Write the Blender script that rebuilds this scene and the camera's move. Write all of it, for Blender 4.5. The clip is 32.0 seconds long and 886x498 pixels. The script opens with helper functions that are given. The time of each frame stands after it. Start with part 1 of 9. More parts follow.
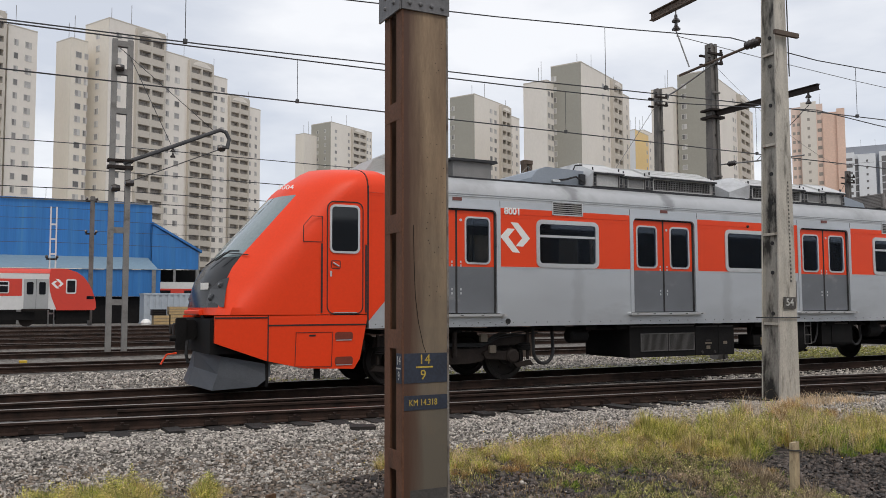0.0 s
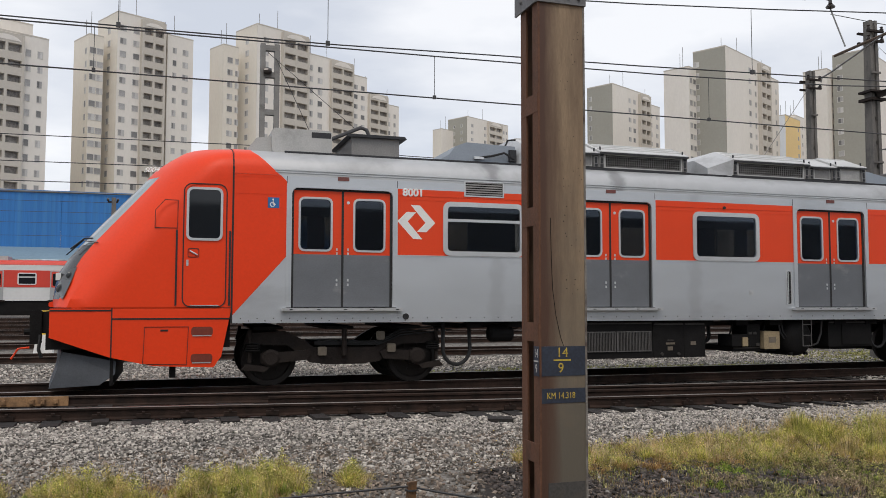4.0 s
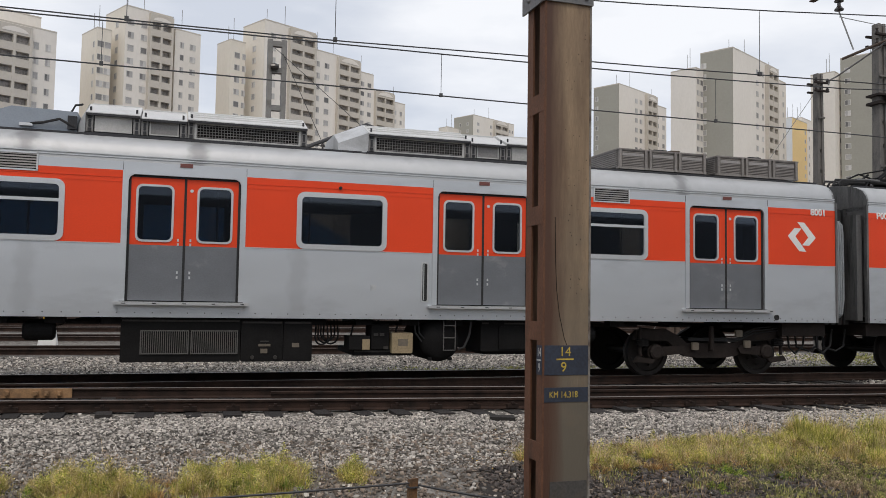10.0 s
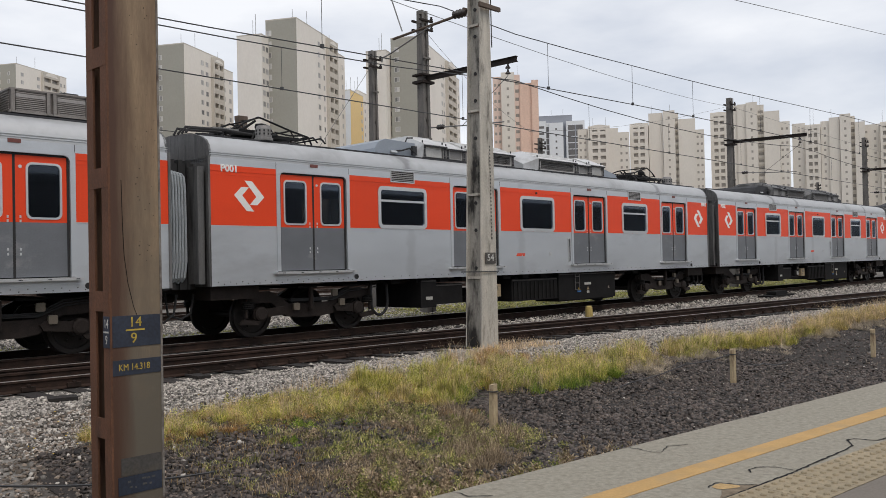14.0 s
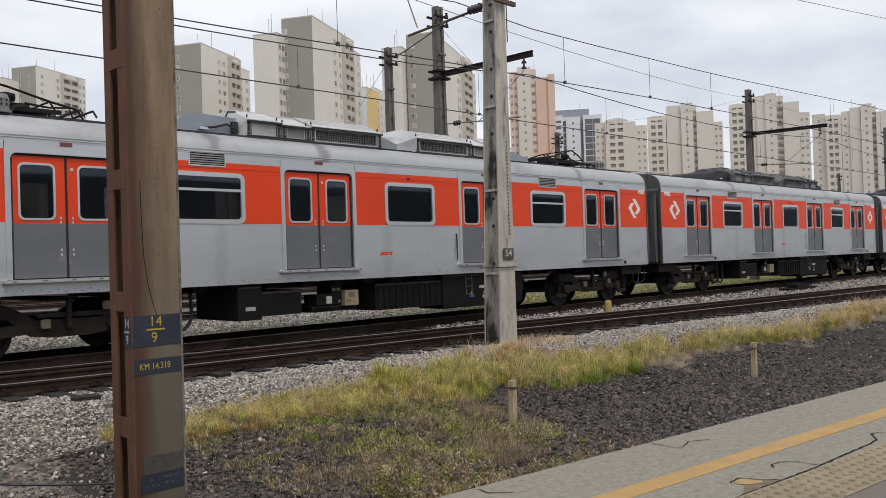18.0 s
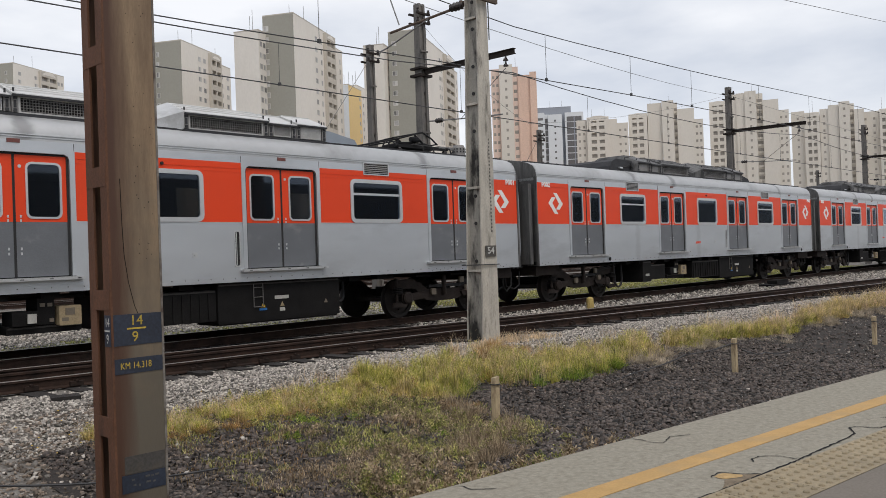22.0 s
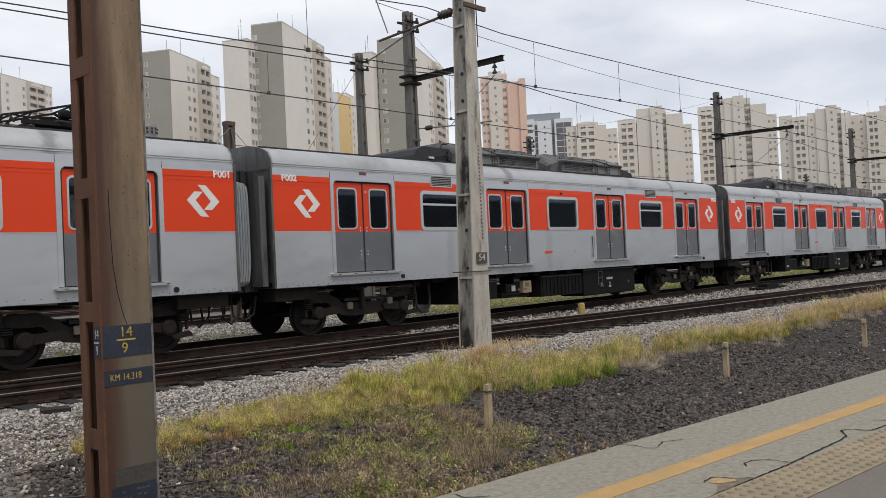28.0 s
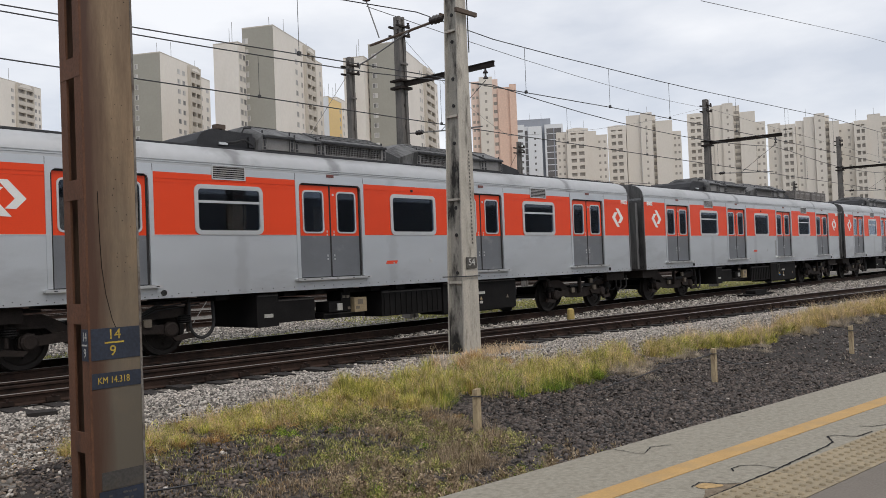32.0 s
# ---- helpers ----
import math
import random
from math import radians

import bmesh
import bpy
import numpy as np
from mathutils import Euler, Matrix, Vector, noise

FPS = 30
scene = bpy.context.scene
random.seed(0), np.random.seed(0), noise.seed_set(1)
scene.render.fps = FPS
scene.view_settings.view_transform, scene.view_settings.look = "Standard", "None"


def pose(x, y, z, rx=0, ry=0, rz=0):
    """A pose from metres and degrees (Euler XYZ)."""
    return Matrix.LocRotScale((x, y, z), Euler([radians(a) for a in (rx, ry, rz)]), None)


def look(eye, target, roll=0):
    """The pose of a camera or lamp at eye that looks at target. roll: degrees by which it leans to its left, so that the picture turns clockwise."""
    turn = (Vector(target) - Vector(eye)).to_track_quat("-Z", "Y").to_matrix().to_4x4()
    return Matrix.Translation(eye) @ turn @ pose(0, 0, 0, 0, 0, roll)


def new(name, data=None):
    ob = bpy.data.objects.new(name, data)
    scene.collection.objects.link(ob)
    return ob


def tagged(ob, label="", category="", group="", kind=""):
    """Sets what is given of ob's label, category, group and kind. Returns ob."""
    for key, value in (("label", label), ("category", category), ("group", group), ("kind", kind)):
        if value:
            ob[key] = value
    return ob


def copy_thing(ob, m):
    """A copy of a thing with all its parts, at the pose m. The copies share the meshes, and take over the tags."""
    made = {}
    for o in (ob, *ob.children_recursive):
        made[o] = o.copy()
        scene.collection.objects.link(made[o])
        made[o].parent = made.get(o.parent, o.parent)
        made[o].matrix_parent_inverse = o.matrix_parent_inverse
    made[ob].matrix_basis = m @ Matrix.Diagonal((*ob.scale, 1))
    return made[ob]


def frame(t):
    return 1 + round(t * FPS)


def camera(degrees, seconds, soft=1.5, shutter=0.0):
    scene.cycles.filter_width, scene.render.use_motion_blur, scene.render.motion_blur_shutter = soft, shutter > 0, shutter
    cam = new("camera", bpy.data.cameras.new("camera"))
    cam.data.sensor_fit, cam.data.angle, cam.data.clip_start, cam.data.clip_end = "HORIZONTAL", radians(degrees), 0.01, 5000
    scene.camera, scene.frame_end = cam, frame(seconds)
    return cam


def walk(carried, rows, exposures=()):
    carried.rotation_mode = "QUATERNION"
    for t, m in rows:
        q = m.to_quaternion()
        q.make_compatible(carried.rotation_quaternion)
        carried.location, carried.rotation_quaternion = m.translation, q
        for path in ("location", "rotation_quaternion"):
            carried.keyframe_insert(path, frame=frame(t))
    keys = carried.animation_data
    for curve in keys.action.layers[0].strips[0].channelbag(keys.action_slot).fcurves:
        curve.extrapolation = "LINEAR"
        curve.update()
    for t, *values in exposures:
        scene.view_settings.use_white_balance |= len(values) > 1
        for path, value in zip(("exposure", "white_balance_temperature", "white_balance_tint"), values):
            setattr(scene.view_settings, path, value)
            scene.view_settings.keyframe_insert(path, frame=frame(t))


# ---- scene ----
# Camera: a hand-held phone on the platform that turns and hardly shifts.
cam = camera(55.78, 32.0, soft=0.5)
TURNS = [
    (0.0, 0.028, 0.031, 1.476, 94.00, 0.21, -27.39),
    (0.5, 0.016, 0.014, 1.475, 93.86, 0.18, -25.33),
    (1.0, 0.019, 0.015, 1.476, 93.58, -0.00, -22.16),
    (1.5, 0.020, 0.018, 1.479, 93.47, 0.11, -20.25),
    (2.0, 0.014, 0.003, 1.471, 93.65, 0.04, -19.64),
    (2.5, 0.013, 0.000, 1.470, 93.71, 0.05, -19.36),
    (3.0, 0.013, 0.001, 1.470, 93.70, -0.02, -19.08),
    (3.5, 0.012, -0.002, 1.471, 93.63, -0.04, -18.51),
    (5.5, 0.016, 0.008, 1.473, 93.42, -0.24, -17.22),
    (6.0, 0.016, 0.007, 1.472, 93.39, -0.21, -16.93),
    (6.5, 0.011, -0.000, 1.470, 93.35, -0.29, -16.88),
    (7.0, 0.015, 0.006, 1.471, 93.37, -0.38, -16.91),
    (7.5, 0.014, 0.001, 1.470, 93.38, -0.45, -16.95),
    (8.0, 0.014, 0.003, 1.470, 93.39, -0.50, -17.01),
    (8.5, 0.017, 0.005, 1.470, 93.41, -0.57, -17.04),
    (9.0, 0.014, -0.002, 1.470, 93.38, -0.73, -17.17),
    (9.5, 0.015, 0.002, 1.470, 93.39, -0.81, -17.40),
    (10.0, 0.009, -0.007, 1.469, 93.42, -0.91, -17.81),
    (10.5, 0.009, -0.005, 1.470, 93.44, -0.97, -18.11),
    (11.0, 0.013, -0.003, 1.470, 93.49, -0.90, -18.52),
    (11.5, 0.014, 0.004, 1.473, 93.53, -0.57, -18.52),
    (12.0, 0.011, -0.004, 1.473, 93.49, -0.13, -18.52),
    (12.5, 0.002, -0.006, 1.469, 93.24, 0.42, -22.67),
    (13.0, -0.002, 0.013, 1.467, 92.42, 1.01, -34.83),
    (13.5, -0.013, 0.003, 1.467, 91.54, 1.23, -44.60),
    (14.0, -0.017, -0.004, 1.465, 90.94, 1.21, -46.61),
    (14.5, -0.013, 0.001, 1.466, 90.72, 1.25, -46.22),
    (16.5, -0.011, 0.002, 1.469, 90.63, 1.47, -45.59),
    (17.0, -0.010, 0.001, 1.470, 90.59, 1.61, -45.47),
    (17.5, -0.012, 0.001, 1.468, 90.63, 1.81, -45.44),
    (18.0, -0.010, 0.000, 1.470, 90.70, 1.83, -45.38),
    (18.5, -0.010, 0.001, 1.471, 90.71, 1.92, -45.33),
    (19.0, -0.013, -0.005, 1.468, 90.75, 1.97, -45.30),
    (19.5, -0.008, -0.002, 1.469, 90.78, 1.94, -45.23),
    (20.0, -0.008, -0.000, 1.472, 90.82, 1.93, -45.23),
    (20.5, -0.009, -0.003, 1.469, 90.74, 1.85, -45.37),
    (21.0, -0.011, -0.009, 1.469, 90.60, 1.83, -45.73),
    (21.5, -0.014, -0.004, 1.470, 90.56, 1.79, -46.25),
    (22.0, -0.013, -0.005, 1.469, 90.49, 2.03, -46.57),
    (22.5, -0.011, -0.007, 1.468, 90.48, 2.03, -46.82),
    (23.0, -0.010, -0.003, 1.471, 90.47, 2.03, -47.07),
    (23.5, -0.007, -0.000, 1.470, 90.48, 2.06, -47.33),
    (24.0, -0.010, -0.003, 1.469, 90.51, 2.13, -47.48),
    (24.5, -0.007, -0.003, 1.470, 90.58, 2.12, -47.56),
    (25.0, -0.010, -0.003, 1.470, 90.65, 2.11, -47.49),
    (25.5, -0.010, -0.008, 1.470, 90.69, 2.16, -47.46),
    (27.5, -0.006, -0.004, 1.471, 90.91, 2.63, -47.25),
    (28.0, -0.006, -0.003, 1.472, 90.95, 2.64, -47.17),
    (28.5, -0.005, -0.001, 1.470, 91.01, 2.63, -47.13),
    (29.0, -0.004, 0.001, 1.470, 91.11, 2.66, -47.06),
    (29.5, -0.005, -0.002, 1.470, 91.23, 2.73, -47.04),
    (30.0, -0.006, -0.004, 1.473, 91.24, 2.68, -47.02),
    (30.5, -0.006, -0.003, 1.470, 91.26, 2.60, -47.07),
    (31.0, -0.010, -0.011, 1.467, 91.24, 2.44, -47.22),
    (31.5, -0.014, -0.008, 1.469, 91.19, 2.38, -47.65),
    (32.0, -0.013, -0.007, 1.469, 91.25, 2.29, -47.88),
]
walk(cam, [(t, pose(*p)) for t, *p in TURNS])

# World: a bright, thinly overcast sky over a soft sun.
world = bpy.data.worlds.new("overcast_sky")
scene.world = world
world.use_nodes = True
wn, wl = world.node_tree.nodes, world.node_tree.links
wn.clear()
w_out, w_bg = wn.new("ShaderNodeOutputWorld"), wn.new("ShaderNodeBackground")
w_sky, w_mix, w_ramp = wn.new("ShaderNodeTexSky"), wn.new("ShaderNodeMixRGB"), wn.new("ShaderNodeValToRGB")
w_noise, w_map, w_co = wn.new("ShaderNodeTexNoise"), wn.new("ShaderNodeMapping"), wn.new("ShaderNodeTexCoord")
w_sky.sky_type, w_sky.sun_disc = "NISHITA", False
w_sky.sun_elevation, w_sky.sun_rotation = radians(58), radians(200)
w_scale = wn.new("ShaderNodeMixRGB")
w_scale.blend_type, w_scale.inputs[0].default_value, w_scale.inputs[2].default_value = "MULTIPLY", 1.0, (0.10, 0.10, 0.10, 1)
w_map.inputs["Scale"].default_value = (2.2, 2.2, 7.0)
w_noise.inputs["Scale"].default_value, w_noise.inputs["Detail"].default_value = 1.3, 6.0
w_ramp.color_ramp.elements[0].position, w_ramp.color_ramp.elements[1].position = 0.36, 0.62
w_ramp.color_ramp.elements[0].color, w_ramp.color_ramp.elements[1].color = (0.62, 0.655, 0.73, 1), (0.925, 0.932, 0.958, 1)
w_mix.inputs[0].default_value = 0.88
w_bg.inputs["Strength"].default_value = 1.085
wl.new(w_co.outputs["Generated"], w_map.inputs["Vector"])
wl.new(w_map.outputs["Vector"], w_noise.inputs["Vector"])
wl.new(w_noise.outputs["Fac"], w_ramp.inputs["Fac"])
wl.new(w_sky.outputs["Color"], w_scale.inputs[1])
wl.new(w_scale.outputs["Color"], w_mix.inputs[1])
wl.new(w_ramp.outputs["Color"], w_mix.inputs[2])
wl.new(w_mix.outputs["Color"], w_bg.inputs["Color"])
wl.new(w_bg.outputs["Background"], w_out.inputs["Surface"])

sun = new("sun", bpy.data.lights.new("sun", "SUN"))
sun.data.energy, sun.data.angle, sun.data.color = 1.3, radians(25), (1.0, 0.90, 0.80)
sun.matrix_world = look((-20, -60, 100), (0, 0, 0))
scene.view_settings.exposure = 0.04


# ---- materials ----
def material(name, color, rough=0.6, metal=0.0, vary=0.15, scale=6.0, fine=60.0, bump=0.0, stretch=(1, 1, 1), dirt=None, dirt_at=(0.55, 0.75),
             spec=0.5, island=0.0, each=0.0, coat=0.0):
    """A surface with two scales of tone, optional stains and relief. vary: how far the tone goes up and down."""
    m = bpy.data.materials.new(name)
    m.use_nodes = True
    n, l = m.node_tree.nodes, m.node_tree.links
    b = n["Principled BSDF"]
    b.inputs["Roughness"].default_value, b.inputs["Metallic"].default_value = rough, metal
    b.inputs["Specular IOR Level"].default_value, b.inputs["Coat Weight"].default_value = spec, coat
    co, mp = n.new("ShaderNodeTexCoord"), n.new("ShaderNodeMapping")
    mp.inputs["Scale"].default_value = stretch
    l.new(co.outputs["Object"], mp.inputs["Vector"])
    big, small = n.new("ShaderNodeTexNoise"), n.new("ShaderNodeTexNoise")
    for tex, s, d in ((big, scale, 5.0), (small, fine, 3.0)):
        tex.inputs["Scale"].default_value, tex.inputs["Detail"].default_value = s, d
        l.new(mp.outputs["Vector"], tex.inputs["Vector"])
    add = n.new("ShaderNodeMath")
    add.operation = "ADD"
    l.new(big.outputs["Fac"], add.inputs[0])
    l.new(small.outputs["Fac"], add.inputs[1])
    tone = n.new("ShaderNodeMapRange")
    tone.inputs["From Min"].default_value, tone.inputs["From Max"].default_value = 0.65, 1.35
    tone.inputs["To Min"].default_value, tone.inputs["To Max"].default_value = 1 - vary, 1 + vary
    l.new(add.outputs[0], tone.inputs["Value"])
    mul = n.new("ShaderNodeVectorMath")
    mul.operation = "SCALE"
    mul.inputs[0].default_value = color[:3]
    l.new(tone.outputs["Result"], mul.inputs["Scale"])
    last = mul.outputs["Vector"]
    if island or each:
        geo = n.new("ShaderNodeNewGeometry") if island else n.new("ShaderNodeObjectInfo")
        pick = geo.outputs["Random Per Island" if island else "Random"]
        r = n.new("ShaderNodeMapRange")
        r.inputs["To Min"].default_value, r.inputs["To Max"].default_value = 1 - (island or each), 1 + (island or each)
        l.new(pick, r.inputs["Value"])
        m2 = n.new("ShaderNodeVectorMath")
        m2.operation = "SCALE"
        l.new(last, m2.inputs[0])
        l.new(r.outputs["Result"], m2.inputs["Scale"])
        last = m2.outputs["Vector"]
    if dirt:
        st = n.new("ShaderNodeTexNoise")
        st.inputs["Scale"].default_value, st.inputs["Detail"].default_value, st.inputs["Roughness"].default_value = scale * 0.6, 8.0, 0.65
        l.new(mp.outputs["Vector"], st.inputs["Vector"])
        ramp = n.new("ShaderNodeMapRange")
        ramp.inputs["From Min"].default_value, ramp.inputs["From Max"].default_value = dirt_at
        l.new(st.outputs["Fac"], ramp.inputs["Value"])
        mix = n.new("ShaderNodeMixRGB")
        mix.inputs[2].default_value = (*dirt, 1)
        l.new(ramp.outputs["Result"], mix.inputs[0])
        l.new(last, mix.inputs[1])
        last = mix.outputs["Color"]
    l.new(last, b.inputs["Base Color"])
    if bump:
        bp = n.new("ShaderNodeBump")
        bp.inputs["Strength"].default_value, bp.inputs["Distance"].default_value = 1.0, bump
        l.new(add.outputs[0], bp.inputs["Height"])
        l.new(bp.outputs["Normal"], b.inputs["Normal"])
    return m


def glass(name, tint, rough=0.03, ior=1.55):
    """A tinted pane: part see-through, part mirror."""
    m = bpy.data.materials.new(name)
    m.use_nodes = True
    n, l = m.node_tree.nodes, m.node_tree.links
    n.clear()
    out, mix = n.new("ShaderNodeOutputMaterial"), n.new("ShaderNodeMixShader")
    tr, gl, fr = n.new("ShaderNodeBsdfTransparent"), n.new("ShaderNodeBsdfGlossy"), n.new("ShaderNodeFresnel")
    fr.inputs["IOR"].default_value = ior
    tr.inputs["Color"].default_value = (*tint, 1)
    gl.inputs["Roughness"].default_value = rough
    gl.inputs["Color"].default_value = (0.70, 0.82, 1.0, 1)
    l.new(fr.outputs["Fac"], mix.inputs[0])
    l.new(tr.outputs[0], mix.inputs[1])
    l.new(gl.outputs[0], mix.inputs[2])
    l.new(mix.outputs[0], out.inputs["Surface"])
    return m


STEEL = material("stainless_steel", (0.58, 0.605, 0.628), 0.42, 0.72, 0.07, 1.1, 60, 0.0, (0.7, 1.6, 2.2), (0.45, 0.465, 0.48), (0.52, 0.80))
STEEL_ROOF = material("stainless_roof", (0.46, 0.47, 0.48), 0.55, 0.5, 0.06, 0.7, 5, 0.0, (1, 1, 1), (0.24, 0.24, 0.24), (0.52, 0.76))
TRIM = material("bright_trim", (0.62, 0.63, 0.635), 0.35, 0.7, 0.08, 3, 40)
RED = material("red_paint", (0.77, 0.062, 0.014), 0.42, 0.0, 0.06, 0.8, 30, 0.0, (1, 1, 2), spec=0.3)
CAB_RED = material("cab_red_paint", (0.80, 0.052, 0.009), 0.42, 0.0, 0.05, 0.8, 25, 0.0, spec=0.28)
DOOR_GREY = material("door_grey", (0.18, 0.19, 0.205), 0.45, 0.5, 0.12, 2.0, 40, 0.0, (1, 1, 1.4), (0.30, 0.30, 0.30), (0.58, 0.72))
BLACK = material("black_paint", (0.018, 0.019, 0.021), 0.35, 0.0, 0.2, 4, 40, coat=0.2)
RUBBER = material("black_rubber", (0.02, 0.02, 0.021), 0.8, 0.0, 0.2, 8, 60)
GRIME = material("grimy_iron", (0.026, 0.020, 0.0175), 0.75, 0.2, 0.35, 5, 40, 0.004, dirt=(0.036, 0.027, 0.021), spec=0.25)
GRIME_DARK = material("dark_underframe", (0.012, 0.0115, 0.0115), 0.75, 0.0, 0.3, 4, 40, spec=0.12)
WHITE = material("white_paint", (0.78, 0.78, 0.76), 0.45, 0.0, 0.06, 4, 40)
YELLOW = material("yellow_paint", (0.62, 0.42, 0.035), 0.6, 0.0, 0.15, 8, 60)
BLUE = material("blue_sticker", (0.02, 0.13, 0.36), 0.5, 0.0, 0.05, 8, 60)
ROOFKIT = material("roof_unit_grey", (0.44, 0.435, 0.42), 0.5, 0.35, 0.15, 2.5, 40, 0.0, (1, 1, 1), (0.20, 0.195, 0.185), (0.55, 0.85))
RESISTOR = material("resistor_brown_grey", (0.225, 0.208, 0.195), 0.65, 0.2, 0.25, 4, 40)
RESISTOR_PALE = material("resistor_strip", (0.30, 0.285, 0.275), 0.6, 0.2, 0.2, 4, 40)
RESISTOR_DARK = material("resistor_core", (0.125, 0.113, 0.105), 0.8, 0.0, 0.2, 4, 40)
ROOFKIT_DARK = material("roof_unit_dark", (0.035, 0.036, 0.040), 0.65, 0.0, 0.3, 2.5, 40, spec=0.3)
ROOFBLUE = material("roof_unit_blue", (0.26, 0.295, 0.34), 0.5, 0.1, 0.1, 2, 40)
PANE = glass("tinted_window_glass", (0.33, 0.34, 0.365))
FAR_PANE = glass("clear_window_glass", (0.62, 0.59, 0.53))
# Lining near black: the dimness inside the cars is put into its colour.
LINING = material("dimmed_car_lining", (0.030, 0.031, 0.033), 0.6, 0.0, 0.1, 3, 30)
RUST = material("rusty_rail", (0.040, 0.024, 0.018), 0.85, 0.0, 0.3, 5, 60, 0.002, (1, 1, 1), (0.014, 0.0105, 0.009), (0.42, 0.68), spec=0.2)
YARD_RAIL = material("dull_yard_rail", (0.11, 0.095, 0.085), 0.6, 0.5, 0.2, 2, 40)
RAILTOP = material("worn_rail_head", (0.25, 0.225, 0.205), 0.38, 0.9, 0.15, 2, 40)
SLEEPER = material("old_wood_sleeper", (0.019, 0.0165, 0.015), 0.9, 0.0, 0.35, 8, 60, 0.006, (1, 4, 1), each=0.3)
BALLAST = material("ballast_bed", (0.20, 0.187, 0.168), 0.9, 0.0, 0.55, 9, 30, 0.03, dirt=(0.07, 0.058, 0.047), dirt_at=(0.42, 0.62))
STONE = material("crushed_stone", (0.340, 0.314, 0.281), 0.85, 0.0, 0.25, 14, 60, island=0.82)
STONE_BROWN = material("brown_stained_stone", (0.195, 0.157, 0.124), 0.88, 0.0, 0.2, 10, 60, island=0.65)
STONE_DARK = material("sooty_stone", (0.063, 0.050, 0.0425), 0.62, 0.0, 0.6, 5, 60, island=0.97)
SOIL = material("sooty_soil", (0.026, 0.021, 0.018), 0.95, 0.0, 0.5, 6, 50, 0.01)
CONCRETE = material("platform_concrete", (0.262, 0.243, 0.196), 0.88, 0.0, 0.30, 26, 140, 0.002, dirt=(0.185, 0.168, 0.130), dirt_at=(0.48, 0.70))
POLE_CONCRETE = material("pole_concrete", (0.46, 0.43, 0.375), 0.88, 0.0, 0.30, 2.6, 40, 0.005, (3.2, 3.2, 0.7), (0.075, 0.068, 0.058), (0.54, 0.70))
# Pole groove: soot streaks over a base darkened for the recess's shade.
POLE_RECESS = material("sooty_shaded_pole_recess", (0.30, 0.285, 0.25), 0.88, 0.0, 0.25, 2.0, 40, 0.005, (2.4, 2.4, 0.75), (0.020, 0.019, 0.017), (0.50, 0.64))
POLE_DARK = material("weathered_pole_concrete", (0.135, 0.125, 0.115), 0.85, 0.0, 0.25, 2.0, 40, 0.004, (2, 2, 0.8), (0.05, 0.05, 0.05), (0.52, 0.7))
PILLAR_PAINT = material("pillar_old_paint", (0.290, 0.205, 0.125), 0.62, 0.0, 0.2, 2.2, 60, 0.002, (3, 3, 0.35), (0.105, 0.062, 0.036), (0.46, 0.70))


def sooted(m, places, colour, strength):
    """Adds soft-edged soot runs across a car at some places along it."""
    n, l = m.node_tree.nodes, m.node_tree.links
    b = n["Principled BSDF"]
    last = b.inputs["Base Color"].links[0].from_socket
    co, sep, tex, wob = [n.new("ShaderNode" + k) for k in ("TexCoord", "SeparateXYZ", "TexNoise", "Math")]
    tex.inputs["Scale"].default_value, tex.inputs["Detail"].default_value = 4.0, 5.0
    l.new(co.outputs["Object"], sep.inputs[0])
    l.new(co.outputs["Object"], tex.inputs["Vector"])
    wob.operation, wob.inputs[1].default_value = "MULTIPLY_ADD", 0.30
    l.new(tex.outputs["Fac"], wob.inputs[0])
    l.new(sep.outputs["X"], wob.inputs[2])
    for p in places:
        off, far, ramp, mix = [n.new("ShaderNode" + k) for k in ("Math", "Math", "MapRange", "MixRGB")]
        off.operation, off.inputs[1].default_value = "SUBTRACT", p + 0.15
        far.operation = "ABSOLUTE"
        l.new(wob.outputs[0], off.inputs[0])
        l.new(off.outputs[0], far.inputs[0])
        ramp.interpolation_type = "SMOOTHSTEP"
        for k, v in (("From Min", 0.22), ("From Max", 0.03), ("To Min", 0.0), ("To Max", strength)):
            ramp.inputs[k].default_value = v
        l.new(far.outputs[0], ramp.inputs["Value"])
        mix.inputs[2].default_value = (*colour, 1)
        l.new(ramp.outputs["Result"], mix.inputs[0])
        l.new(last, mix.inputs[1])
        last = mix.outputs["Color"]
    l.new(last, b.inputs["Base Color"])


sooted(STEEL, (-4.97, -0.75), (0.22, 0.22, 0.22), 0.18)
sooted(STEEL_ROOF, (-5.05, -2.42, 6.83), (0.12, 0.12, 0.12), 0.55)


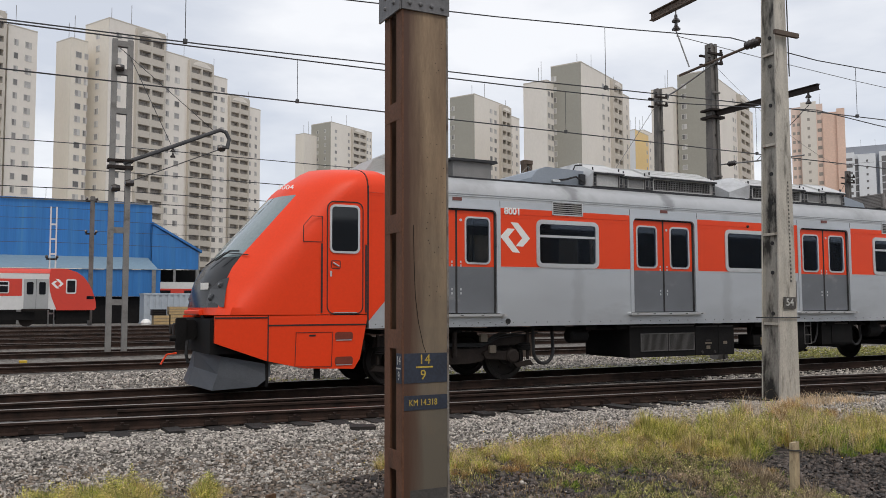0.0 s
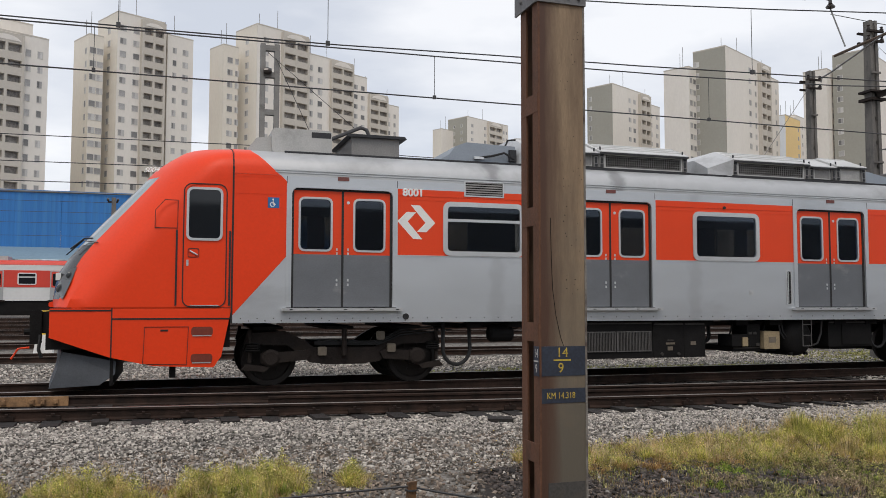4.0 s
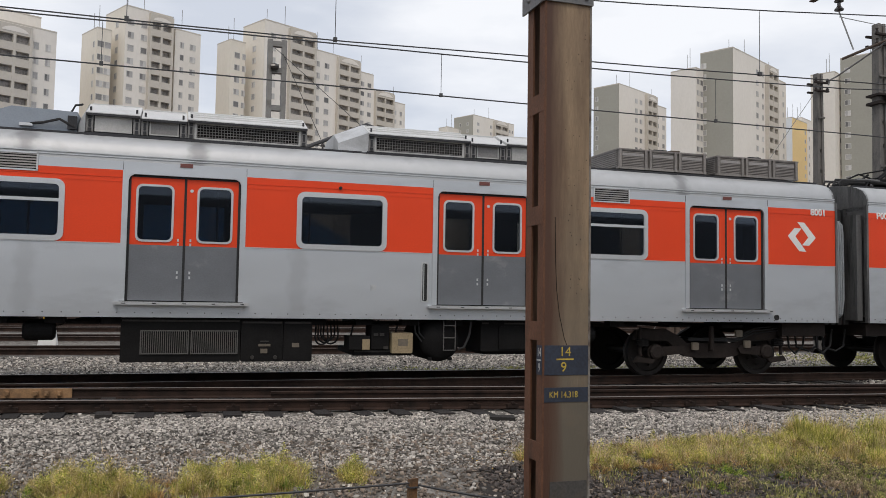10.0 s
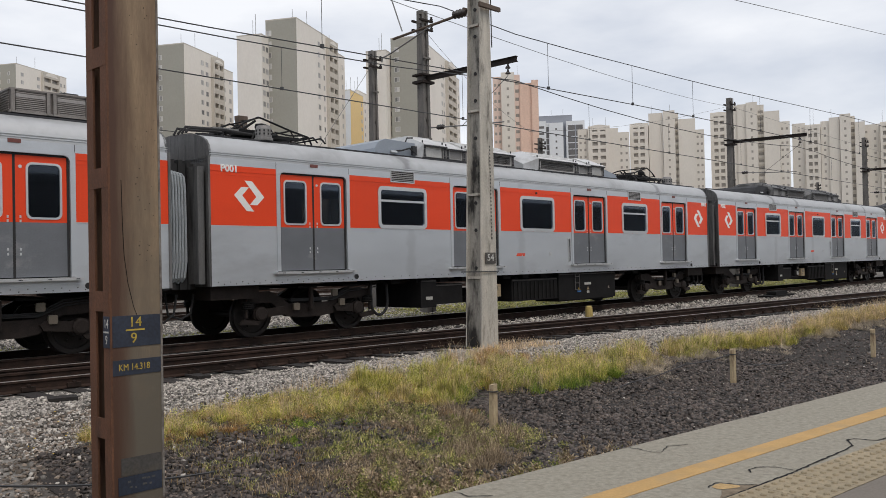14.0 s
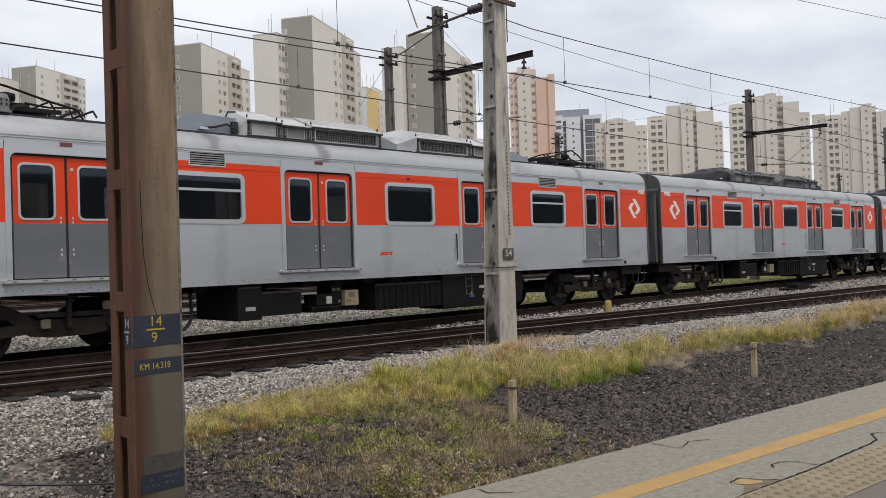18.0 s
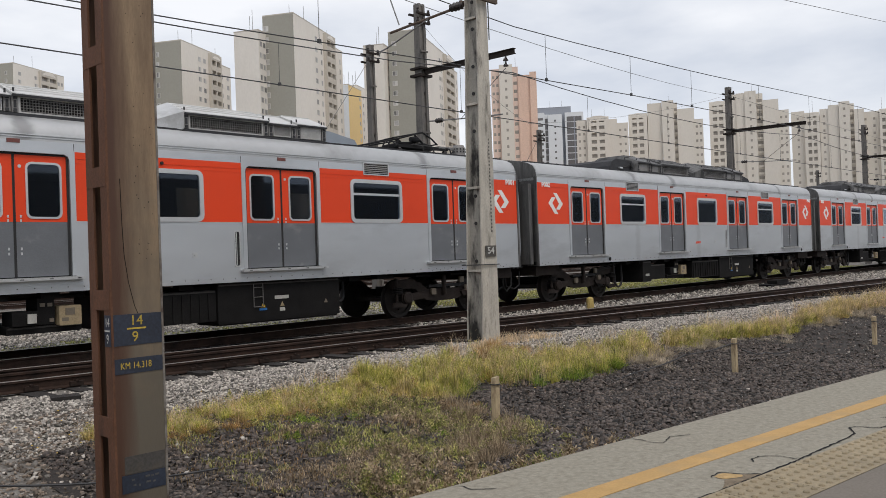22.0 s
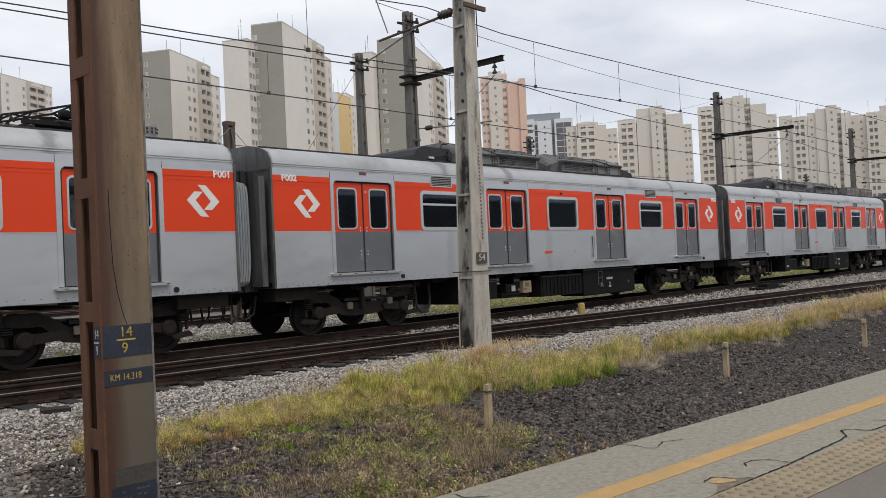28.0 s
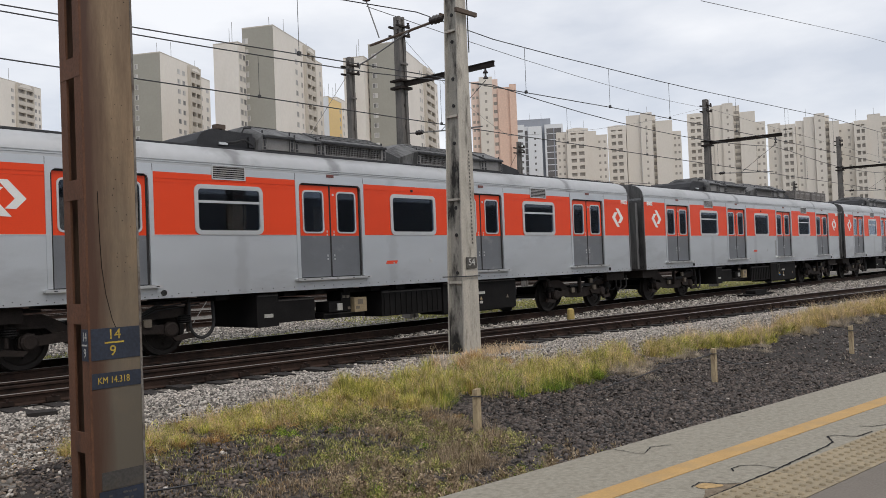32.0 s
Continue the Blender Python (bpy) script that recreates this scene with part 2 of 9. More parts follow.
def rusted_from_edge(m, x0, x1, rust):
    """Adds a ragged rust run-off that spreads from an edge at x0 and fades out towards x1."""
    n, l = m.node_tree.nodes, m.node_tree.links
    b = n["Principled BSDF"]
    old = b.inputs["Base Color"].links[0].from_socket
    co, sep, tex, add, ramp, mix = [n.new("ShaderNode" + k) for k in ("TexCoord", "SeparateXYZ", "TexNoise", "Math", "MapRange", "MixRGB")]
    mp = n.new("ShaderNodeMapping")
    mp.inputs["Scale"].default_value = (6, 6, 0.7)
    tex.inputs["Scale"].default_value, tex.inputs["Detail"].default_value = 2.0, 6.0
    l.new(co.outputs["Object"], sep.inputs[0])
    l.new(co.outputs["Object"], mp.inputs["Vector"])
    l.new(mp.outputs["Vector"], tex.inputs["Vector"])
    add.operation, add.inputs[1].default_value = "MULTIPLY_ADD", 0.16
    l.new(tex.outputs["Fac"], add.inputs[0])
    l.new(sep.outputs["X"], add.inputs[2])
    ramp.inputs["From Min"].default_value, ramp.inputs["From Max"].default_value = x1 + 0.08, x0 + 0.08
    l.new(add.outputs[0], ramp.inputs["Value"])
    mix.inputs[2].default_value = (*rust, 1)
    l.new(ramp.outputs["Result"], mix.inputs[0])
    l.new(old, mix.inputs[1])
    l.new(mix.outputs["Color"], b.inputs["Base Color"])




def darkened_foot(m, z0, z1, paint):
    """Mixes a darker colour in towards the foot, fading out raggedly between z0 and z1."""
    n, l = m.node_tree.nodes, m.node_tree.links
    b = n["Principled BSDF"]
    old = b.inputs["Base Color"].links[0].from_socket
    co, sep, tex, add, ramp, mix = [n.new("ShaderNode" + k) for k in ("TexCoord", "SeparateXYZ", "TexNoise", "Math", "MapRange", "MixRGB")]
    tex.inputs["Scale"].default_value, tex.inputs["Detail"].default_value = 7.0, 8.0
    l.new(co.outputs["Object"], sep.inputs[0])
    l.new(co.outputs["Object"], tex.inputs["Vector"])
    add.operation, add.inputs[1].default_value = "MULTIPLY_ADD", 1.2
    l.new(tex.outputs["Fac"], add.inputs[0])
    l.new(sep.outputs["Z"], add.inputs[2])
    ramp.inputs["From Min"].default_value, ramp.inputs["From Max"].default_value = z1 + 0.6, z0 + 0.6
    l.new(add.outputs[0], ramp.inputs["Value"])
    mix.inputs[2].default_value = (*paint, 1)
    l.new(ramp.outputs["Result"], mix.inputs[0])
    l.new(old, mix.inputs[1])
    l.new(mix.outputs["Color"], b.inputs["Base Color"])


darkened_foot(PILLAR_PAINT, 1.25, 2.95, (0.115, 0.098, 0.074))
rusted_from_edge(PILLAR_PAINT, 2.35, 2.47, (0.070, 0.032, 0.018))
PILLAR_RUST = material("pillar_rust", (0.115, 0.050, 0.026), 0.8, 0.05, 0.3, 4, 50, 0.002, (2, 2, 1), (0.045, 0.024, 0.016), (0.55, 0.75))
NAVY = material("navy_band", (0.020, 0.027, 0.045), 0.6, 0.0, 0.35, 6, 60)
WIRE = material("contact_wire", (0.065, 0.065, 0.067), 0.6, 0.4, 0.1, 3, 20)
GALV = material("galvanised_steel", (0.22, 0.22, 0.215), 0.6, 0.5, 0.2, 3, 40, 0.0, dirt=(0.10, 0.09, 0.08))
INSULATOR = material("dark_porcelain", (0.03, 0.024, 0.022), 0.25, 0.0, 0.2, 5, 40, coat=0.4)
YELLOW_LINE = material("platform_yellow_line", (0.43, 0.268, 0.098), 0.8, 0.0, 0.16, 5, 70, dirt=(0.33, 0.235, 0.12), dirt_at=(0.5, 0.75))
TACTILE = material("tactile_tile", (0.278, 0.228, 0.148), 0.85, 0.0, 0.25, 5, 60, 0.002, dirt=(0.15, 0.13, 0.09), dirt_at=(0.5, 0.75), each=0.08)
RUST_STAKE = material("rusty_stake", (0.15, 0.075, 0.03), 0.85, 0.0, 0.4, 8, 60, 0.003, dirt=(0.04, 0.025, 0.016), dirt_at=(0.45, 0.65))
STAKE_WOOD = material("pale_stake_wood", (0.44, 0.35, 0.22), 0.85, 0.0, 0.35, 7, 60, 0.003, (4, 4, 1), dirt=(0.15, 0.095, 0.055), dirt_at=(0.5, 0.68))


# ---- mesh helpers ----
def link(name, verts, faces, mat, parent=None, label="", smooth=False):
    """One mesh object from lists or arrays of corners and faces."""
    me = bpy.data.meshes.new(name)
    me.from_pydata(verts if isinstance(verts, list) else verts.tolist(), [], faces if isinstance(faces, list) else faces.tolist())
    me.update()
    if mat:
        me.materials.append(mat)
    if smooth:
        me.shade_smooth()
        me.set_sharp_from_angle(angle=radians(38))
    ob = new(name, me)
    ob.parent = parent
    return tagged(ob, label)


class Form:
    """Collects simple solids into one mesh."""

    def __init__(self):
        self.v, self.f = [], []

    def solid(self, v, f):
        k = len(self.v)
        self.v += [tuple(p) for p in v]
        self.f += [tuple(i + k for i in q) for q in f]
        return self

    def box(self, x0, x1, y0, y1, z0, z1, c=0.0):
        """A box; c: its edges cut off by so much in the x-z outline."""
        if c:
            o = [(x0 + c, z0), (x1 - c, z0), (x1, z0 + c), (x1, z1 - c), (x1 - c, z1), (x0 + c, z1), (x0, z1 - c), (x0, z0 + c)]
            return self.prism(o, y0, y1)
        v = [(x, y, z) for z in (z0, z1) for y in (y0, y1) for x in (x0, x1)]
        return self.solid(v, [(0, 2, 3, 1), (4, 5, 7, 6), (0, 1, 5, 4), (2, 6, 7, 3), (0, 4, 6, 2), (1, 3, 7, 5)])

    def prism(self, outline, y0, y1):
        """An x-z outline, drawn from y0 to y1."""
        n = len(outline)
        v = [(x, y0, z) for x, z in outline] + [(x, y1, z) for x, z in outline]
        f = [tuple(range(n)), tuple(range(2 * n - 1, n - 1, -1))] + [(i, n + i, n + (i + 1) % n, (i + 1) % n) for i in range(n)]
        return self.solid(v, f)

    def ring(self, outer, inner, y0, y1):
        """A frame between two x-z outlines with as many corners."""
        n = len(outer)
        v = [(x, y, z) for y in (y0, y1) for o in (outer, inner) for x, z in o]
        f = []
        for i in range(n):
            j = (i + 1) % n
            f += [(i, j, n + j, n + i), (2 * n + i, 3 * n + i, 3 * n + j, 2 * n + j), (i, 2 * n + i, 2 * n + j, j), (n + i, n + j, 3 * n + j, 3 * n + i)]
        return self.solid(v, f)

    def rod(self, a, b, r, n=8, r2=None):
        a, b = Vector(a), Vector(b)
        q = (b - a).to_track_quat("Z", "Y")
        r2 = r if r2 is None else r2
        v = []
        for p, rr in ((a, r), (b, r2)):
            v += [p + q @ Vector((rr * math.cos(2 * math.pi * i / n), rr * math.sin(2 * math.pi * i / n), 0)) for i in range(n)]
        f = [(i, (i + 1) % n, n + (i + 1) % n, n + i) for i in range(n)] + [tuple(range(n - 1, -1, -1)), tuple(range(n, 2 * n))]
        return self.solid(v, f)

    def tube(self, pts, r, n=6):
        """A round bar along points."""
        pts = [Vector(p) for p in pts]
        v, f = [], []
        for i, p in enumerate(pts):
            d = (pts[min(i + 1, len(pts) - 1)] - pts[max(i - 1, 0)]).normalized()
            s = d.cross(Vector((0.13, 0.31, 0.94))).normalized()
            u = d.cross(s)
            v += [p + r * (math.cos(2 * math.pi * k / n) * s + math.sin(2 * math.pi * k / n) * u) for k in range(n)]
            if i:
                b = n * (i - 1)
                f += [(b + k, b + (k + 1) % n, b + n + (k + 1) % n, b + n + k) for k in range(n)]
        f += [tuple(range(n - 1, -1, -1)), tuple(range(len(v) - n, len(v)))]
        return self.solid(v, f)

    def lathe(self, profile, at, axis, n=20):
        """(radius, along) pairs turned about an axis 'x', 'y' or 'z' through a place."""
        v, f = [], []
        for r, h in profile:
            for k in range(n):
                c, s = r * math.cos(2 * math.pi * k / n), r * math.sin(2 * math.pi * k / n)
                p = {"x": (h, c, s), "y": (c, h, s), "z": (c, s, h)}[axis]
                v.append((at[0] + p[0], at[1] + p[1], at[2] + p[2]))
        for i in range(len(profile) - 1):
            f += [(i * n + k, i * n + (k + 1) % n, (i + 1) * n + (k + 1) % n, (i + 1) * n + k) for k in range(n)]
        f += [tuple(range(n - 1, -1, -1)), tuple(range(len(v) - n, len(v)))]
        return self.solid(v, f)

    def to(self, name, mat, parent=None, label="", smooth=False):
        return link(name, self.v, self.f, mat, parent, label, smooth)


def rounded(x0, x1, z0, z1, r, n=4):
    """The outline of a rectangle with round corners."""
    o = []
    for cx, cz, a in ((x1 - r, z0 + r, -90), (x1 - r, z1 - r, 0), (x0 + r, z1 - r, 90), (x0 + r, z0 + r, 180)):
        o += [(cx + r * math.cos(radians(a + 90 * k / n)), cz + r * math.sin(radians(a + 90 * k / n))) for k in range(n + 1)]
    return o


def thing(name, label, category, at=(0, 0, 0), group="", kind=""):
    """An Empty at a thing's base, to carry its parts."""
    ob = new(name)
    ob.empty_display_size = 0.2
    ob.location = at
    return tagged(ob, label, category, group, kind)


def writing(name, text, size, mat, parent, x, y, z, squeeze=1.0, depth=0.002, label="", align="CENTER", bold=0.0):
    """Flat lettering on a face that looks to -y."""
    cu = bpy.data.curves.new(name, "FONT")
    cu.body, cu.size, cu.extrude, cu.align_x, cu.align_y, cu.bevel_depth, cu.bevel_resolution = text, size, depth, align, "CENTER", bold, 0
    tmp = bpy.data.objects.new("letters", cu)
    me = bpy.data.meshes.new_from_object(tmp)
    bpy.data.objects.remove(tmp)
    me.transform(Matrix.Translation((x, y, z)) @ Matrix.Rotation(radians(90), 4, "X") @ Matrix.Diagonal((squeeze, 1, 1, 1)))
    me.materials.clear()
    me.materials.append(mat)
    ob = new(name, me)
    ob.parent = parent
    return tagged(ob, label)


# ---- ground, tracks, platform ----
TRAIN_Y, TRAIN_SLOPE = 15.75, -0.005


def train_y(x):
    """The centre line of the train's track."""
    return TRAIN_Y + TRAIN_SLOPE * (x - 12)


def near_y(x):
    """The centre line of the nearer track, which runs along the platform and closes on the train's track."""
    return float(np.interp(x, [-60, -4, 6, 12, 20, 30, 60, 400], [14.6, 13.75, 12.52, 11.98, 10.95, 9.9, 6.6, -31]))


def edge_y(x):
    """The platform's edge."""
    return 4.26 - 0.115 * x


def ground_z(x, y):
    d = y - (edge_y(x) + 0.0)
    if d < 3.2:
        z = -0.58
    elif d < 6.3:
        z = -0.58 + 0.40 * (d - 3.2) / 3.1
    else:
        z = -0.18
    if y > 30:
        z += 0.45 * min(1.0, (y - 30) / 30)
    return z


def rough(x, y):
    """Unevenness of the verge; the track beds are level."""
    if not (-20 < x < 60 and 3 < y < 30):
        return 0.0
    k = min(1.0, max(0.0, near_y(x) - 1.5 - y)) if y < 18 else 0.4
    return (0.05 * noise.noise((x * 0.7, y * 0.7, 0.3)) + 0.02 * noise.noise((x * 2.5, y * 2.5, 1.7))) * k - 0.012 * (1 - k)


def make_ground():
    ys = [-3000, -400, -60, -20, -8, 0, 2, 3, 4] + [4.5 + 0.35 * i for i in range(24)] + [13, 14, 15, 16, 17, 18, 20, 22, 25, 28, 30, 35, 40, 45, 50, 55, 60, 80, 120, 250, 600, 1500, 4000]
    xs = [-3000, -800, -200, -80, -40, -25] + [-18 + 0.6 * i for i in range(110)] + [52, 60, 70, 85, 110, 150, 220, 400, 900, 2000, 4000]
    v, f = [], []
    for y in ys:
        for x in xs:
            z = ground_z(x, y)
            v.append((x, y, z + rough(x, y)))
    n = len(xs)
    for j in range(len(ys) - 1):
        for i in range(n - 1):
            f.append((j * n + i, j * n + i + 1, (j + 1) * n + i + 1, (j + 1) * n + i))
    return tagged(link("ground", v, f, BALLAST, smooth=True), "grey stony railway ground of gravel and soil", "ground", kind="structure")


ground = make_ground()


def soil_bed():
    """Sooty soil between the platform and the verge, a finger's width above the ground sheet."""
    xs, n = [3.0 + 0.3 * i for i in range(135)], 14
    v, f = [], []
    for i, x in enumerate(xs):
        last = float(np.interp(x, [2.7, 6.3, 8.9, 12.6, 16, 22.6, 30, 45], [8.5, 8.6, 8.2, 7.75, 7.4, 7.2, 6.6, 5.2]))
        for k in range(n):
            y = edge_y(x) + 0.01 + (last - edge_y(x)) * k / (n - 1)
            v.append((x, y, ground_z(x, y) + rough(x, y) + (0.014 if k < n - 1 else -0.02)))
    for i in range(len(xs) - 1):
        for k in range(n - 1):
            a = i * n + k
            f.append((a, a + n, a + n + 1, a + 1))
    tagged(link("soil_bed", v, f, SOIL, smooth=True), "dark sooty soil under the gravel beside the platform", "ground", kind="structure")


soil_bed()


def rail(name, ys, xs, parent, z=0.0, worn=RAILTOP, body=RUST, label=""):
    """A flat-footed rail along places (x, y): foot and web in rust, a worn head on top."""
    prof = [(-0.07, -0.165), (0.07, -0.165), (0.07, -0.15), (0.012, -0.13), (0.012, -0.045), (0.036, -0.035), (0.036, -0.006), (-0.036, -0.006), (-0.036, -0.035), (-0.012, -0.045), (-0.012, -0.13), (-0.07, -0.15)]
    v, f, n = [], [], len(prof)
    for i, (x, y) in enumerate(zip(xs, ys)):
        v += [(x, y + dy, z + dz) for dy, dz in prof]
        if i:
            b = n * (i - 1)
            f += [(b + k, b + n + k, b + n + (k + 1) % n, b + (k + 1) % n) for k in range(n)]
    ob = link(name, v, f, body, parent, label)
    v, f = [], []
    for i, (x, y) in enumerate(zip(xs, ys)):
        v += [(x, y - 0.033, z - 0.006), (x, y - 0.026, z), (x, y + 0.026, z), (x, y + 0.033, z - 0.006)]
        if i:
            b = 4 * (i - 1)
            f += [(b + k, b + 4 + k, b + 5 + k, b + 1 + k) for k in range(3)]
    link("rail_head", v, f, worn, ob)
    return ob


def box_mesh(name, sx, sy, sz, mat):
    fm = Form().box(-sx / 2, sx / 2, -sy / 2, sy / 2, -sz, 0)
    me = bpy.data.meshes.new(name)
    me.from_pydata(fm.v, [], fm.f)
    me.materials.append(mat)
    return me


def track(label, centre, xs, z=0.0, worn=RAILTOP):
    tk = thing("railway_track", label, "railway track", kind="structure")
    for side in (-0.8, 0.8):
        rail("rail", [centre(x) + side for x in xs], xs, tk, z, worn)
    return tk


XS_NEAR = [-60, -30] + [-18 + 1.5 * i for i in range(50)] + [70, 90, 130, 200, 400]
XS_FAR = [-120, -40, 0, 40, 80, 160, 400]
near_track = track("rusty near railway track on ballast and timber sleepers", near_y, XS_NEAR)
train_track = track("dark oily railway track under the commuter train", train_y, XS_FAR)
for y in (25.0, 31.5, 37.0, 41.5, 46.0, 51.0, 56.5):
    track("rusty yard track further back", lambda x, y=y: y, XS_FAR, 0.0 if y < 31 else 0.45 * (y - 30) / 30, worn=YARD_RAIL)


# ---- platform ----
def platform_frame():
    a = math.atan(-0.115)
    return Matrix.Translation((0, 4.26, -0.05)) @ Matrix.Rotation(a, 4, "Z")


PF = platform_frame()
platform = thing("platform", "worn concrete station platform with a yellow safety line", "platform", kind="structure")
platform.matrix_world = PF
Form().box(-40, 140, -14.0, -1.9, -0.55, 0.0).box(-40, 140, -1.9, 0.0, -0.55, 0.0, 0.02).to("platform_slab", CONCRETE, platform)
Form().box(-40, 140, -0.873, -0.696, 0.0, 0.004).to("safety_line", YELLOW_LINE, platform, "worn yellow safety line")


# ---- unseen wall, added behind the platform so the windows mirror less sky ----
UNSEEN_WALL = material("unseen_wall_plaster", (0.34, 0.34, 0.335), 0.9, 0.0, 0.2, 0.8, 30)
tagged(Form().box(-70, 150, -16.4, -16.0, -0.7, 6.5).to("wall_south", UNSEEN_WALL), "plain unseen wall added for the window reflections", "wall", kind="structure")


# ---- the commuter train ----
FLOOR, DOOR_TOP, BELT, BAND_TOP, SKIRT = 1.37, 3.37, 2.27, 3.46, 1.10
DOORS = (-7.83, -2.61, 2.61, 7.83)
PANE_X = (-5.22, 0.0, 5.22)
ROOF_PROFILE = [(-1.5, 3.60), (-1.49, 3.72), (-1.45, 3.84), (-1.36, 3.95), (-1.2, 4.03), (-0.95, 4.10), (-0.6, 4.15), (0, 4.18)]
ROOF_PROFILE += [(-y, z) for y, z in ROOF_PROFILE[-2::-1]]


def xprism(fm, outline, x0, x1):
    """A y-z outline drawn from x0 to x1."""
    n = len(outline)
    v = [(x0, y, z) for y, z in outline] + [(x1, y, z) for y, z in outline]
    return fm.solid(v, [tuple(range(n)), tuple(range(2 * n - 1, n - 1, -1))] + [(i, n + i, n + (i + 1) % n, (i + 1) % n) for i in range(n)])


def panel(x0, x1, z0, z1, holes=(), y0=-1.5, y1=-1.46):
    """A flat side panel with square holes (x0, x1, z0, z1) side by side."""
    xs = sorted({x0, x1} | {h[0] for h in holes} | {h[1] for h in holes})
    zs = sorted({z0, z1} | {h[2] for h in holes} | {h[3] for h in holes})
    full = {}
    for i in range(len(xs) - 1):
        for k in range(len(zs) - 1):
            cx, cz = (xs[i] + xs[i + 1]) / 2, (zs[k] + zs[k + 1]) / 2
            full[i, k] = not any(a < cx < b and c < cz < d for a, b, c, d in holes)
    n, m = len(xs), len(zs)
    v = [(x, y, z) for y in (y0, y1) for x in xs for z in zs]
    at = lambda s, i, k: s * n * m + i * m + k
    f = []
    for (i, k), on in full.items():
        if on:
            f += [(at(0, i, k), at(0, i + 1, k), at(0, i + 1, k + 1), at(0, i, k + 1)), (at(1, i, k), at(1, i, k + 1), at(1, i + 1, k + 1), at(1, i + 1, k))]
            for di, dk, p, q in ((-1, 0, (i, k), (i, k + 1)), (1, 0, (i + 1, k + 1), (i + 1, k)), (0, -1, (i + 1, k), (i, k)), (0, 1, (i, k + 1), (i + 1, k + 1))):
                if not full.get((i + di, k + dk)):
                    f.append((at(0, *p), at(0, *q), at(1, *q), at(1, *p)))
    return Form().solid(v, f)


ARROW = [(-0.31, 1.0), (0.18, 0.98), (1.0, -0.03), (0.52, -0.58), (0.02, -0.57), (0.47, -0.03)]


def emblem(car, x, z, h=0.306, w=0.350):
    ob = thing("emblem", "", "")
    ob.parent = car
    tagged(ob, "white emblem of two interlocked arrows")
    for k in (1, -1):
        pts = [(x + k * u * w, z + k * v * h) for u, v in ARROW]
        Form().prism(pts if k == 1 else pts, -1.506, -1.499).to("arrow", WHITE, ob)


def door(car, x):
    for side in (-1, 1):
        a, b = (x - 0.845, x - 0.008) if side < 0 else (x + 0.008, x + 0.845)
        wa, wb = (x - 0.765, x - 0.175) if side < 0 else (x + 0.185, x + 0.765)
        leaf = panel(a, b, FLOOR, BELT, (), -1.455, -1.42).to("door_leaf", DOOR_GREY, car, "sliding door leaf, red above and grey below")
        panel(a, b, BELT, DOOR_TOP, ((wa + 0.02, wb - 0.02, 2.35, 3.23),), -1.455, -1.42).to("upper_panel", RED, leaf)
        Form().ring(rounded(wa, wb, 2.32, 3.26, 0.10), rounded(wa + 0.035, wb - 0.035, 2.355, 3.225, 0.075), -1.468, -1.44).to("window_rim", TRIM, leaf, smooth=False)
        Form().prism(rounded(wa + 0.03, wb - 0.03, 2.35, 3.23, 0.07), -1.446, -1.44).to("pane", PANE, leaf).visible_shadow = False
        lx = b - 0.09 if side < 0 else a + 0.09
        for z in (2.36, 2.29, 1.83, 1.75):
            Form().box(lx - 0.014, lx + 0.014, -1.462, -1.45, z - 0.022, z + 0.022).to("latch", TRIM, leaf)
        if side > 0:
            Form().lathe([(0.0, 0), (0.028, 0), (0.028, 0.012), (0.0, 0.012)], (a + 0.09, -1.466, 3.18), "y", 10).to("door_lock", TRIM, leaf)
    Form().box(x - 0.02, x + 0.02, -1.462, -1.43, FLOOR, DOOR_TOP).to("door_seal", RUBBER, car, "black rubber door seal")
    fm = Form()
    fm.box(x - 0.975, x - 0.885, -1.515, -1.44, 1.36, 3.47).box(x + 0.885, x + 0.975, -1.515, -1.44, 1.36, 3.47).box(x - 0.885, x + 0.885, -1.515, -1.44, 3.405, 3.47)
    for k in (-1, 1):
        fm.prism([(x + k * 0.885, 3.405), (x + k * 0.80, 3.405), (x + k * 0.86, 3.37), (x + k * 0.885, 3.31)], -1.513, -1.44)
    fm.to("door_frame", STEEL, car)
    Form().box(x - 0.885, x - 0.845, -1.47, -1.41, FLOOR, 3.405).box(x + 0.845, x + 0.885, -1.47, -1.41, FLOOR, 3.405).box(x - 0.845, x + 0.845, -1.47, -1.41, DOOR_TOP, 3.405).to("door_gasket", RUBBER, car)
    step = Form().box(x - 1.05, x + 1.05, -1.625, -1.46, 1.300, 1.352, 0.008).to("door_step", TRIM, car, "bright metal door step")
    Form().box(x - 0.99, x + 0.99, -1.500, -1.44, 1.21, 1.301).to("step_riser", STEEL, step)
    for k in range(5):
        Form().box(x - 0.92 + 0.46 * k, x - 0.86 + 0.46 * k, -1.630, -1.62, 1.318, 1.332).to("step_bolt", RUBBER, step)
    Form().box(x - 0.10, x + 0.10, -1.515, -1.495, 3.555, 3.62).to("door_lamp", material_of_lamp, car, "small red door lamp")


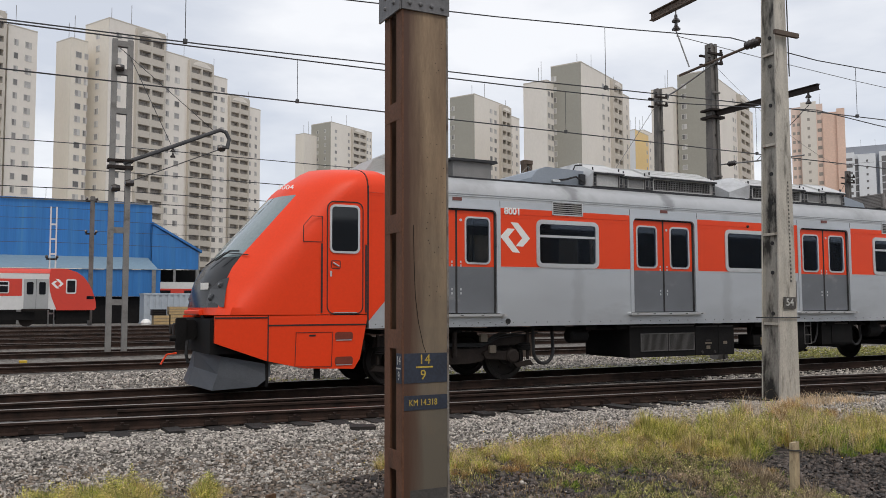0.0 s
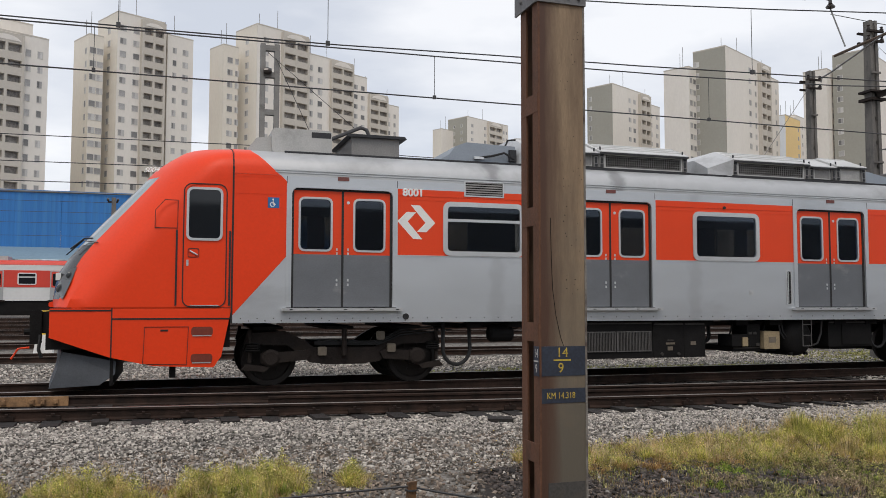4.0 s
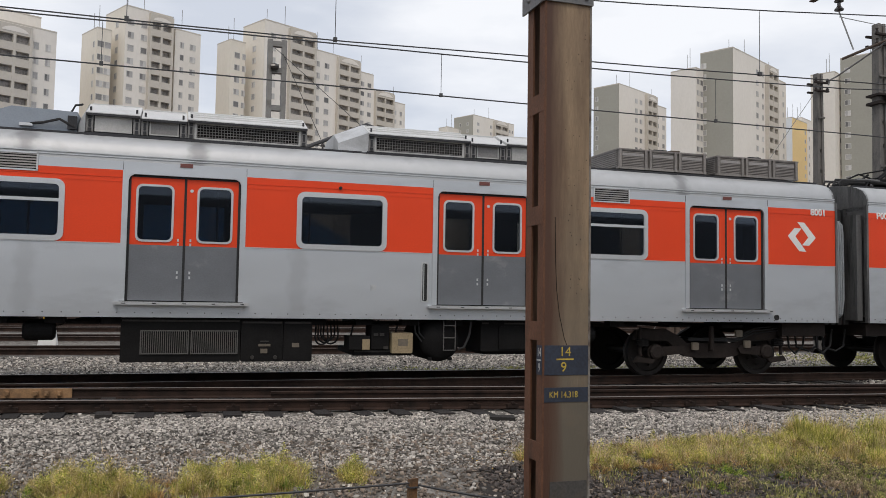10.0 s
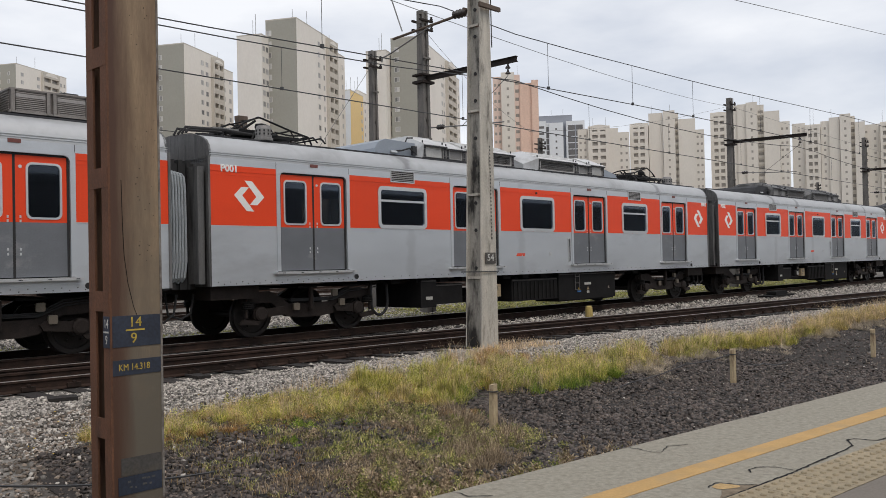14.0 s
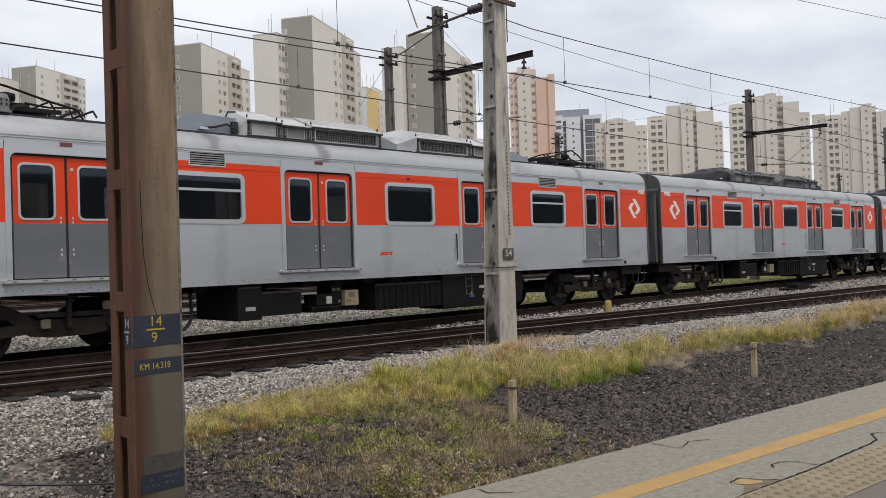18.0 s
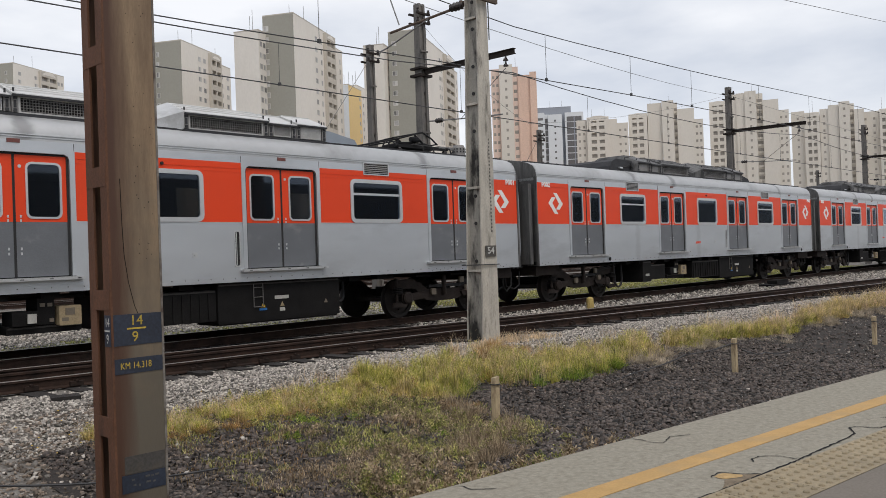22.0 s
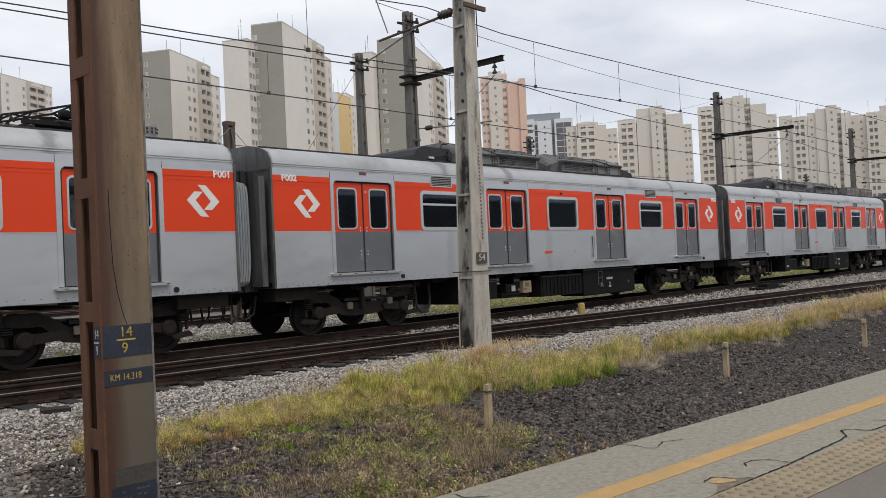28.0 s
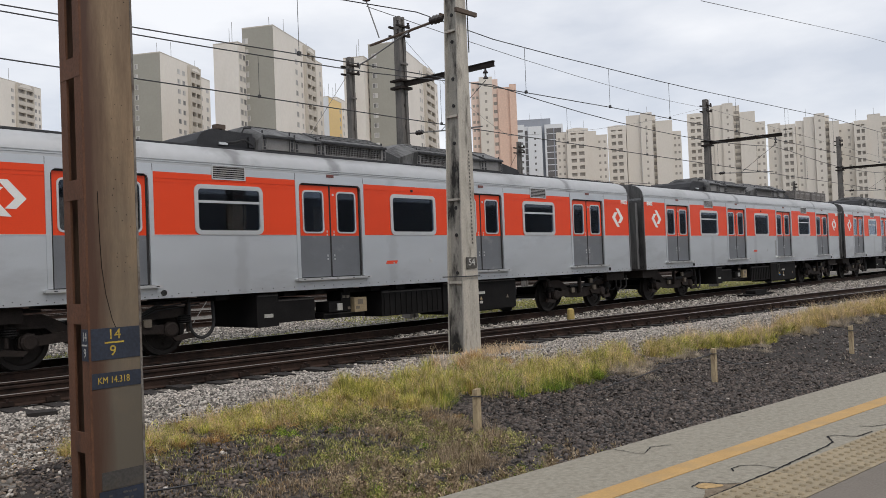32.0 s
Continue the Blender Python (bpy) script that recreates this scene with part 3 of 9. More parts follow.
def window(car, x, split):
    Form().ring(rounded(x - 0.79, x + 0.79, 2.285, 3.265, 0.13), rounded(x - 0.705, x + 0.705, 2.37, 3.18, 0.07), -1.52, -1.455).to("window_frame", TRIM, car, "rounded bright window frame")
    if split:
        Form().box(x - 0.71, x + 0.71, -1.512, -1.46, 2.905, 2.955).to("window_bar", TRIM, car)
        Form().box(x - 0.715, x + 0.715, -1.484, -1.478, 2.36, 2.91).to("pane", PANE, car).visible_shadow = False
        Form().box(x - 0.715, x + 0.715, -1.496, -1.49, 2.95, 3.19).to("pane", PANE, car).visible_shadow = False
    else:
        Form().box(x - 0.715, x + 0.715, -1.49, -1.484, 2.36, 3.19).to("pane", PANE, car).visible_shadow = False


def louvre(car, x):
    grille = Form().box(x - 0.39, x + 0.39, -1.515, -1.495, 3.37, 3.395).box(x - 0.39, x + 0.39, -1.515, -1.495, 3.64, 3.665).box(x - 0.39, x - 0.365, -1.515, -1.495, 3.37, 3.665).box(x + 0.365, x + 0.39, -1.515, -1.495, 3.37, 3.665).to("side_vent", TRIM, car, "louvred metal vent")
    Form().box(x - 0.37, x + 0.37, -1.502, -1.49, 3.39, 3.645).to("vent_back", GRIME_DARK, grille)
    for k in range(6):
        z = 3.41 + 0.042 * k
        Form().solid([(x - 0.365, -1.505, z + 0.026), (x + 0.365, -1.505, z + 0.026), (x + 0.365, -1.517, z), (x - 0.365, -1.517, z), (x - 0.365, -1.500, z + 0.020), (x + 0.365, -1.500, z + 0.020)],
                     [(0, 1, 2, 3), (3, 2, 5, 4)]).to("slat", PANELGREY, grille)


def bogie(car, x):
    """A two-axle bogie. Its wheelsets are returned to be turned."""
    bg = thing("bogie", "", "")
    bg.parent, bg.location = car, (x, 0, 0)
    tagged(bg, "grimy two-axle bogie")
    side = [(-1.75, 0.72), (-1.70, 0.92), (-1.05, 0.95), (-0.75, 0.80), (-0.55, 0.66), (0.55, 0.66), (0.75, 0.80), (1.05, 0.95), (1.70, 0.92), (1.75, 0.72), (1.0, 0.70), (0.62, 0.40), (0.3, 0.36), (-0.3, 0.36), (-0.62, 0.40), (-1.0, 0.70)]
    for y in (-1.12, 1.0):
        Form().prism(side, y, y + 0.12).to("side_frame", GRIME, bg)
    Form().box(-0.4, 0.4, -1.0, 1.0, 0.42, 0.72).to("bolster", GRIME_DARK, bg)
    wheels = []
    for ax in (-1.3, 1.3):
        fm = Form()
        prof = [(0.05, -0.065), (0.14, -0.085), (0.15, -0.05), (0.36, -0.03), (0.38, -0.065), (0.46, -0.065), (0.465, 0.03), (0.49, 0.045), (0.485, 0.07), (0.38, 0.07), (0.36, 0.02), (0.15, 0.05), (0.05, 0.06)]
        fm.lathe(prof, (0, -0.80, 0), "y", 32)
        fm.lathe([(r, -h) for r, h in prof][::-1], (0, 0.80, 0), "y", 32)
        fm.rod((0, -1.0, 0), (0, 1.0, 0), 0.07, 10)
        for k in range(6):
            a = k * math.pi / 3
            fm.lathe([(0.0, -0.10), (0.022, -0.10), (0.022, -0.06), (0, -0.06)], (0.25 * math.cos(a), -0.80, 0.25 * math.sin(a)), "y", 6)
        ws = fm.to("wheelset", WHEEL, bg, "worn steel wheelset", False)
        ws.location = (ax, 0, 0.46)
        wheels.append(ws)
        for y in (-1.16, 1.16):
            k = -1 if y < 0 else 1
            Form().lathe([(0.0, -0.07), (0.11, -0.07), (0.15, -0.045), (0.15, 0.07), (0.0, 0.07)], (ax, y, 0.49), "y", 12).box(ax - 0.17, ax + 0.17, min(y, y - k * 0.05), max(y, y - k * 0.05), 0.38, 0.6, 0.04).to("axle_box", GRIME, bg)
            s = 1 if ax < 0 else -1
            Form().prism([(ax, 0.40), (ax + s * 0.62, 0.45), (ax + s * 0.68, 0.56), (ax + s * 0.6, 0.62), (ax, 0.58)], y - 0.02, y + 0.05).to("radius_arm", GRIME, bg)
            Form().lathe([(0.0, 0.0), (0.11, 0.0), (0.13, 0.02), (0.11, 0.04), (0.13, 0.06), (0.11, 0.08), (0.13, 0.10), (0.11, 0.12), (0.13, 0.14), (0.0, 0.16)], (ax - s * 0.30, y, 0.60), "z", 12).to("spring", GRIME_DARK, bg)
            Form().rod((ax - s * 0.36, y - 0.02, 0.42), (ax - s * 0.36, y - 0.02, 0.98), 0.035, 8).to("damper", GRIME, bg)
            Form().prism([(ax - s * 0.50, 0.30), (ax - s * 0.1, 0.26), (ax - s * 0.02, 0.34), (ax - s * 0.42, 0.40)], y - 0.04, y + 0.04).to("brake_bracket", GRIME, bg)
    for y in (-1.16,):
        Form().box(-0.07, 0.0, y - 0.05, y + 0.02, 0.50, 0.98).rod((-0.035, y - 0.05, 0.52), (-0.035, y - 0.05, 1.0), 0.045, 8).to("lateral_damper", GRIME, bg)
        for bx, bz in ((-0.42, 0.60), (0.82, 0.64), (0.62, 0.86)):
            Form().box(bx - 0.075, bx + 0.075, y - 0.06, y, bz - 0.075, bz + 0.075, 0.015).to("junction_box", BOXGREY, bg, "pale square junction box")
        for k in range(3):
            Form().tube([(-0.55, y, 0.72 + 0.02 * k), (0.6, y, 0.70 + 0.03 * k), (1.0, y, 0.86 + 0.05 * k), (1.75, y, 0.93 + 0.05 * k), (2.0, y + 0.1, 0.95 + 0.05 * k)], 0.014, 5).to("cable", RUBBER, bg)
    return wheels


LID_OUTLINE = [(-1.10, 4.415), (-1.10, 4.45), (-0.45, 4.715), (0.45, 4.715), (1.10, 4.45), (1.10, 4.415)]


def roof_unit(car, x0, x1, tone=0, flip=False):
    """A long air-conditioning unit: two panelled sections and a grille under overhanging sloped lids, and a faceted hood at one end."""
    lid_mat, side_mat = (LID_DARK, PANELGREY) if tone else (LID_PALE, ROOFKIT)
    m = (lambda x: x1 - (x - x0)) if flip else (lambda x: x)
    u = xprism(Form(), [(-0.99, 4.06), (-0.99, 4.43), (0.99, 4.43), (0.99, 4.06)], x0, x1).to("ac_unit", ROOFKIT_DARK, car, "weathered grey roof air conditioner")
    for y in (-1.06, 0.99):
        Form().box(x0 - 0.02, x1 + 0.02, y, y + 0.07, 4.07, 4.12).to("base_rail", ROOFKIT_DARK, u)
    L = x1 - x0
    cuts = [0.0, L * 0.235, L * 0.44, L]
    for k in range(3):
        p, q = sorted((m(x0 + cuts[k] + 0.008), m(x0 + cuts[k + 1] - 0.008)))
        dz = (0.0, -0.035, 0.0)[k]
        lid = xprism(Form(), [(y * (1.0 if k != 1 else 0.985), z + dz) for y, z in LID_OUTLINE], p, q).to("lid", lid_mat, u, "sloped metal lid")
        Form().box(p, q, -1.112, -1.09, 4.395 + dz, 4.432 + dz).to("lid_lip", ROOFKIT_DARK, lid)
        for y in ((-0.92, -0.75, -0.58) if k == 2 else (-0.47,)):
            z = 4.45 + dz + (y + 1.10) * 0.408
            Form().box(p + 0.03, q - 0.03, y - 0.012, y + 0.012, z - 0.005, z + 0.016).to("rib", lid_mat, lid)
        for xx in (p + 0.06, q - 0.06):
            Form().rod((xx, -0.98, 4.48 + dz), (xx, -0.98, 4.56 + dz), 0.018, 6).to("lifting_eye", ROOFKIT_DARK, lid)
        for xx in (p + 0.055, q - 0.055):
            post = Form().box(xx - 0.055, xx + 0.055, -1.055, -0.985, 4.13, 4.405).to("latch_post", PANELGREY, u)
            Form().box(xx - 0.028, xx + 0.028, -1.072, -1.05, 4.14, 4.19).box(xx - 0.02, xx + 0.02, -1.068, -1.05, 4.21, 4.33).box(xx - 0.03, xx + 0.03, -1.075, -1.05, 4.35, 4.39).to("latch", ROOFKIT_DARK, post)
        a, b = p + 0.13, q - 0.13
        if k < 2:
            pan = Form().box(a, b, -1.03, -0.99, 4.14, 4.40).to("side_panel", side_mat if k == 0 else PANELGREY, u)
            Form().ring([(a, 4.14), (b, 4.14), (b, 4.40), (a, 4.40)], [(a + 0.02, 4.16), (b - 0.02, 4.16), (b - 0.02, 4.38), (a + 0.02, 4.38)], -1.042, -1.028).to("panel_rim", side_mat, pan)
        else:
            g = Form().box(a, b, -1.012, -0.99, 4.14, 4.40).to("grille", GRIME_DARK, u, "dark mesh grille")
            Form().ring([(a - 0.02, 4.125), (b + 0.02, 4.125), (b + 0.02, 4.405), (a - 0.02, 4.405)], [(a + 0.015, 4.15), (b - 0.015, 4.15), (b - 0.015, 4.385), (a + 0.015, 4.385)], -1.045, -1.0).to("grille_rim", side_mat, g)
            bars = Form()
            for j in range(int((b - a) / 0.05)):
                bars.box(a + 0.025 + 0.05 * j - 0.004, a + 0.025 + 0.05 * j + 0.004, -1.03, -1.012, 4.14, 4.40)
            for j in range(5):
                bars.box(a, b, -1.030, -1.013, 4.17 + 0.048 * j - 0.004, 4.17 + 0.048 * j + 0.004)
            tagged(bars.to("wire_mesh", PANELGREY, g), kind="stuff")
    # hood: a full faceted one beyond the grille of the second unit, a short gable on the first
    far, reach = (x0, 0.52) if flip else (x0, 0.12)
    top = [(-1.06, 4.10)] + LID_OUTLINE[1:5] + [(1.06, 4.10)]
    low = [(-0.92, 4.10), (-0.92, 4.26), (-0.42, 4.50), (0.42, 4.50), (0.92, 4.26), (0.92, 4.10)]
    n = 6
    v = [(far, y, z) for y, z in top] + [(far - reach, y, z) for y, z in low]
    Form().solid(v, [(i, i + 1, n + i + 1, n + i) for i in range(n - 1)] + [tuple(range(n, 2 * n)), tuple(range(n - 1, -1, -1))]).to("end_hood", LID_DARK if tone else HOOD_PALE, u, "faceted sheet-metal end hood")
    return u


def resistor_box(car, x0, x1, panels):
    """A slatted brake resistor box on feet; each panel has fine slats and a plain strip, with a pair of posts between panels."""
    z0, z1 = 4.17, 4.535
    u = Form().box(x0 + 0.02, x1 - 0.02, -1.0, 1.0, z0, z1 - 0.01).to("resistor_box", RESISTOR_DARK, car, "slatted brown-grey brake resistor box on the roof")
    Form().box(x0, x1, -1.04, 1.04, z1 - 0.015, z1 + 0.012).to("lid", RESISTOR, u)
    w = (x1 - x0) / panels
    for k in range(panels):
        a, b = x0 + w * k + 0.10, x0 + w * (k + 1) - 0.10
        for x in (a - 0.075, b + 0.02):
            Form().box(x, x + 0.055, -1.045, -0.99, z0 - 0.03, z1).to("post", RESISTOR, u)
        for i in range(11):
            z = z0 + 0.018 + 0.0325 * i
            if i in (7, 8):
                continue
            Form().box(a, b, -1.024, -1.0, z - 0.010, z + 0.010).to("slat", RESISTOR, u)
        Form().box(a, b, -1.027, -1.0, z0 + 0.232, z0 + 0.292).to("plain_strip", RESISTOR_PALE, u)
        Form().box(a + 0.25 * w, a + 0.25 * w + 0.12, -0.9, 0.9, 4.05, z0 + 0.005).to("foot", ROOFKIT_DARK, u)
    Form().box(x0, x1, -1.03, -0.95, z0 - 0.035, z0 + 0.005).to("base_rail", RESISTOR, u)
    for i in range(9):
        z = z0 + 0.03 + 0.04 * i
        Form().box(x0 + 0.005, x0 + 0.02, -0.95, 0.95, z - 0.012, z + 0.012).to("end_slat", RESISTOR, u)
    Form().box(x0 + 0.9, x0 + 1.2, -0.9, -0.6, z1 + 0.012, z1 + 0.06).to("terminal_box", ROOFKIT_DARK, u)


def pantograph(car, x, flip=1, cap_at=-0.52, cap_y=-0.62):
    """A lowered pantograph on its insulators, with a perforated cap beside it. u runs from the hinge to the head."""
    X = lambda u: x + flip * u
    u = Form().box(min(X(-0.1), X(1.8)), max(X(-0.1), X(1.8)), -0.62, -0.55, 4.25, 4.32).box(min(X(-0.1), X(1.8)), max(X(-0.1), X(1.8)), 0.55, 0.62, 4.25, 4.32).box(min(X(0.25), X(1.65)), max(X(0.25), X(1.65)), -0.55, 0.55, 4.26, 4.31).to("pantograph", PANTO_BLACK, car, "black lowered pantograph")
    Form().box(min(X(0.35), X(1.35)), max(X(0.35), X(1.35)), -0.36, 0.36, 4.30, 4.43, 0.03).to("spring_case", PANTO_BLACK, u)
    for a in (0.0, 1.65):
        for y in (-0.58, 0.58):
            Form().lathe([(0.0, 0), (0.05, 0), (0.08, 0.03), (0.05, 0.06), (0.08, 0.09), (0.05, 0.12), (0.0, 0.14)], (X(a), y, 4.12), "z", 8).to("insulator", INSULATOR, u)
    for y in (-0.56, 0.56):
        Form().tube([(X(2.20), y, 4.20), (X(2.10), y, 4.37), (X(1.62), y, 4.47), (X(0.90), y, 4.66), (X(0.78), y, 4.68), (X(0.45), y, 4.54), (X(0.24), y, 4.40)], 0.022, 7).to("frame_hoop", PANTO_BLACK, u)
        Form().tube([(X(2.02), y, 4.20), (X(1.95), y, 4.39), (X(1.6), y, 4.36), (X(1.2), y, 4.40)], 0.018, 6).to("brace", PANTO_BLACK, u)
        Form().rod((X(1.62), y, 4.46), (X(1.75), y, 4.26), 0.016, 6).to("brace", PANTO_BLACK, u)
        Form().tube([(X(0.85), y * 0.6, 4.64), (X(0.55), y * 0.6, 4.44), (X(0.2), y * 0.6, 4.36), (X(-0.2), y * 0.6, 4.34)], 0.028, 7).to("lower_arm", PANTO_BLACK, u)
    for a, z in ((2.10, 4.37), (1.62, 4.47), (0.82, 4.68), (0.26, 4.41)):
        Form().rod((X(a), -0.56, z), (X(a), 0.56, z), 0.018, 6).to("cross_tube", PANTO_BLACK, u)
    Form().lathe([(0.0, -0.14), (0.07, -0.13), (0.09, 0.0), (0.07, 0.13), (0.0, 0.14)], (X(0.95), -0.42, 4.50), "x", 10).to("damper", PANTO_BLACK, u)
    for a in (2.06, 2.28):
        Form().tube([(X(a), -0.95, 4.20), (X(a), -0.80, 4.33), (X(a), 0.80, 4.33), (X(a), 0.95, 4.20)], 0.020, 6).to("collector_bar", PANTO_BLACK, u)
    Form().box(min(X(-0.35), X(0.25)), max(X(-0.35), X(0.25)), -0.62, -0.50, 4.30, 4.36).to("earth_bar", GALV, u)
    for a, y in ((0.5, -0.70), (0.9, -0.72), (-0.2, -0.66)):
        Form().tube([(X(a), y, 4.14), (X(a + 0.08), y, 4.30), (X(a + 0.28), y + 0.1, 4.34), (X(a + 0.42), y + 0.14, 4.28)], 0.022, 6).to("jumper_cable", RUBBER, u)
    cap = Form().lathe([(0.0, 0.0), (0.20, 0.0), (0.20, 0.05), (0.175, 0.06), (0.175, 0.24), (0.14, 0.31), (0.0, 0.33)], (X(cap_at), cap_y, 4.12), "z", 18).to("vent_cap", PANELGREY, u, "grey perforated roof cap")
    for k in range(12):
        a = 2 * math.pi * k / 12
        cx, cy = X(cap_at) + 0.172 * math.cos(a), cap_y + 0.172 * math.sin(a)
        for z in (4.23, 4.30):
            Form().box(cx - 0.014, cx + 0.014, cy - 0.014, cy + 0.014, z, z + 0.04).to("vent_slot", RUBBER, cap)


def body(car, x0, x1, cab=False):
    Form().box(x0, x1, -1.46, 1.46, 1.12, 1.22).to("floor_pan", GRIME_DARK, car)
    xprism(Form(), ROOF_PROFILE + [(1.46, 3.60), (1.40, 3.52), (-1.40, 3.52), (-1.46, 3.60)], x0, x1).to("roof", STEEL_ROOF, car, "curved stainless steel roof with soot marks", True)
    # side wall, bottom to top
    edges = [x0] + [d for c in DOORS for d in (c - 0.97, c + 0.97)] + [x1]
    for k in range(0, len(edges), 2):
        a, b = edges[k], edges[k + 1]
        if cab and k == 0:
            Form().prism([(a, 1.21), (b, 1.21), (b, 2.22)], -1.5, -1.46).to("lower_panel", STEEL, car)
            Form().prism([(a, 1.215), (b, 2.225), (b, 3.50), (b - 0.10, 3.605), (a, 3.605)], -1.5, -1.46).to("red_panel", CAB_RED, car)
            cut = [(y, z, a + 0.31 + max(0.0, 4.04 - z) * 1.04) for y, z in ROOF_PROFILE]
            for z in (3.27, 3.56):
                Form().box(a + 0.02, b - 0.02 - (0.12 if z > 3.5 else 0), -1.5045, -1.49, z, z + 0.012).to("panel_bead", CAB_RED, car)
            link("red_roof_panel", [(x, y * 1.004, z + 0.006) for y, z, xe in cut for x in (a, xe)], [(2 * i, 2 * i + 2, 2 * i + 3, 2 * i + 1) for i in range(len(cut) - 1)], CAB_RED, car, "red roof panel behind the cab", True)
            continue
        Form().box(a, b, -1.5, -1.46, 1.21, BELT).to("lower_panel", STEEL, car)
        holes = [(w - 0.75, w + 0.75, 2.325, 3.225) for w in PANE_X if a < w < b]
        red = panel(a, b, BELT + 0.012, BAND_TOP, holes).to("red_panel", RED, car)
        Form().box(a + 0.02, b - 0.02, -1.507, -1.499, BAND_TOP - 0.118, BAND_TOP - 0.104).to("rib", RED, red)
        Form().box(a, b, -1.508, -1.46, BELT, BELT + 0.014).to("belt_strip", TRIM, car)
        Form().box(a + 0.01, b - 0.01, -1.5045, -1.49, 3.268, 3.282).to("panel_bead", RED, car)
    skirt = Form().box(x0, x1, -1.505, -1.46, SKIRT, 1.21).to("skirt_beam", STEEL, car)
    rivets = Form()
    n = int((x1 - x0) / 0.27)
    for k in range(n):
        x = x0 + 0.15 + 0.27 * k
        for z, d in ((1.175, 0), (1.135, 0.13)) if abs(abs(x) - 8.6) < 2.0 else ((1.175, 0),):
            rivets.box(x + d - 0.008, x + d + 0.008, -1.512, -1.50, z - 0.008, z + 0.008)
    tagged(rivets.to("rivet", GRIME, skirt), kind="stuff")
    fx = DOORS[0] - 0.97 if cab else x0
    fascia = Form().prism([(fx, BAND_TOP), (x1, BAND_TOP), (x1, 3.605), (fx - (0.11 if cab else 0), 3.605), (fx, 3.50)], -1.5, -1.46).to("fascia", STEEL, car)
    for z in (3.655, 3.695):
        Form().box(fx - (0.2 if cab else 0), x1, -1.508, -1.47, z, z + 0.013).to("bead", TRIM, fascia)
    Form().box(x0 + (0.9 if cab else 0.05), x1 - 0.05, -1.03, -0.97, 4.06, 4.115).to("roof_gutter", ROOFKIT_DARK, car, "dark gutter strip along the roof")
    for d in DOORS:
        for k in (-0.97, 0.97):
            Form().box(d + k - 0.004, d + k + 0.004, -1.503, -1.49, BAND_TOP, 3.60).to("fascia_joint", GRIME, fascia)
    # the side away from the platform
    holes = sorted([(w - 0.72, w + 0.72, 2.36, 3.19) for w in PANE_X] + [(d + s - 0.29, d + s + 0.29, 2.35, 3.22) for d in DOORS for s in (-0.47, 0.47)])
    panel(x0, x1, BELT, 3.605, holes, 1.46, 1.5).box(x0, x1, 1.46, 1.5, SKIRT, BELT).to("far_side_wall", STEEL, car)
    Form().box(x0 + 0.3, x1 - 0.3, 1.478, 1.482, 2.3, 3.3).to("far_glazing", FAR_PANE, car).visible_shadow = False
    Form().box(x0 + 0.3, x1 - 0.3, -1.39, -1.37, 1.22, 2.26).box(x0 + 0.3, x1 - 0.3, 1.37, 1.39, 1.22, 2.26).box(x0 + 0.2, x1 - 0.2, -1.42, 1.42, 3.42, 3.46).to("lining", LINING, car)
    rails = Form()
    for k in range(12):
        x = x0 + 1.2 + k * (x1 - x0 - 2.4) / 11
        rails.rod((x, -0.4 if k % 2 else 0.5, 1.22), (x, -0.4 if k % 2 else 0.5, 3.42), 0.018, 6)
    rails.rod((x0 + 1, -0.6, 3.15), (x1 - 1, -0.6, 3.15), 0.016, 6).rod((x0 + 1, 0.6, 3.15), (x1 - 1, 0.6, 3.15), 0.016, 6)
    rails.to("grab_rail", TRIM, car)
    for w in PANE_X:
        for s in (-1, 1):
            o = [(s * 1.36, 1.62), (s * 0.9, 1.62), (s * 0.9, 1.68), (s * 1.28, 1.68), (s * 1.28, 2.3), (s * 1.36, 2.3)]
            xprism(Form(), o, w - 1.3, w + 1.3).to("bench_seat", SEAT, car)
    for x, s in ((x0, 1), (x1, -1)):
        if cab and s == 1:
            continue
        e = Form().box(min(x, x + s * 0.05), max(x, x + s * 0.05), -1.46, -0.62, SKIRT, 3.62).box(min(x, x + s * 0.05), max(x, x + s * 0.05), 0.62, 1.46, SKIRT, 3.62).box(min(x, x + s * 0.05), max(x, x + s * 0.05), -0.62, 0.62, 3.3, 3.62)
        xprism(e, ROOF_PROFILE, min(x - s * 0.006, x + s * 0.04), max(x - s * 0.006, x + s * 0.04))
        e.to("end_wall", SOOTSTEEL, car, "soot-streaked car end wall")
        Form().box(min(x, x - s * 0.05), max(x, x - s * 0.05), -1.52, -1.44, SKIRT, 3.62).to("corner_post", SOOTSTEEL, car)
        Form().box(min(x + s * 0.1, x + s * 1.2), max(x + s * 0.1, x + s * 1.2), -1.3, 1.3, 0.82, 1.08).to("end_beam", GRIME, car)
        Form().rod((x, 0, 0.85), (x - s * 0.42, 0, 0.85), 0.09).to("drawbar", GRIME, car)


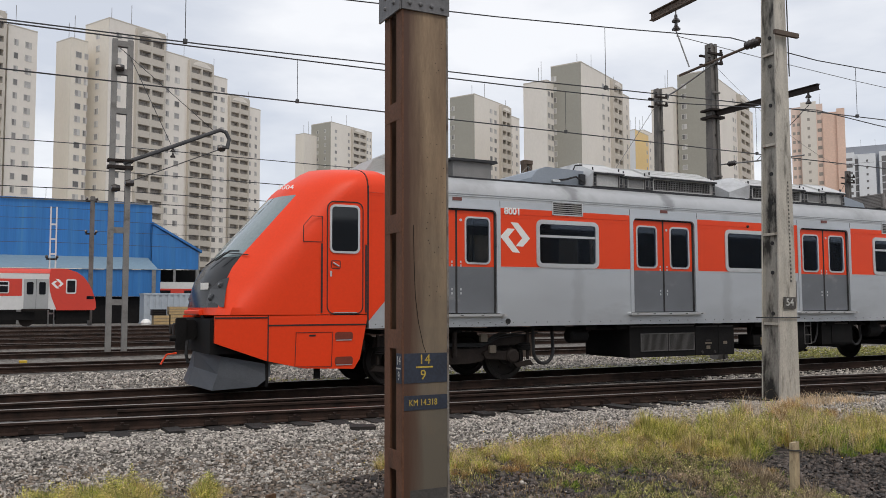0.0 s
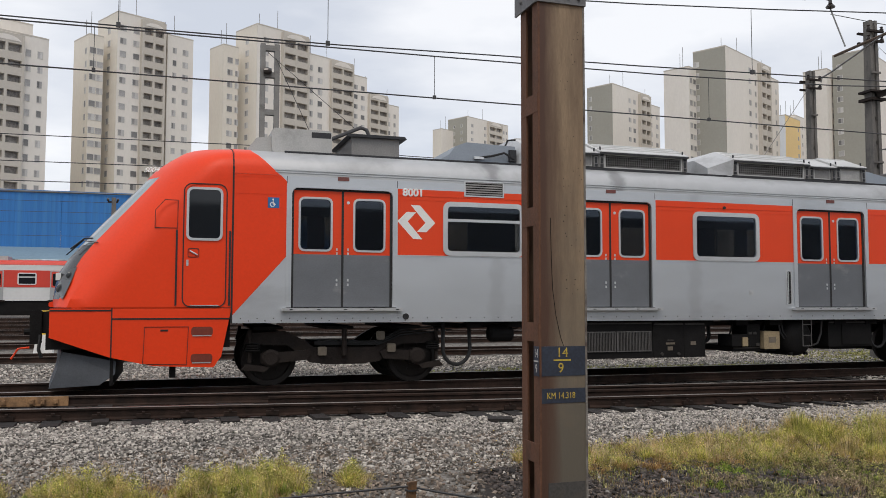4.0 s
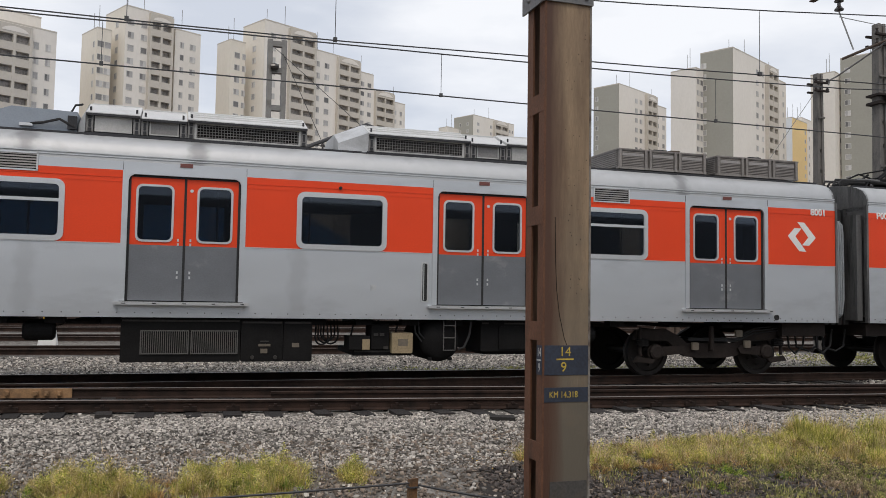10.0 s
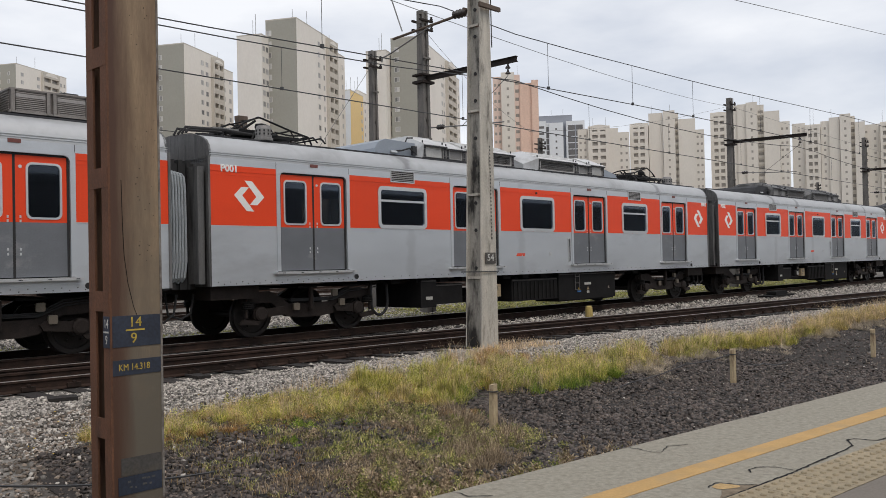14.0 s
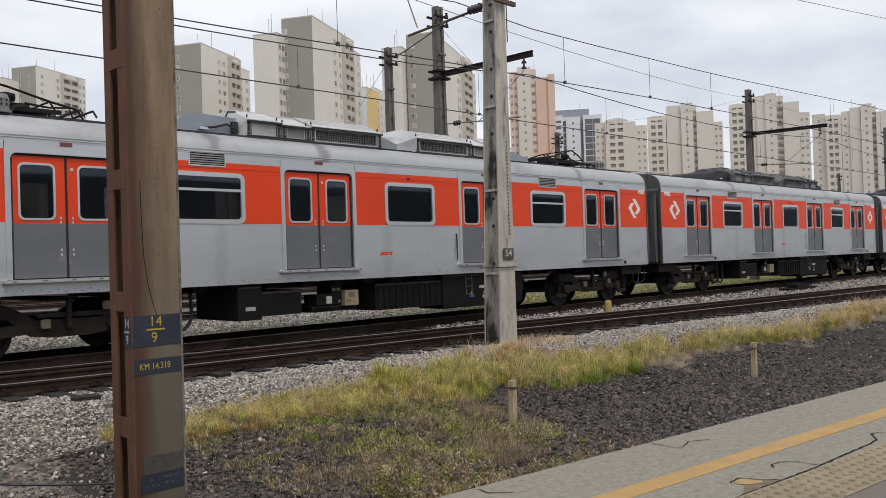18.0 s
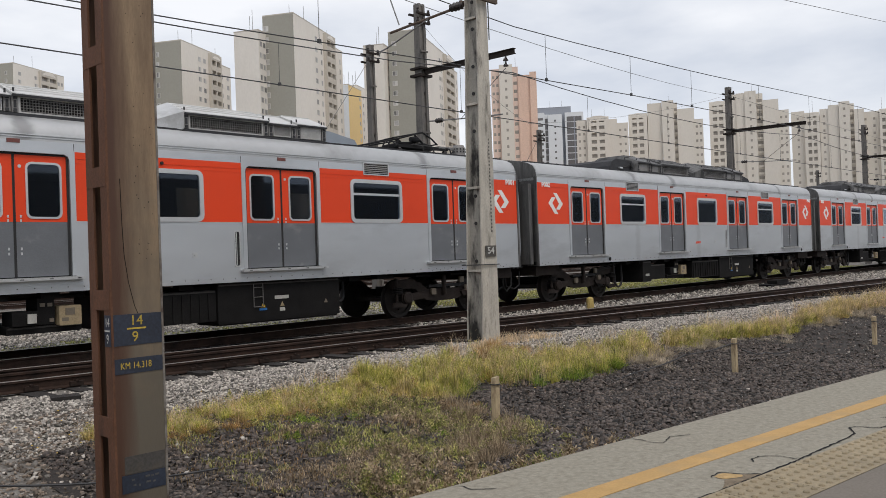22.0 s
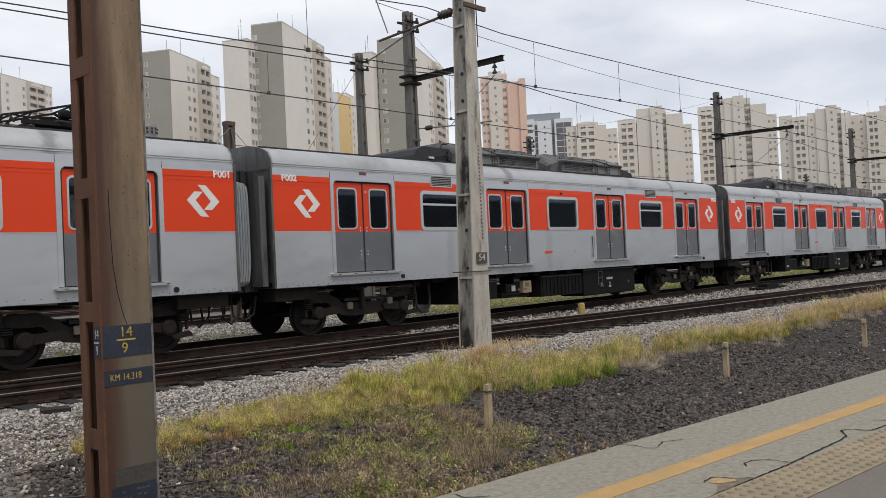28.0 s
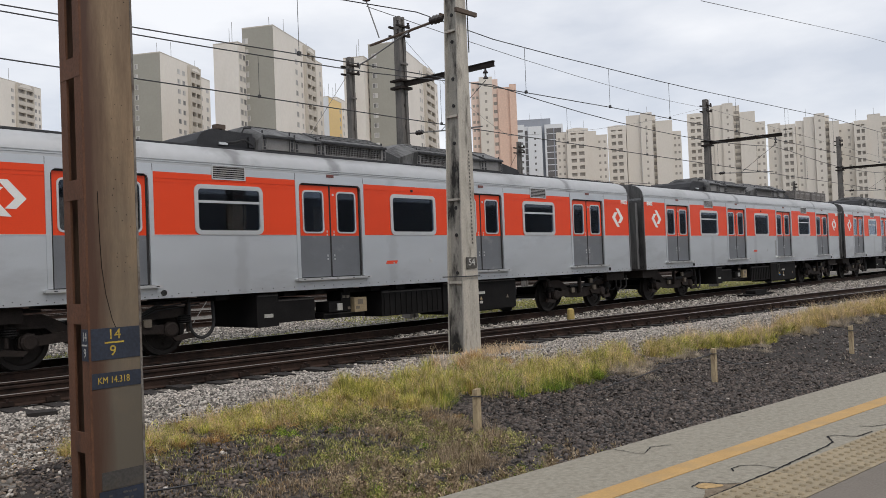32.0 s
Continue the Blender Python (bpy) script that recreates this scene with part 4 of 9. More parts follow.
def bellows(car, x):
    bl = thing("gangway", "", "")
    bl.parent = car
    tagged(bl, "black corrugated gangway with grey cable hoses")
    for k in range(9):
        a = x + 0.03 + 0.088 * k
        w = 0.98 + 0.06 * (k % 2)
        Form().box(a, a + 0.088, -w, w, 1.05, 3.50 + 0.06 * (k % 2)).to("bellows_fold", RUBBER, bl)
    for k in range(8):
        xx, top = x + 0.12 + 0.062 * k, 3.36 - 0.012 * k
        Form().tube([(x + 0.02, -0.98, top + 0.02), (xx - 0.04, -1.06, top), (xx - 0.01, -1.10, top - 0.07), (xx, -1.11, top - 0.25), (xx + 0.01, -1.11, 2.4), (xx + 0.01, -1.11, 1.6), (xx - 0.02, -1.09, 1.28), (xx - 0.05, -1.0, 1.18)], 0.027, 8).to("cable_hose", HOSE, bl, "grey cable hose")
    Form().box(x + 0.66, x + 0.80, -1.40, -1.05, 1.15, 3.42).to("hose_duct", SOOTSTEEL, bl, "sooty vertical duct")
    for k in range(4):
        a = x - 0.75 + 0.36 * k
        Form().tube([(a, -0.9 + 0.2 * (k % 2), 0.98), (a + 0.06, -0.9 + 0.2 * (k % 2), 0.55), (a + 0.25, -0.85, 0.42 + 0.05 * (k % 2)), (a + 0.46, -0.85, 0.58), (a + 0.55, -0.8, 0.95)], 0.024, 6).to("jumper_hose", RUBBER, bl)


def hose_loop(car, x0, x1, low, r=0.030, y=-1.22, top=1.08):
    """A rubber hose that hangs between two ends under the floor."""
    mid, half = (x0 + x1) / 2, (x1 - x0) / 2
    pts = [(x0 + 0.02, y + 0.05, top)]
    for k in range(15):
        a = math.pi * (1 + k / 14)
        pts.append((mid + half * math.cos(a), y + 0.008 * k, low + r + half * (1 + math.sin(a)) * 1.1))
    pts.append((x1 - 0.02, y + 0.12, top))
    Form().tube(pts, r, 8).to("brake_hose", RUBBER, car, "black rubber hose hanging in a loop")


def plates(b, items):
    for x0, x1, z0, z1, m in items:
        Form().box(x0, x1, -1.392, -1.376, z0, z1).to("plate", m, b)


def warning(b, x, z, m):
    Form().prism([(x - 0.05, z - 0.04), (x + 0.05, z - 0.04), (x, z + 0.05)], -1.392, -1.376).to("warning_triangle", m, b)


def rungs(b, x0, x1, z0, z1, m):
    ld = Form().rod((x0, -1.41, z0), (x0, -1.41, z1), 0.010, 6).rod((x1, -1.41, z0), (x1, -1.41, z1), 0.010, 6)
    for k in range(3):
        z = z0 + (z1 - z0) * k / 2.4
        ld.rod((x0, -1.41, z), (x1, -1.41, z), 0.010, 6)
    ld.to("footstep_ladder", m, b)


def under_common(car):
    for k in range(16):
        x = -9.3 + 1.23 * k
        Form().box(x, x + 0.5, -1.2, 1.2, 0.98, 1.03).to("cross_member", GRIME_DARK, car)
    Form().rod((-6, -0.9, 1.0), (6, -0.9, 1.0), 0.03, 6).rod((-6, -1.1, 1.04), (6, -1.1, 1.04), 0.02, 6).to("brake_pipe", GRIME, car)
    for k in range(14):
        x = -5.5 + 0.83 * k
        Form().box(x, x + 0.3, -1.33, -1.1, 0.99, 1.1).to("bracket", GRIME_DARK, car)


def equipment(car, x0, x1, z0, z1, y0=-1.38, label="black underfloor equipment box"):
    b = Form().box(x0, x1, y0, 0.2, z0, z1, 0.02).to("equipment_box", GRIME_DARK, car, label)
    Form().box(x0 + 0.02, x1 - 0.02, y0 - 0.012, y0 + 0.02, z1 - 0.05, z1 - 0.02).to("box_flange", BOXDARK, b)
    return b


def underframe_cab(car):
    under_common(car)
    hose_loop(car, -5.92, -5.36, 0.28, 0.036)
    Form().lathe([(0.0, -0.24), (0.12, -0.235), (0.155, -0.20), (0.155, 0.20), (0.12, 0.235), (0.0, 0.24)], (-4.765, -1.12, 0.87), "x", 16).to("air_tank", GRIME_DARK, car, "black air tank")
    Form().tube([(-4.53, -1.15, 0.95), (-4.42, -1.15, 0.97), (-4.36, -1.15, 1.06)], 0.015, 6).to("pipe", GRIME, car)
    b = equipment(car, -3.54, -1.66, 0.37, 1.08)
    for a, c in ((-3.24, -2.485), (-2.455, -1.70)):
        fm = Form().ring([(a, 0.50), (c, 0.50), (c, 0.89), (a, 0.89)], [(a + 0.018, 0.518), (c - 0.018, 0.518), (c - 0.018, 0.872), (a + 0.018, 0.872)], -1.405, -1.375)
        for k in range(22):
            x = a + 0.02 + (c - a - 0.04) * (k + 0.5) / 22
            fm.box(x - 0.006, x + 0.006, -1.400, -1.378, 0.515, 0.875)
        fm.to("grating", FIN, b, "grating of thin upright fins")
    b = equipment(car, -1.65, -0.955, 0.37, 1.06, -1.385)
    plates(b, ((-1.36, -1.16, 0.625, 0.665, BOXGREY), (-1.325, -1.21, 0.51, 0.585, BOXGREY), (-1.33, -1.19, 0.70, 0.72, BOXDARK)))
    for x in (-1.46, -1.08):
        Form().lathe([(0.0, -0.03), (0.028, -0.03), (0.034, 0.0), (0.0, 0.0)], (x, -1.385, 0.44), "y", 10).to("lock", BOXDARK, b)
    b = equipment(car, -0.945, -0.46, 0.37, 1.06, -1.385)
    plates(b, ((-0.80, -0.68, 0.61, 0.68, BOXGREY),))
    for k in range(4):
        hose_loop(car, -0.36 + 0.06 * k, -0.12 + 0.075 * k, 0.62 + 0.03 * (k % 3), 0.016, -1.1 + 0.08 * k)
    b = equipment(car, 0.28, 1.36, 0.45, 0.56, -1.25, "low tray of underfloor switchgear")
    Form().box(0.19, 0.56, -1.37, -0.9, 0.565, 0.80).to("switch_case", GRIME_DARK, b)
    Form().box(0.42, 0.55, -1.40, -1.366, 0.565, 0.745).to("door_plate", BOXTAN, b, "faded tan cover plate")
    Form().box(0.60, 0.92, -1.30, -0.8, 0.565, 1.0).to("switch_case", GRIME_DARK, b)
    Form().box(0.64, 0.72, -1.312, -1.296, 0.80, 0.85).box(0.75, 0.83, -1.312, -1.296, 0.80, 0.85).box(0.82, 0.90, -1.312, -1.296, 0.565, 0.62).to("plate", BOXDARK, b)
    c = Form().box(0.95, 1.33, -1.39, -0.9, 0.50, 0.86, 0.012).to("junction_case", BOXTAN, b, "rusty tan junction case")
    Form().box(1.06, 1.24, -1.396, -1.385, 0.63, 0.75).to("plate", BOXGREY, c)
    for k in range(3):
        Form().tube([(0.25 + 0.4 * k, -1.2, 0.80), (0.27 + 0.4 * k, -1.25, 0.95), (0.35 + 0.4 * k, -1.2, 1.08)], 0.018, 6).to("pipe", GRIME_DARK, car)
    d = Form().lathe([(0.0, -0.36), (0.28, -0.34), (0.37, -0.26), (0.385, -0.18), (0.385, 0.9), (0.0, 0.95)], (1.87, -1.0, 0.72), "y", 28).to("main_reservoir", GRIME_DARK, car, "large round black reservoir", True)
    for x in (1.68, 2.06):
        Form().box(x - 0.03, x + 0.03, -1.32, -1.24, 0.36, 0.42).to("foot", GRIME_DARK, d)
    rungs(d, 1.90, 2.12, 0.55, 1.08, FIN)
    for x0, x1, r in ((1.38, 1.52, 0.016), (1.45, 1.62, 0.014)):
        Form().tube([(x0, -1.3, 1.08), (x0 + 0.02, -1.32, 0.85), (x1, -1.3, 0.70)], r, 6).to("pipe", RUBBER, car)
    Form().tube([(2.20, -1.35, 0.56), (2.30, -1.37, 0.60), (2.40, -1.36, 0.80), (2.45, -1.34, 1.08)], 0.022, 8).to("brake_hose", RUBBER, car)
    b = equipment(car, 2.65, 3.80, 0.52, 1.07, -1.30)
    Form().box(3.0, 3.76, -1.32, -1.295, 0.56, 0.98).to("cover", GRIME_DARK, b)
    Form().box(2.75, 3.72, -1.2, -0.2, 0.46, 0.53).to("cable_tray", GRIME_DARK, b)
    hose_loop(car, 3.84, 4.36, 0.45, 0.032)
    Form().lathe([(0.0, -0.26), (0.13, -0.255), (0.17, -0.22), (0.17, 0.22), (0.13, 0.255), (0.0, 0.26)], (4.77, -1.12, 0.84), "x", 16).to("air_tank", GRIME_DARK, car, "black air tank")


def underframe_plain(car):
    under_common(car)
    hose_loop(car, -6.02, -5.42, 0.25, 0.034)
    b = equipment(car, -4.60, -4.06, 0.38, 1.06, -1.42)
    Form().box(-4.43, -4.21, -1.435, -1.418, 0.57, 0.645, 0.006).to("plate", BOXPALE, b)
    equipment(car, -4.05, -3.07, 0.44, 0.94)
    b = equipment(car, -2.72, -1.50, 0.42, 0.56, -1.25, "low tray of underfloor switchgear")
    Form().box(-2.66, -2.26, -1.37, -0.9, 0.565, 0.80).to("switch_case", GRIME_DARK, b)
    Form().box(-2.43, -2.29, -1.40, -1.366, 0.60, 0.755).to("door_plate", BOXPALE, b, "pale cover plate")
    Form().box(-2.24, -1.96, -1.30, -0.8, 0.565, 1.0).to("switch_case", GRIME_DARK, b)
    Form().box(-2.20, -2.12, -1.312, -1.296, 0.86, 0.92).box(-2.08, -2.0, -1.312, -1.296, 0.86, 0.92).box(-2.05, -1.98, -1.312, -1.296, 0.60, 0.66).to("plate", BOXGREY, b)
    c = Form().box(-1.92, -1.55, -1.39, -0.9, 0.53, 0.86, 0.012).to("junction_case", BOXTAN, b, "rusty tan junction case")
    Form().box(-1.82, -1.66, -1.396, -1.385, 0.70, 0.82).to("plate", BOXGREY, c)
    Form().box(-1.88, -1.77, -1.396, -1.385, 0.60, 0.66).to("plate", BOXGREY, c)
    b = equipment(car, -1.02, 1.08, 0.36, 0.97, -1.34)
    for k in range(11):
        x = -0.95 + 0.185 * k
        Form().box(x, x + 0.03, -1.365, -1.335, 0.40, 0.90).to("rib", GRIME_DARK, b)
    b = equipment(car, 1.10, 4.12, 0.29, 1.08)
    rungs(b, 1.90, 2.12, 0.58, 1.05, FIN)
    plates(b, ((2.42, 2.76, 0.71, 0.78, BOXPALE), (2.04, 2.22, 0.50, 0.545, BLUE), (2.54, 2.66, 0.46, 0.53, BOXPALE)))
    warning(b, 2.13, 0.60, YELLOW)
    warning(b, 2.60, 0.60, BOXTAN)
    warning(b, 3.74, 0.60, BOXGREY)
    Form().box(1.14, 4.08, -1.33, -0.5, 0.255, 0.295).to("skid", GRIME_DARK, b)
    hose_loop(car, 4.16, 4.46, 0.52, 0.028)


def small_fittings(car, cab):
    for x in (-6.7, 8.9 if not cab else 9.0):
        Form().lathe([(0.028, -0.012), (0.028, -0.02), (0.055, -0.02), (0.055, 0.01), (0.0, 0.01)], (x if x < 0 else 9.0, -1.505, 1.20), "y", 14).to("filler_cap", RUBBER, car, "round black filler cap")
    slot = Form().ring(rounded(1.43, 1.57, 1.40, 2.12, 0.04, 3), rounded(1.455, 1.545, 1.425, 2.095, 0.03, 3), -1.514, -1.49).to("handle_slot", TRIM, car, "grab handle slot with bright rim")
    Form().box(1.45, 1.55, -1.503, -1.495, 1.42, 2.10).to("slot_back", RUBBER, slot)
    Form().rod((1.48, -1.51, 1.44), (1.48, -1.51, 2.08), 0.010, 6).to("grab_bar", TRIM, slot)
    Form().box(0.52, 0.62, -1.507, -1.495, 1.60, 1.70).lathe([(0.0, -0.01), (0.018, -0.01), (0.018, 0.01), (0.0, 0.01)], (0.57, -1.508, 1.65), "y", 8).to("lock_plate", TRIM, car)
    Form().lathe([(0.0, -0.03), (0.03, -0.03), (0.03, 0.01), (0.0, 0.01)], (-0.05, -1.505, 3.36), "y", 10).to("side_lamp", RUBBER, car)
    if not cab:
        bars = Form()
        for a, b, z in ((-0.95, -0.60, 1.66), (-0.98, -0.74, 1.62), (-0.70, -0.62, 1.62)):
            bars.box(a, b, -1.504, -1.499, z - 0.018, z + 0.018)
        bars.to("maker_mark", RED, car, "small red maker's mark of plain bars")


material_of_lamp = material("dull_lamp_red", (0.16, 0.05, 0.04), 0.4, 0.0, 0.1, 5, 40)
WHEEL = material("wheel_steel", (0.026, 0.022, 0.020), 0.6, 0.5, 0.3, 6, 40, 0.002)
BOXGREY = material("pale_box", (0.15, 0.125, 0.095), 0.7, 0.0, 0.2, 6, 40)
BOXPALE = material("white_box", (0.42, 0.41, 0.38), 0.7, 0.0, 0.2, 6, 40)
BOXDARK = material("grating_iron", (0.05, 0.046, 0.042), 0.7, 0.3, 0.2, 6, 40)
FIN = material("fin_steel", (0.13, 0.125, 0.12), 0.6, 0.4, 0.2, 6, 40)
BOXTAN = material("tan_plate", (0.30, 0.235, 0.14), 0.75, 0.0, 0.25, 6, 40)
PANELGREY = material("worn_panel", (0.215, 0.21, 0.205), 0.6, 0.3, 0.22, 3, 40)
SOOTSTEEL = material("sooty_steel", (0.16, 0.158, 0.155), 0.5, 0.55, 0.35, 2.2, 40, 0.0, (4, 4, 0.5), (0.03, 0.03, 0.03), (0.5, 0.72))
LID_PALE = material("lid_sheet", (0.60, 0.60, 0.59), 0.42, 0.35, 0.10, 2.5, 40, 0.0, (1, 1, 1), (0.40, 0.39, 0.38), (0.55, 0.8))
HOOD_PALE = material("hood_sheet", (0.50, 0.51, 0.52), 0.45, 0.3, 0.12, 2.5, 40, 0.0, (1, 1, 1), (0.30, 0.30, 0.30), (0.5, 0.75))
LID_DARK = material("sooty_lid", (0.13, 0.13, 0.13), 0.55, 0.3, 0.3, 2.5, 40, 0.0, (6, 1, 1), (0.04, 0.04, 0.04), (0.45, 0.6))
PANTO_BLACK = material("pantograph_black", (0.012, 0.012, 0.013), 0.7, 0.0, 0.2, 6, 40, spec=0.2)
HOSE = material("grey_hose", (0.34, 0.37, 0.39), 0.55, 0.2, 0.15, 5, 40)
# Seats darkened like the lining, for the dim inside of the cars.
SEAT = material("dimmed_grey_seat", (0.04, 0.045, 0.05), 0.5, 0.0, 0.1, 5, 40)
DARKGLASS = material("dark_cab_glass", (0.006, 0.008, 0.011), 0.05, 0.0, 0.1, 2, 20)


def cab_front(car, o):
    """The sloping driver's cab. o: the seam's place; the nose points to -x."""
    prof = [(1.36, -0.04), (1.49, -0.055), (1.75, -0.05), (1.95, 0.0), (2.18, 0.14), (2.40, 0.32), (2.45, 0.37), (2.7, 0.58), (2.91, 0.77), (3.2, 1.03), (3.45, 1.25), (3.56, 1.35), (3.7, 1.47), (3.82, 1.61), (3.93, 1.76), (4.01, 1.88), (4.08, 1.98), (4.14, 2.10)]
    seam = 2.81

    def width(z):
        pts = [(1.0, 1.5), (3.60, 1.5), (3.72, 1.49), (3.84, 1.45), (3.95, 1.36), (4.03, 1.2), (4.10, 0.95), (4.15, 0.6)]
        for (z0, w0), (z1, w1) in zip(pts, pts[1:]):
            if z <= z1:
                return w0 + (w1 - w0) * (z - z0) / (z1 - z0)
        return 0.5

    def bound(z):
        return 0.18 + (z - 1.54) * 0.38 if z < 2.07 else 0.38 + (z - 2.07) * 0.65 if z < 2.3 else 0.53 + (z - 2.3) * 0.87

    def crease(z):
        """Where the flat side begins to turn into the nose."""
        return min(seam - 0.05, float(np.interp(z, [1.36, 1.5, 1.7, 2.0, 2.4, 3.4, 3.7, 4.2], [0.28, 0.38, 0.82, 1.12, 1.46, 2.30, 2.56, 2.9])))

    def front(z):
        return float(np.interp(z, [p[0] for p in prof], [p[1] for p in prof]))

    def half(x, z):
        """Half the nose's width at a place along it."""
        xs, xf = crease(z), front(z)
        return width(z) if x >= xs else width(z) * math.sqrt(1 - min(1.0, (xs - x) / (xs - xf)) ** 1.6)

    rows = []
    for z, xf in prof:
        xb = max(xf + 0.03, min(bound(z), seam - 0.2))
        ring = [seam - (seam - xb) * k / 14 for k in range(15)] + [xb - (xb - xf) * (1 - math.cos(math.pi / 2 * k / 8)) for k in range(1, 9)]
        pts = []
        for x in ring:
            pts.append((x + o, -half(x, z), z))
        rows.append(pts + [(x, -y, z) for x, y, z in pts[-2::-1]])
    n = len(rows[0])
    groups = {"shell": [], "mask": [], "screen": []}
    v = [p for r in rows for p in r]
    top = len(v)
    v += [(seam + o, 0, 4.18), (2.15 + o, 0, 4.165)]
    for j in range(len(rows) - 1):
        z = (prof[j][0] + prof[j + 1][0]) / 2
        for i in range(n - 1):
            inner = 14 <= i < n - 1 - 14
            kind = "screen" if inner and 2.42 < z < 3.62 else "mask" if inner and 1.45 < z <= 2.42 else "shell"
            groups[kind].append((j * n + i, j * n + i + 1, (j + 1) * n + i + 1, (j + 1) * n + i))
    j = (len(rows) - 1) * n
    for i in range(n - 1):
        groups["shell"].append((j + i, j + i + 1, top + (0 if i < 8 or i > n - 10 else 1)))
    cabin = thing("driver_cab", "", "")
    cabin.parent = car
    tagged(cabin, "sloping orange-red driver's cab with a black mask")
    for key, name, mat in (("shell", "cab_shell", CAB_RED), ("mask", "front_mask", MASK), ("screen", "windscreen", SCREENGLASS)):
        fs = groups[key]
        used = sorted({i for q in fs for i in q})
        idx = {u: k for k, u in enumerate(used)}
        link(name, [v[u] for u in used], [tuple(idx[i] for i in q) for q in fs], mat, cabin, smooth=True)
    X = lambda x: x + o
    # lower apron, both sides and across the front
    side_outline = [(0.06, 1.345), (0.06, 0.89), (0.94, 0.57), (1.6, 0.42), (2.54, 0.38), (2.66, 0.56), (2.78, 1.19), (2.81, 1.345)]
    for y in (-1.5, 1.42):
        Form().prism([(X(x), z) for x, z in side_outline], y, y + 0.08).to("apron", CAB_RED, cabin)
    for y in (-1.508,):
        Form().box(X(0.955), X(0.975), y, y + 0.03, 0.56, 1.35).box(X(0.06), X(0.955), y, y + 0.03, 1.30, 1.325).box(X(0.975), X(2.8), y, y + 0.03, 1.165, 1.19).to("joint", BLACK, cabin)
        Form().ring([(X(1.46), 1.05), (X(2.14), 1.05), (X(2.12), 0.43), (X(1.44), 0.45)], [(X(1.468), 1.042), (X(2.132), 1.042), (X(2.112), 0.438), (X(1.448), 0.458)], y, y + 0.02).to("hatch_outline", BLACK, cabin)
        for z in (0.97, 0.53):
            # Flat plates; the footstep pockets' shade is in their dark red.
            st = Form().prism(rounded(X(2.18), X(2.52), z - 0.075, z + 0.075, 0.05), y - 0.001, y + 0.03).to("step_recess", STEP_SHADE_RED, cabin, "flat footstep patch in shaded dark red")
            Form().box(X(2.20), X(2.50), y - 0.006, y + 0.01, z - 0.078, z - 0.062).to("step_tread", TRIM, st)
        Form().box(X(1.70), X(1.82), y, y + 0.02, 0.975, 1.005).to("hatch_latch", BLACK, cabin)
    Form().box(X(-0.06), X(0.02), -0.7, 0.7, 1.36, 1.45, 0.02).to("bumper_lip", CAB_RED, cabin)
    # side door of the cab
    dr = thing("cab_door", "", "")
    dr.parent = cabin
    Form().ring(rounded(X(2.02), X(2.72), 1.36, 3.41, 0.14), rounded(X(2.038), X(2.702), 1.378, 3.392, 0.125), -1.509, -1.49).to("door_gap", RUBBER, dr)
    Form().ring(rounded(X(2.07), X(2.65), 2.46, 3.345, 0.10), rounded(X(2.11), X(2.61), 2.50, 3.305, 0.07), -1.520, -1.495).to("window_rim", TRIM, dr)
    Form().prism(rounded(X(2.105), X(2.615), 2.495, 3.31, 0.07), -1.510, -1.497).to("pane", DARKGLASS, dr)
    Form().ring(rounded(X(2.10), X(2.28), 2.18, 2.33, 0.03), rounded(X(2.11), X(2.27), 2.19, 2.32, 0.025), -1.507, -1.497).to("handle_recess", BLACK, dr)
    Form().rod((X(2.13), -1.52, 2.29), (X(2.25), -1.52, 2.22), 0.014, 6).to("handle", TRIM, dr)
    Form().box(X(2.08), X(2.115), -1.512, -1.498, 2.04, 2.14).to("keyhole_plate", TRIM, dr)
    Form().box(X(2.15), X(2.6), -1.514, -1.498, 1.385, 1.40).to("kick_strip", TRIM, dr)
    Form().box(X(1.91), X(1.94), -1.515, -1.49, 1.39, 2.63).box(X(2.755), X(2.785), -1.515, -1.49, 1.39, 2.63).to("grab_handle", BLACK, cabin)
    Form().ring([(X(1.58), 2.65), (X(1.94), 2.65), (X(1.94), 3.12), (X(1.73), 3.12), (X(1.58), 2.94)], [(X(1.59), 2.66), (X(1.93), 2.66), (X(1.93), 3.11), (X(1.735), 3.11), (X(1.59), 2.94)], -1.506, -1.49).to("cover_outline", RUBBER, cabin)
    Form().box(X(2.797), X(2.827), -1.508, -1.45, 1.10, 3.72).to("seam", RUBBER, cabin)
    xprism(Form(), [(y * 1.004, z + 0.006) for y, z in ROOF_PROFILE], X(2.80), X(2.825)).to("roof_seam", RUBBER, cabin)
    # headlamp cluster, wiper, marks
    for side in (-1, 1):
        pod = [(0.03, 1.50), (0.24, 1.50), (0.33, 1.80), (0.40, 2.02), (0.27, 1.97), (0.13, 1.82)]
        link("lamp_pod", [(X(x) - 0.008, side * (half(x, z) + 0.010), z) for x, z in pod], [tuple(range(6))[::-side]], BLACK, cabin, "sunken black lamp pod")
        for x, z, r in ((0.15, 1.66, 0.072), (0.28, 1.88, 0.055)):
            Form().lathe([(0.0, -0.012), (r * 0.6, -0.010), (r, 0.0), (r * 1.15, 0.05), (0.0, 0.05)], (X(x) - 0.005, side * (half(x, z) + 0.005), z), "y", 16).to("headlamp", LAMPGLASS, cabin, "round unlit headlamp in the black mask")
    Form().tube([(X(0.24), -0.62, 2.33), (X(0.46), -0.75, 2.50), (X(0.60), -0.86, 2.50)], 0.016, 6).tube([(X(0.14), -0.25, 2.25), (X(0.42), -0.55, 2.48), (X(0.70), -1.10, 2.42)], 0.011, 5).to("wiper", BLACK, cabin)
    marks = Form()
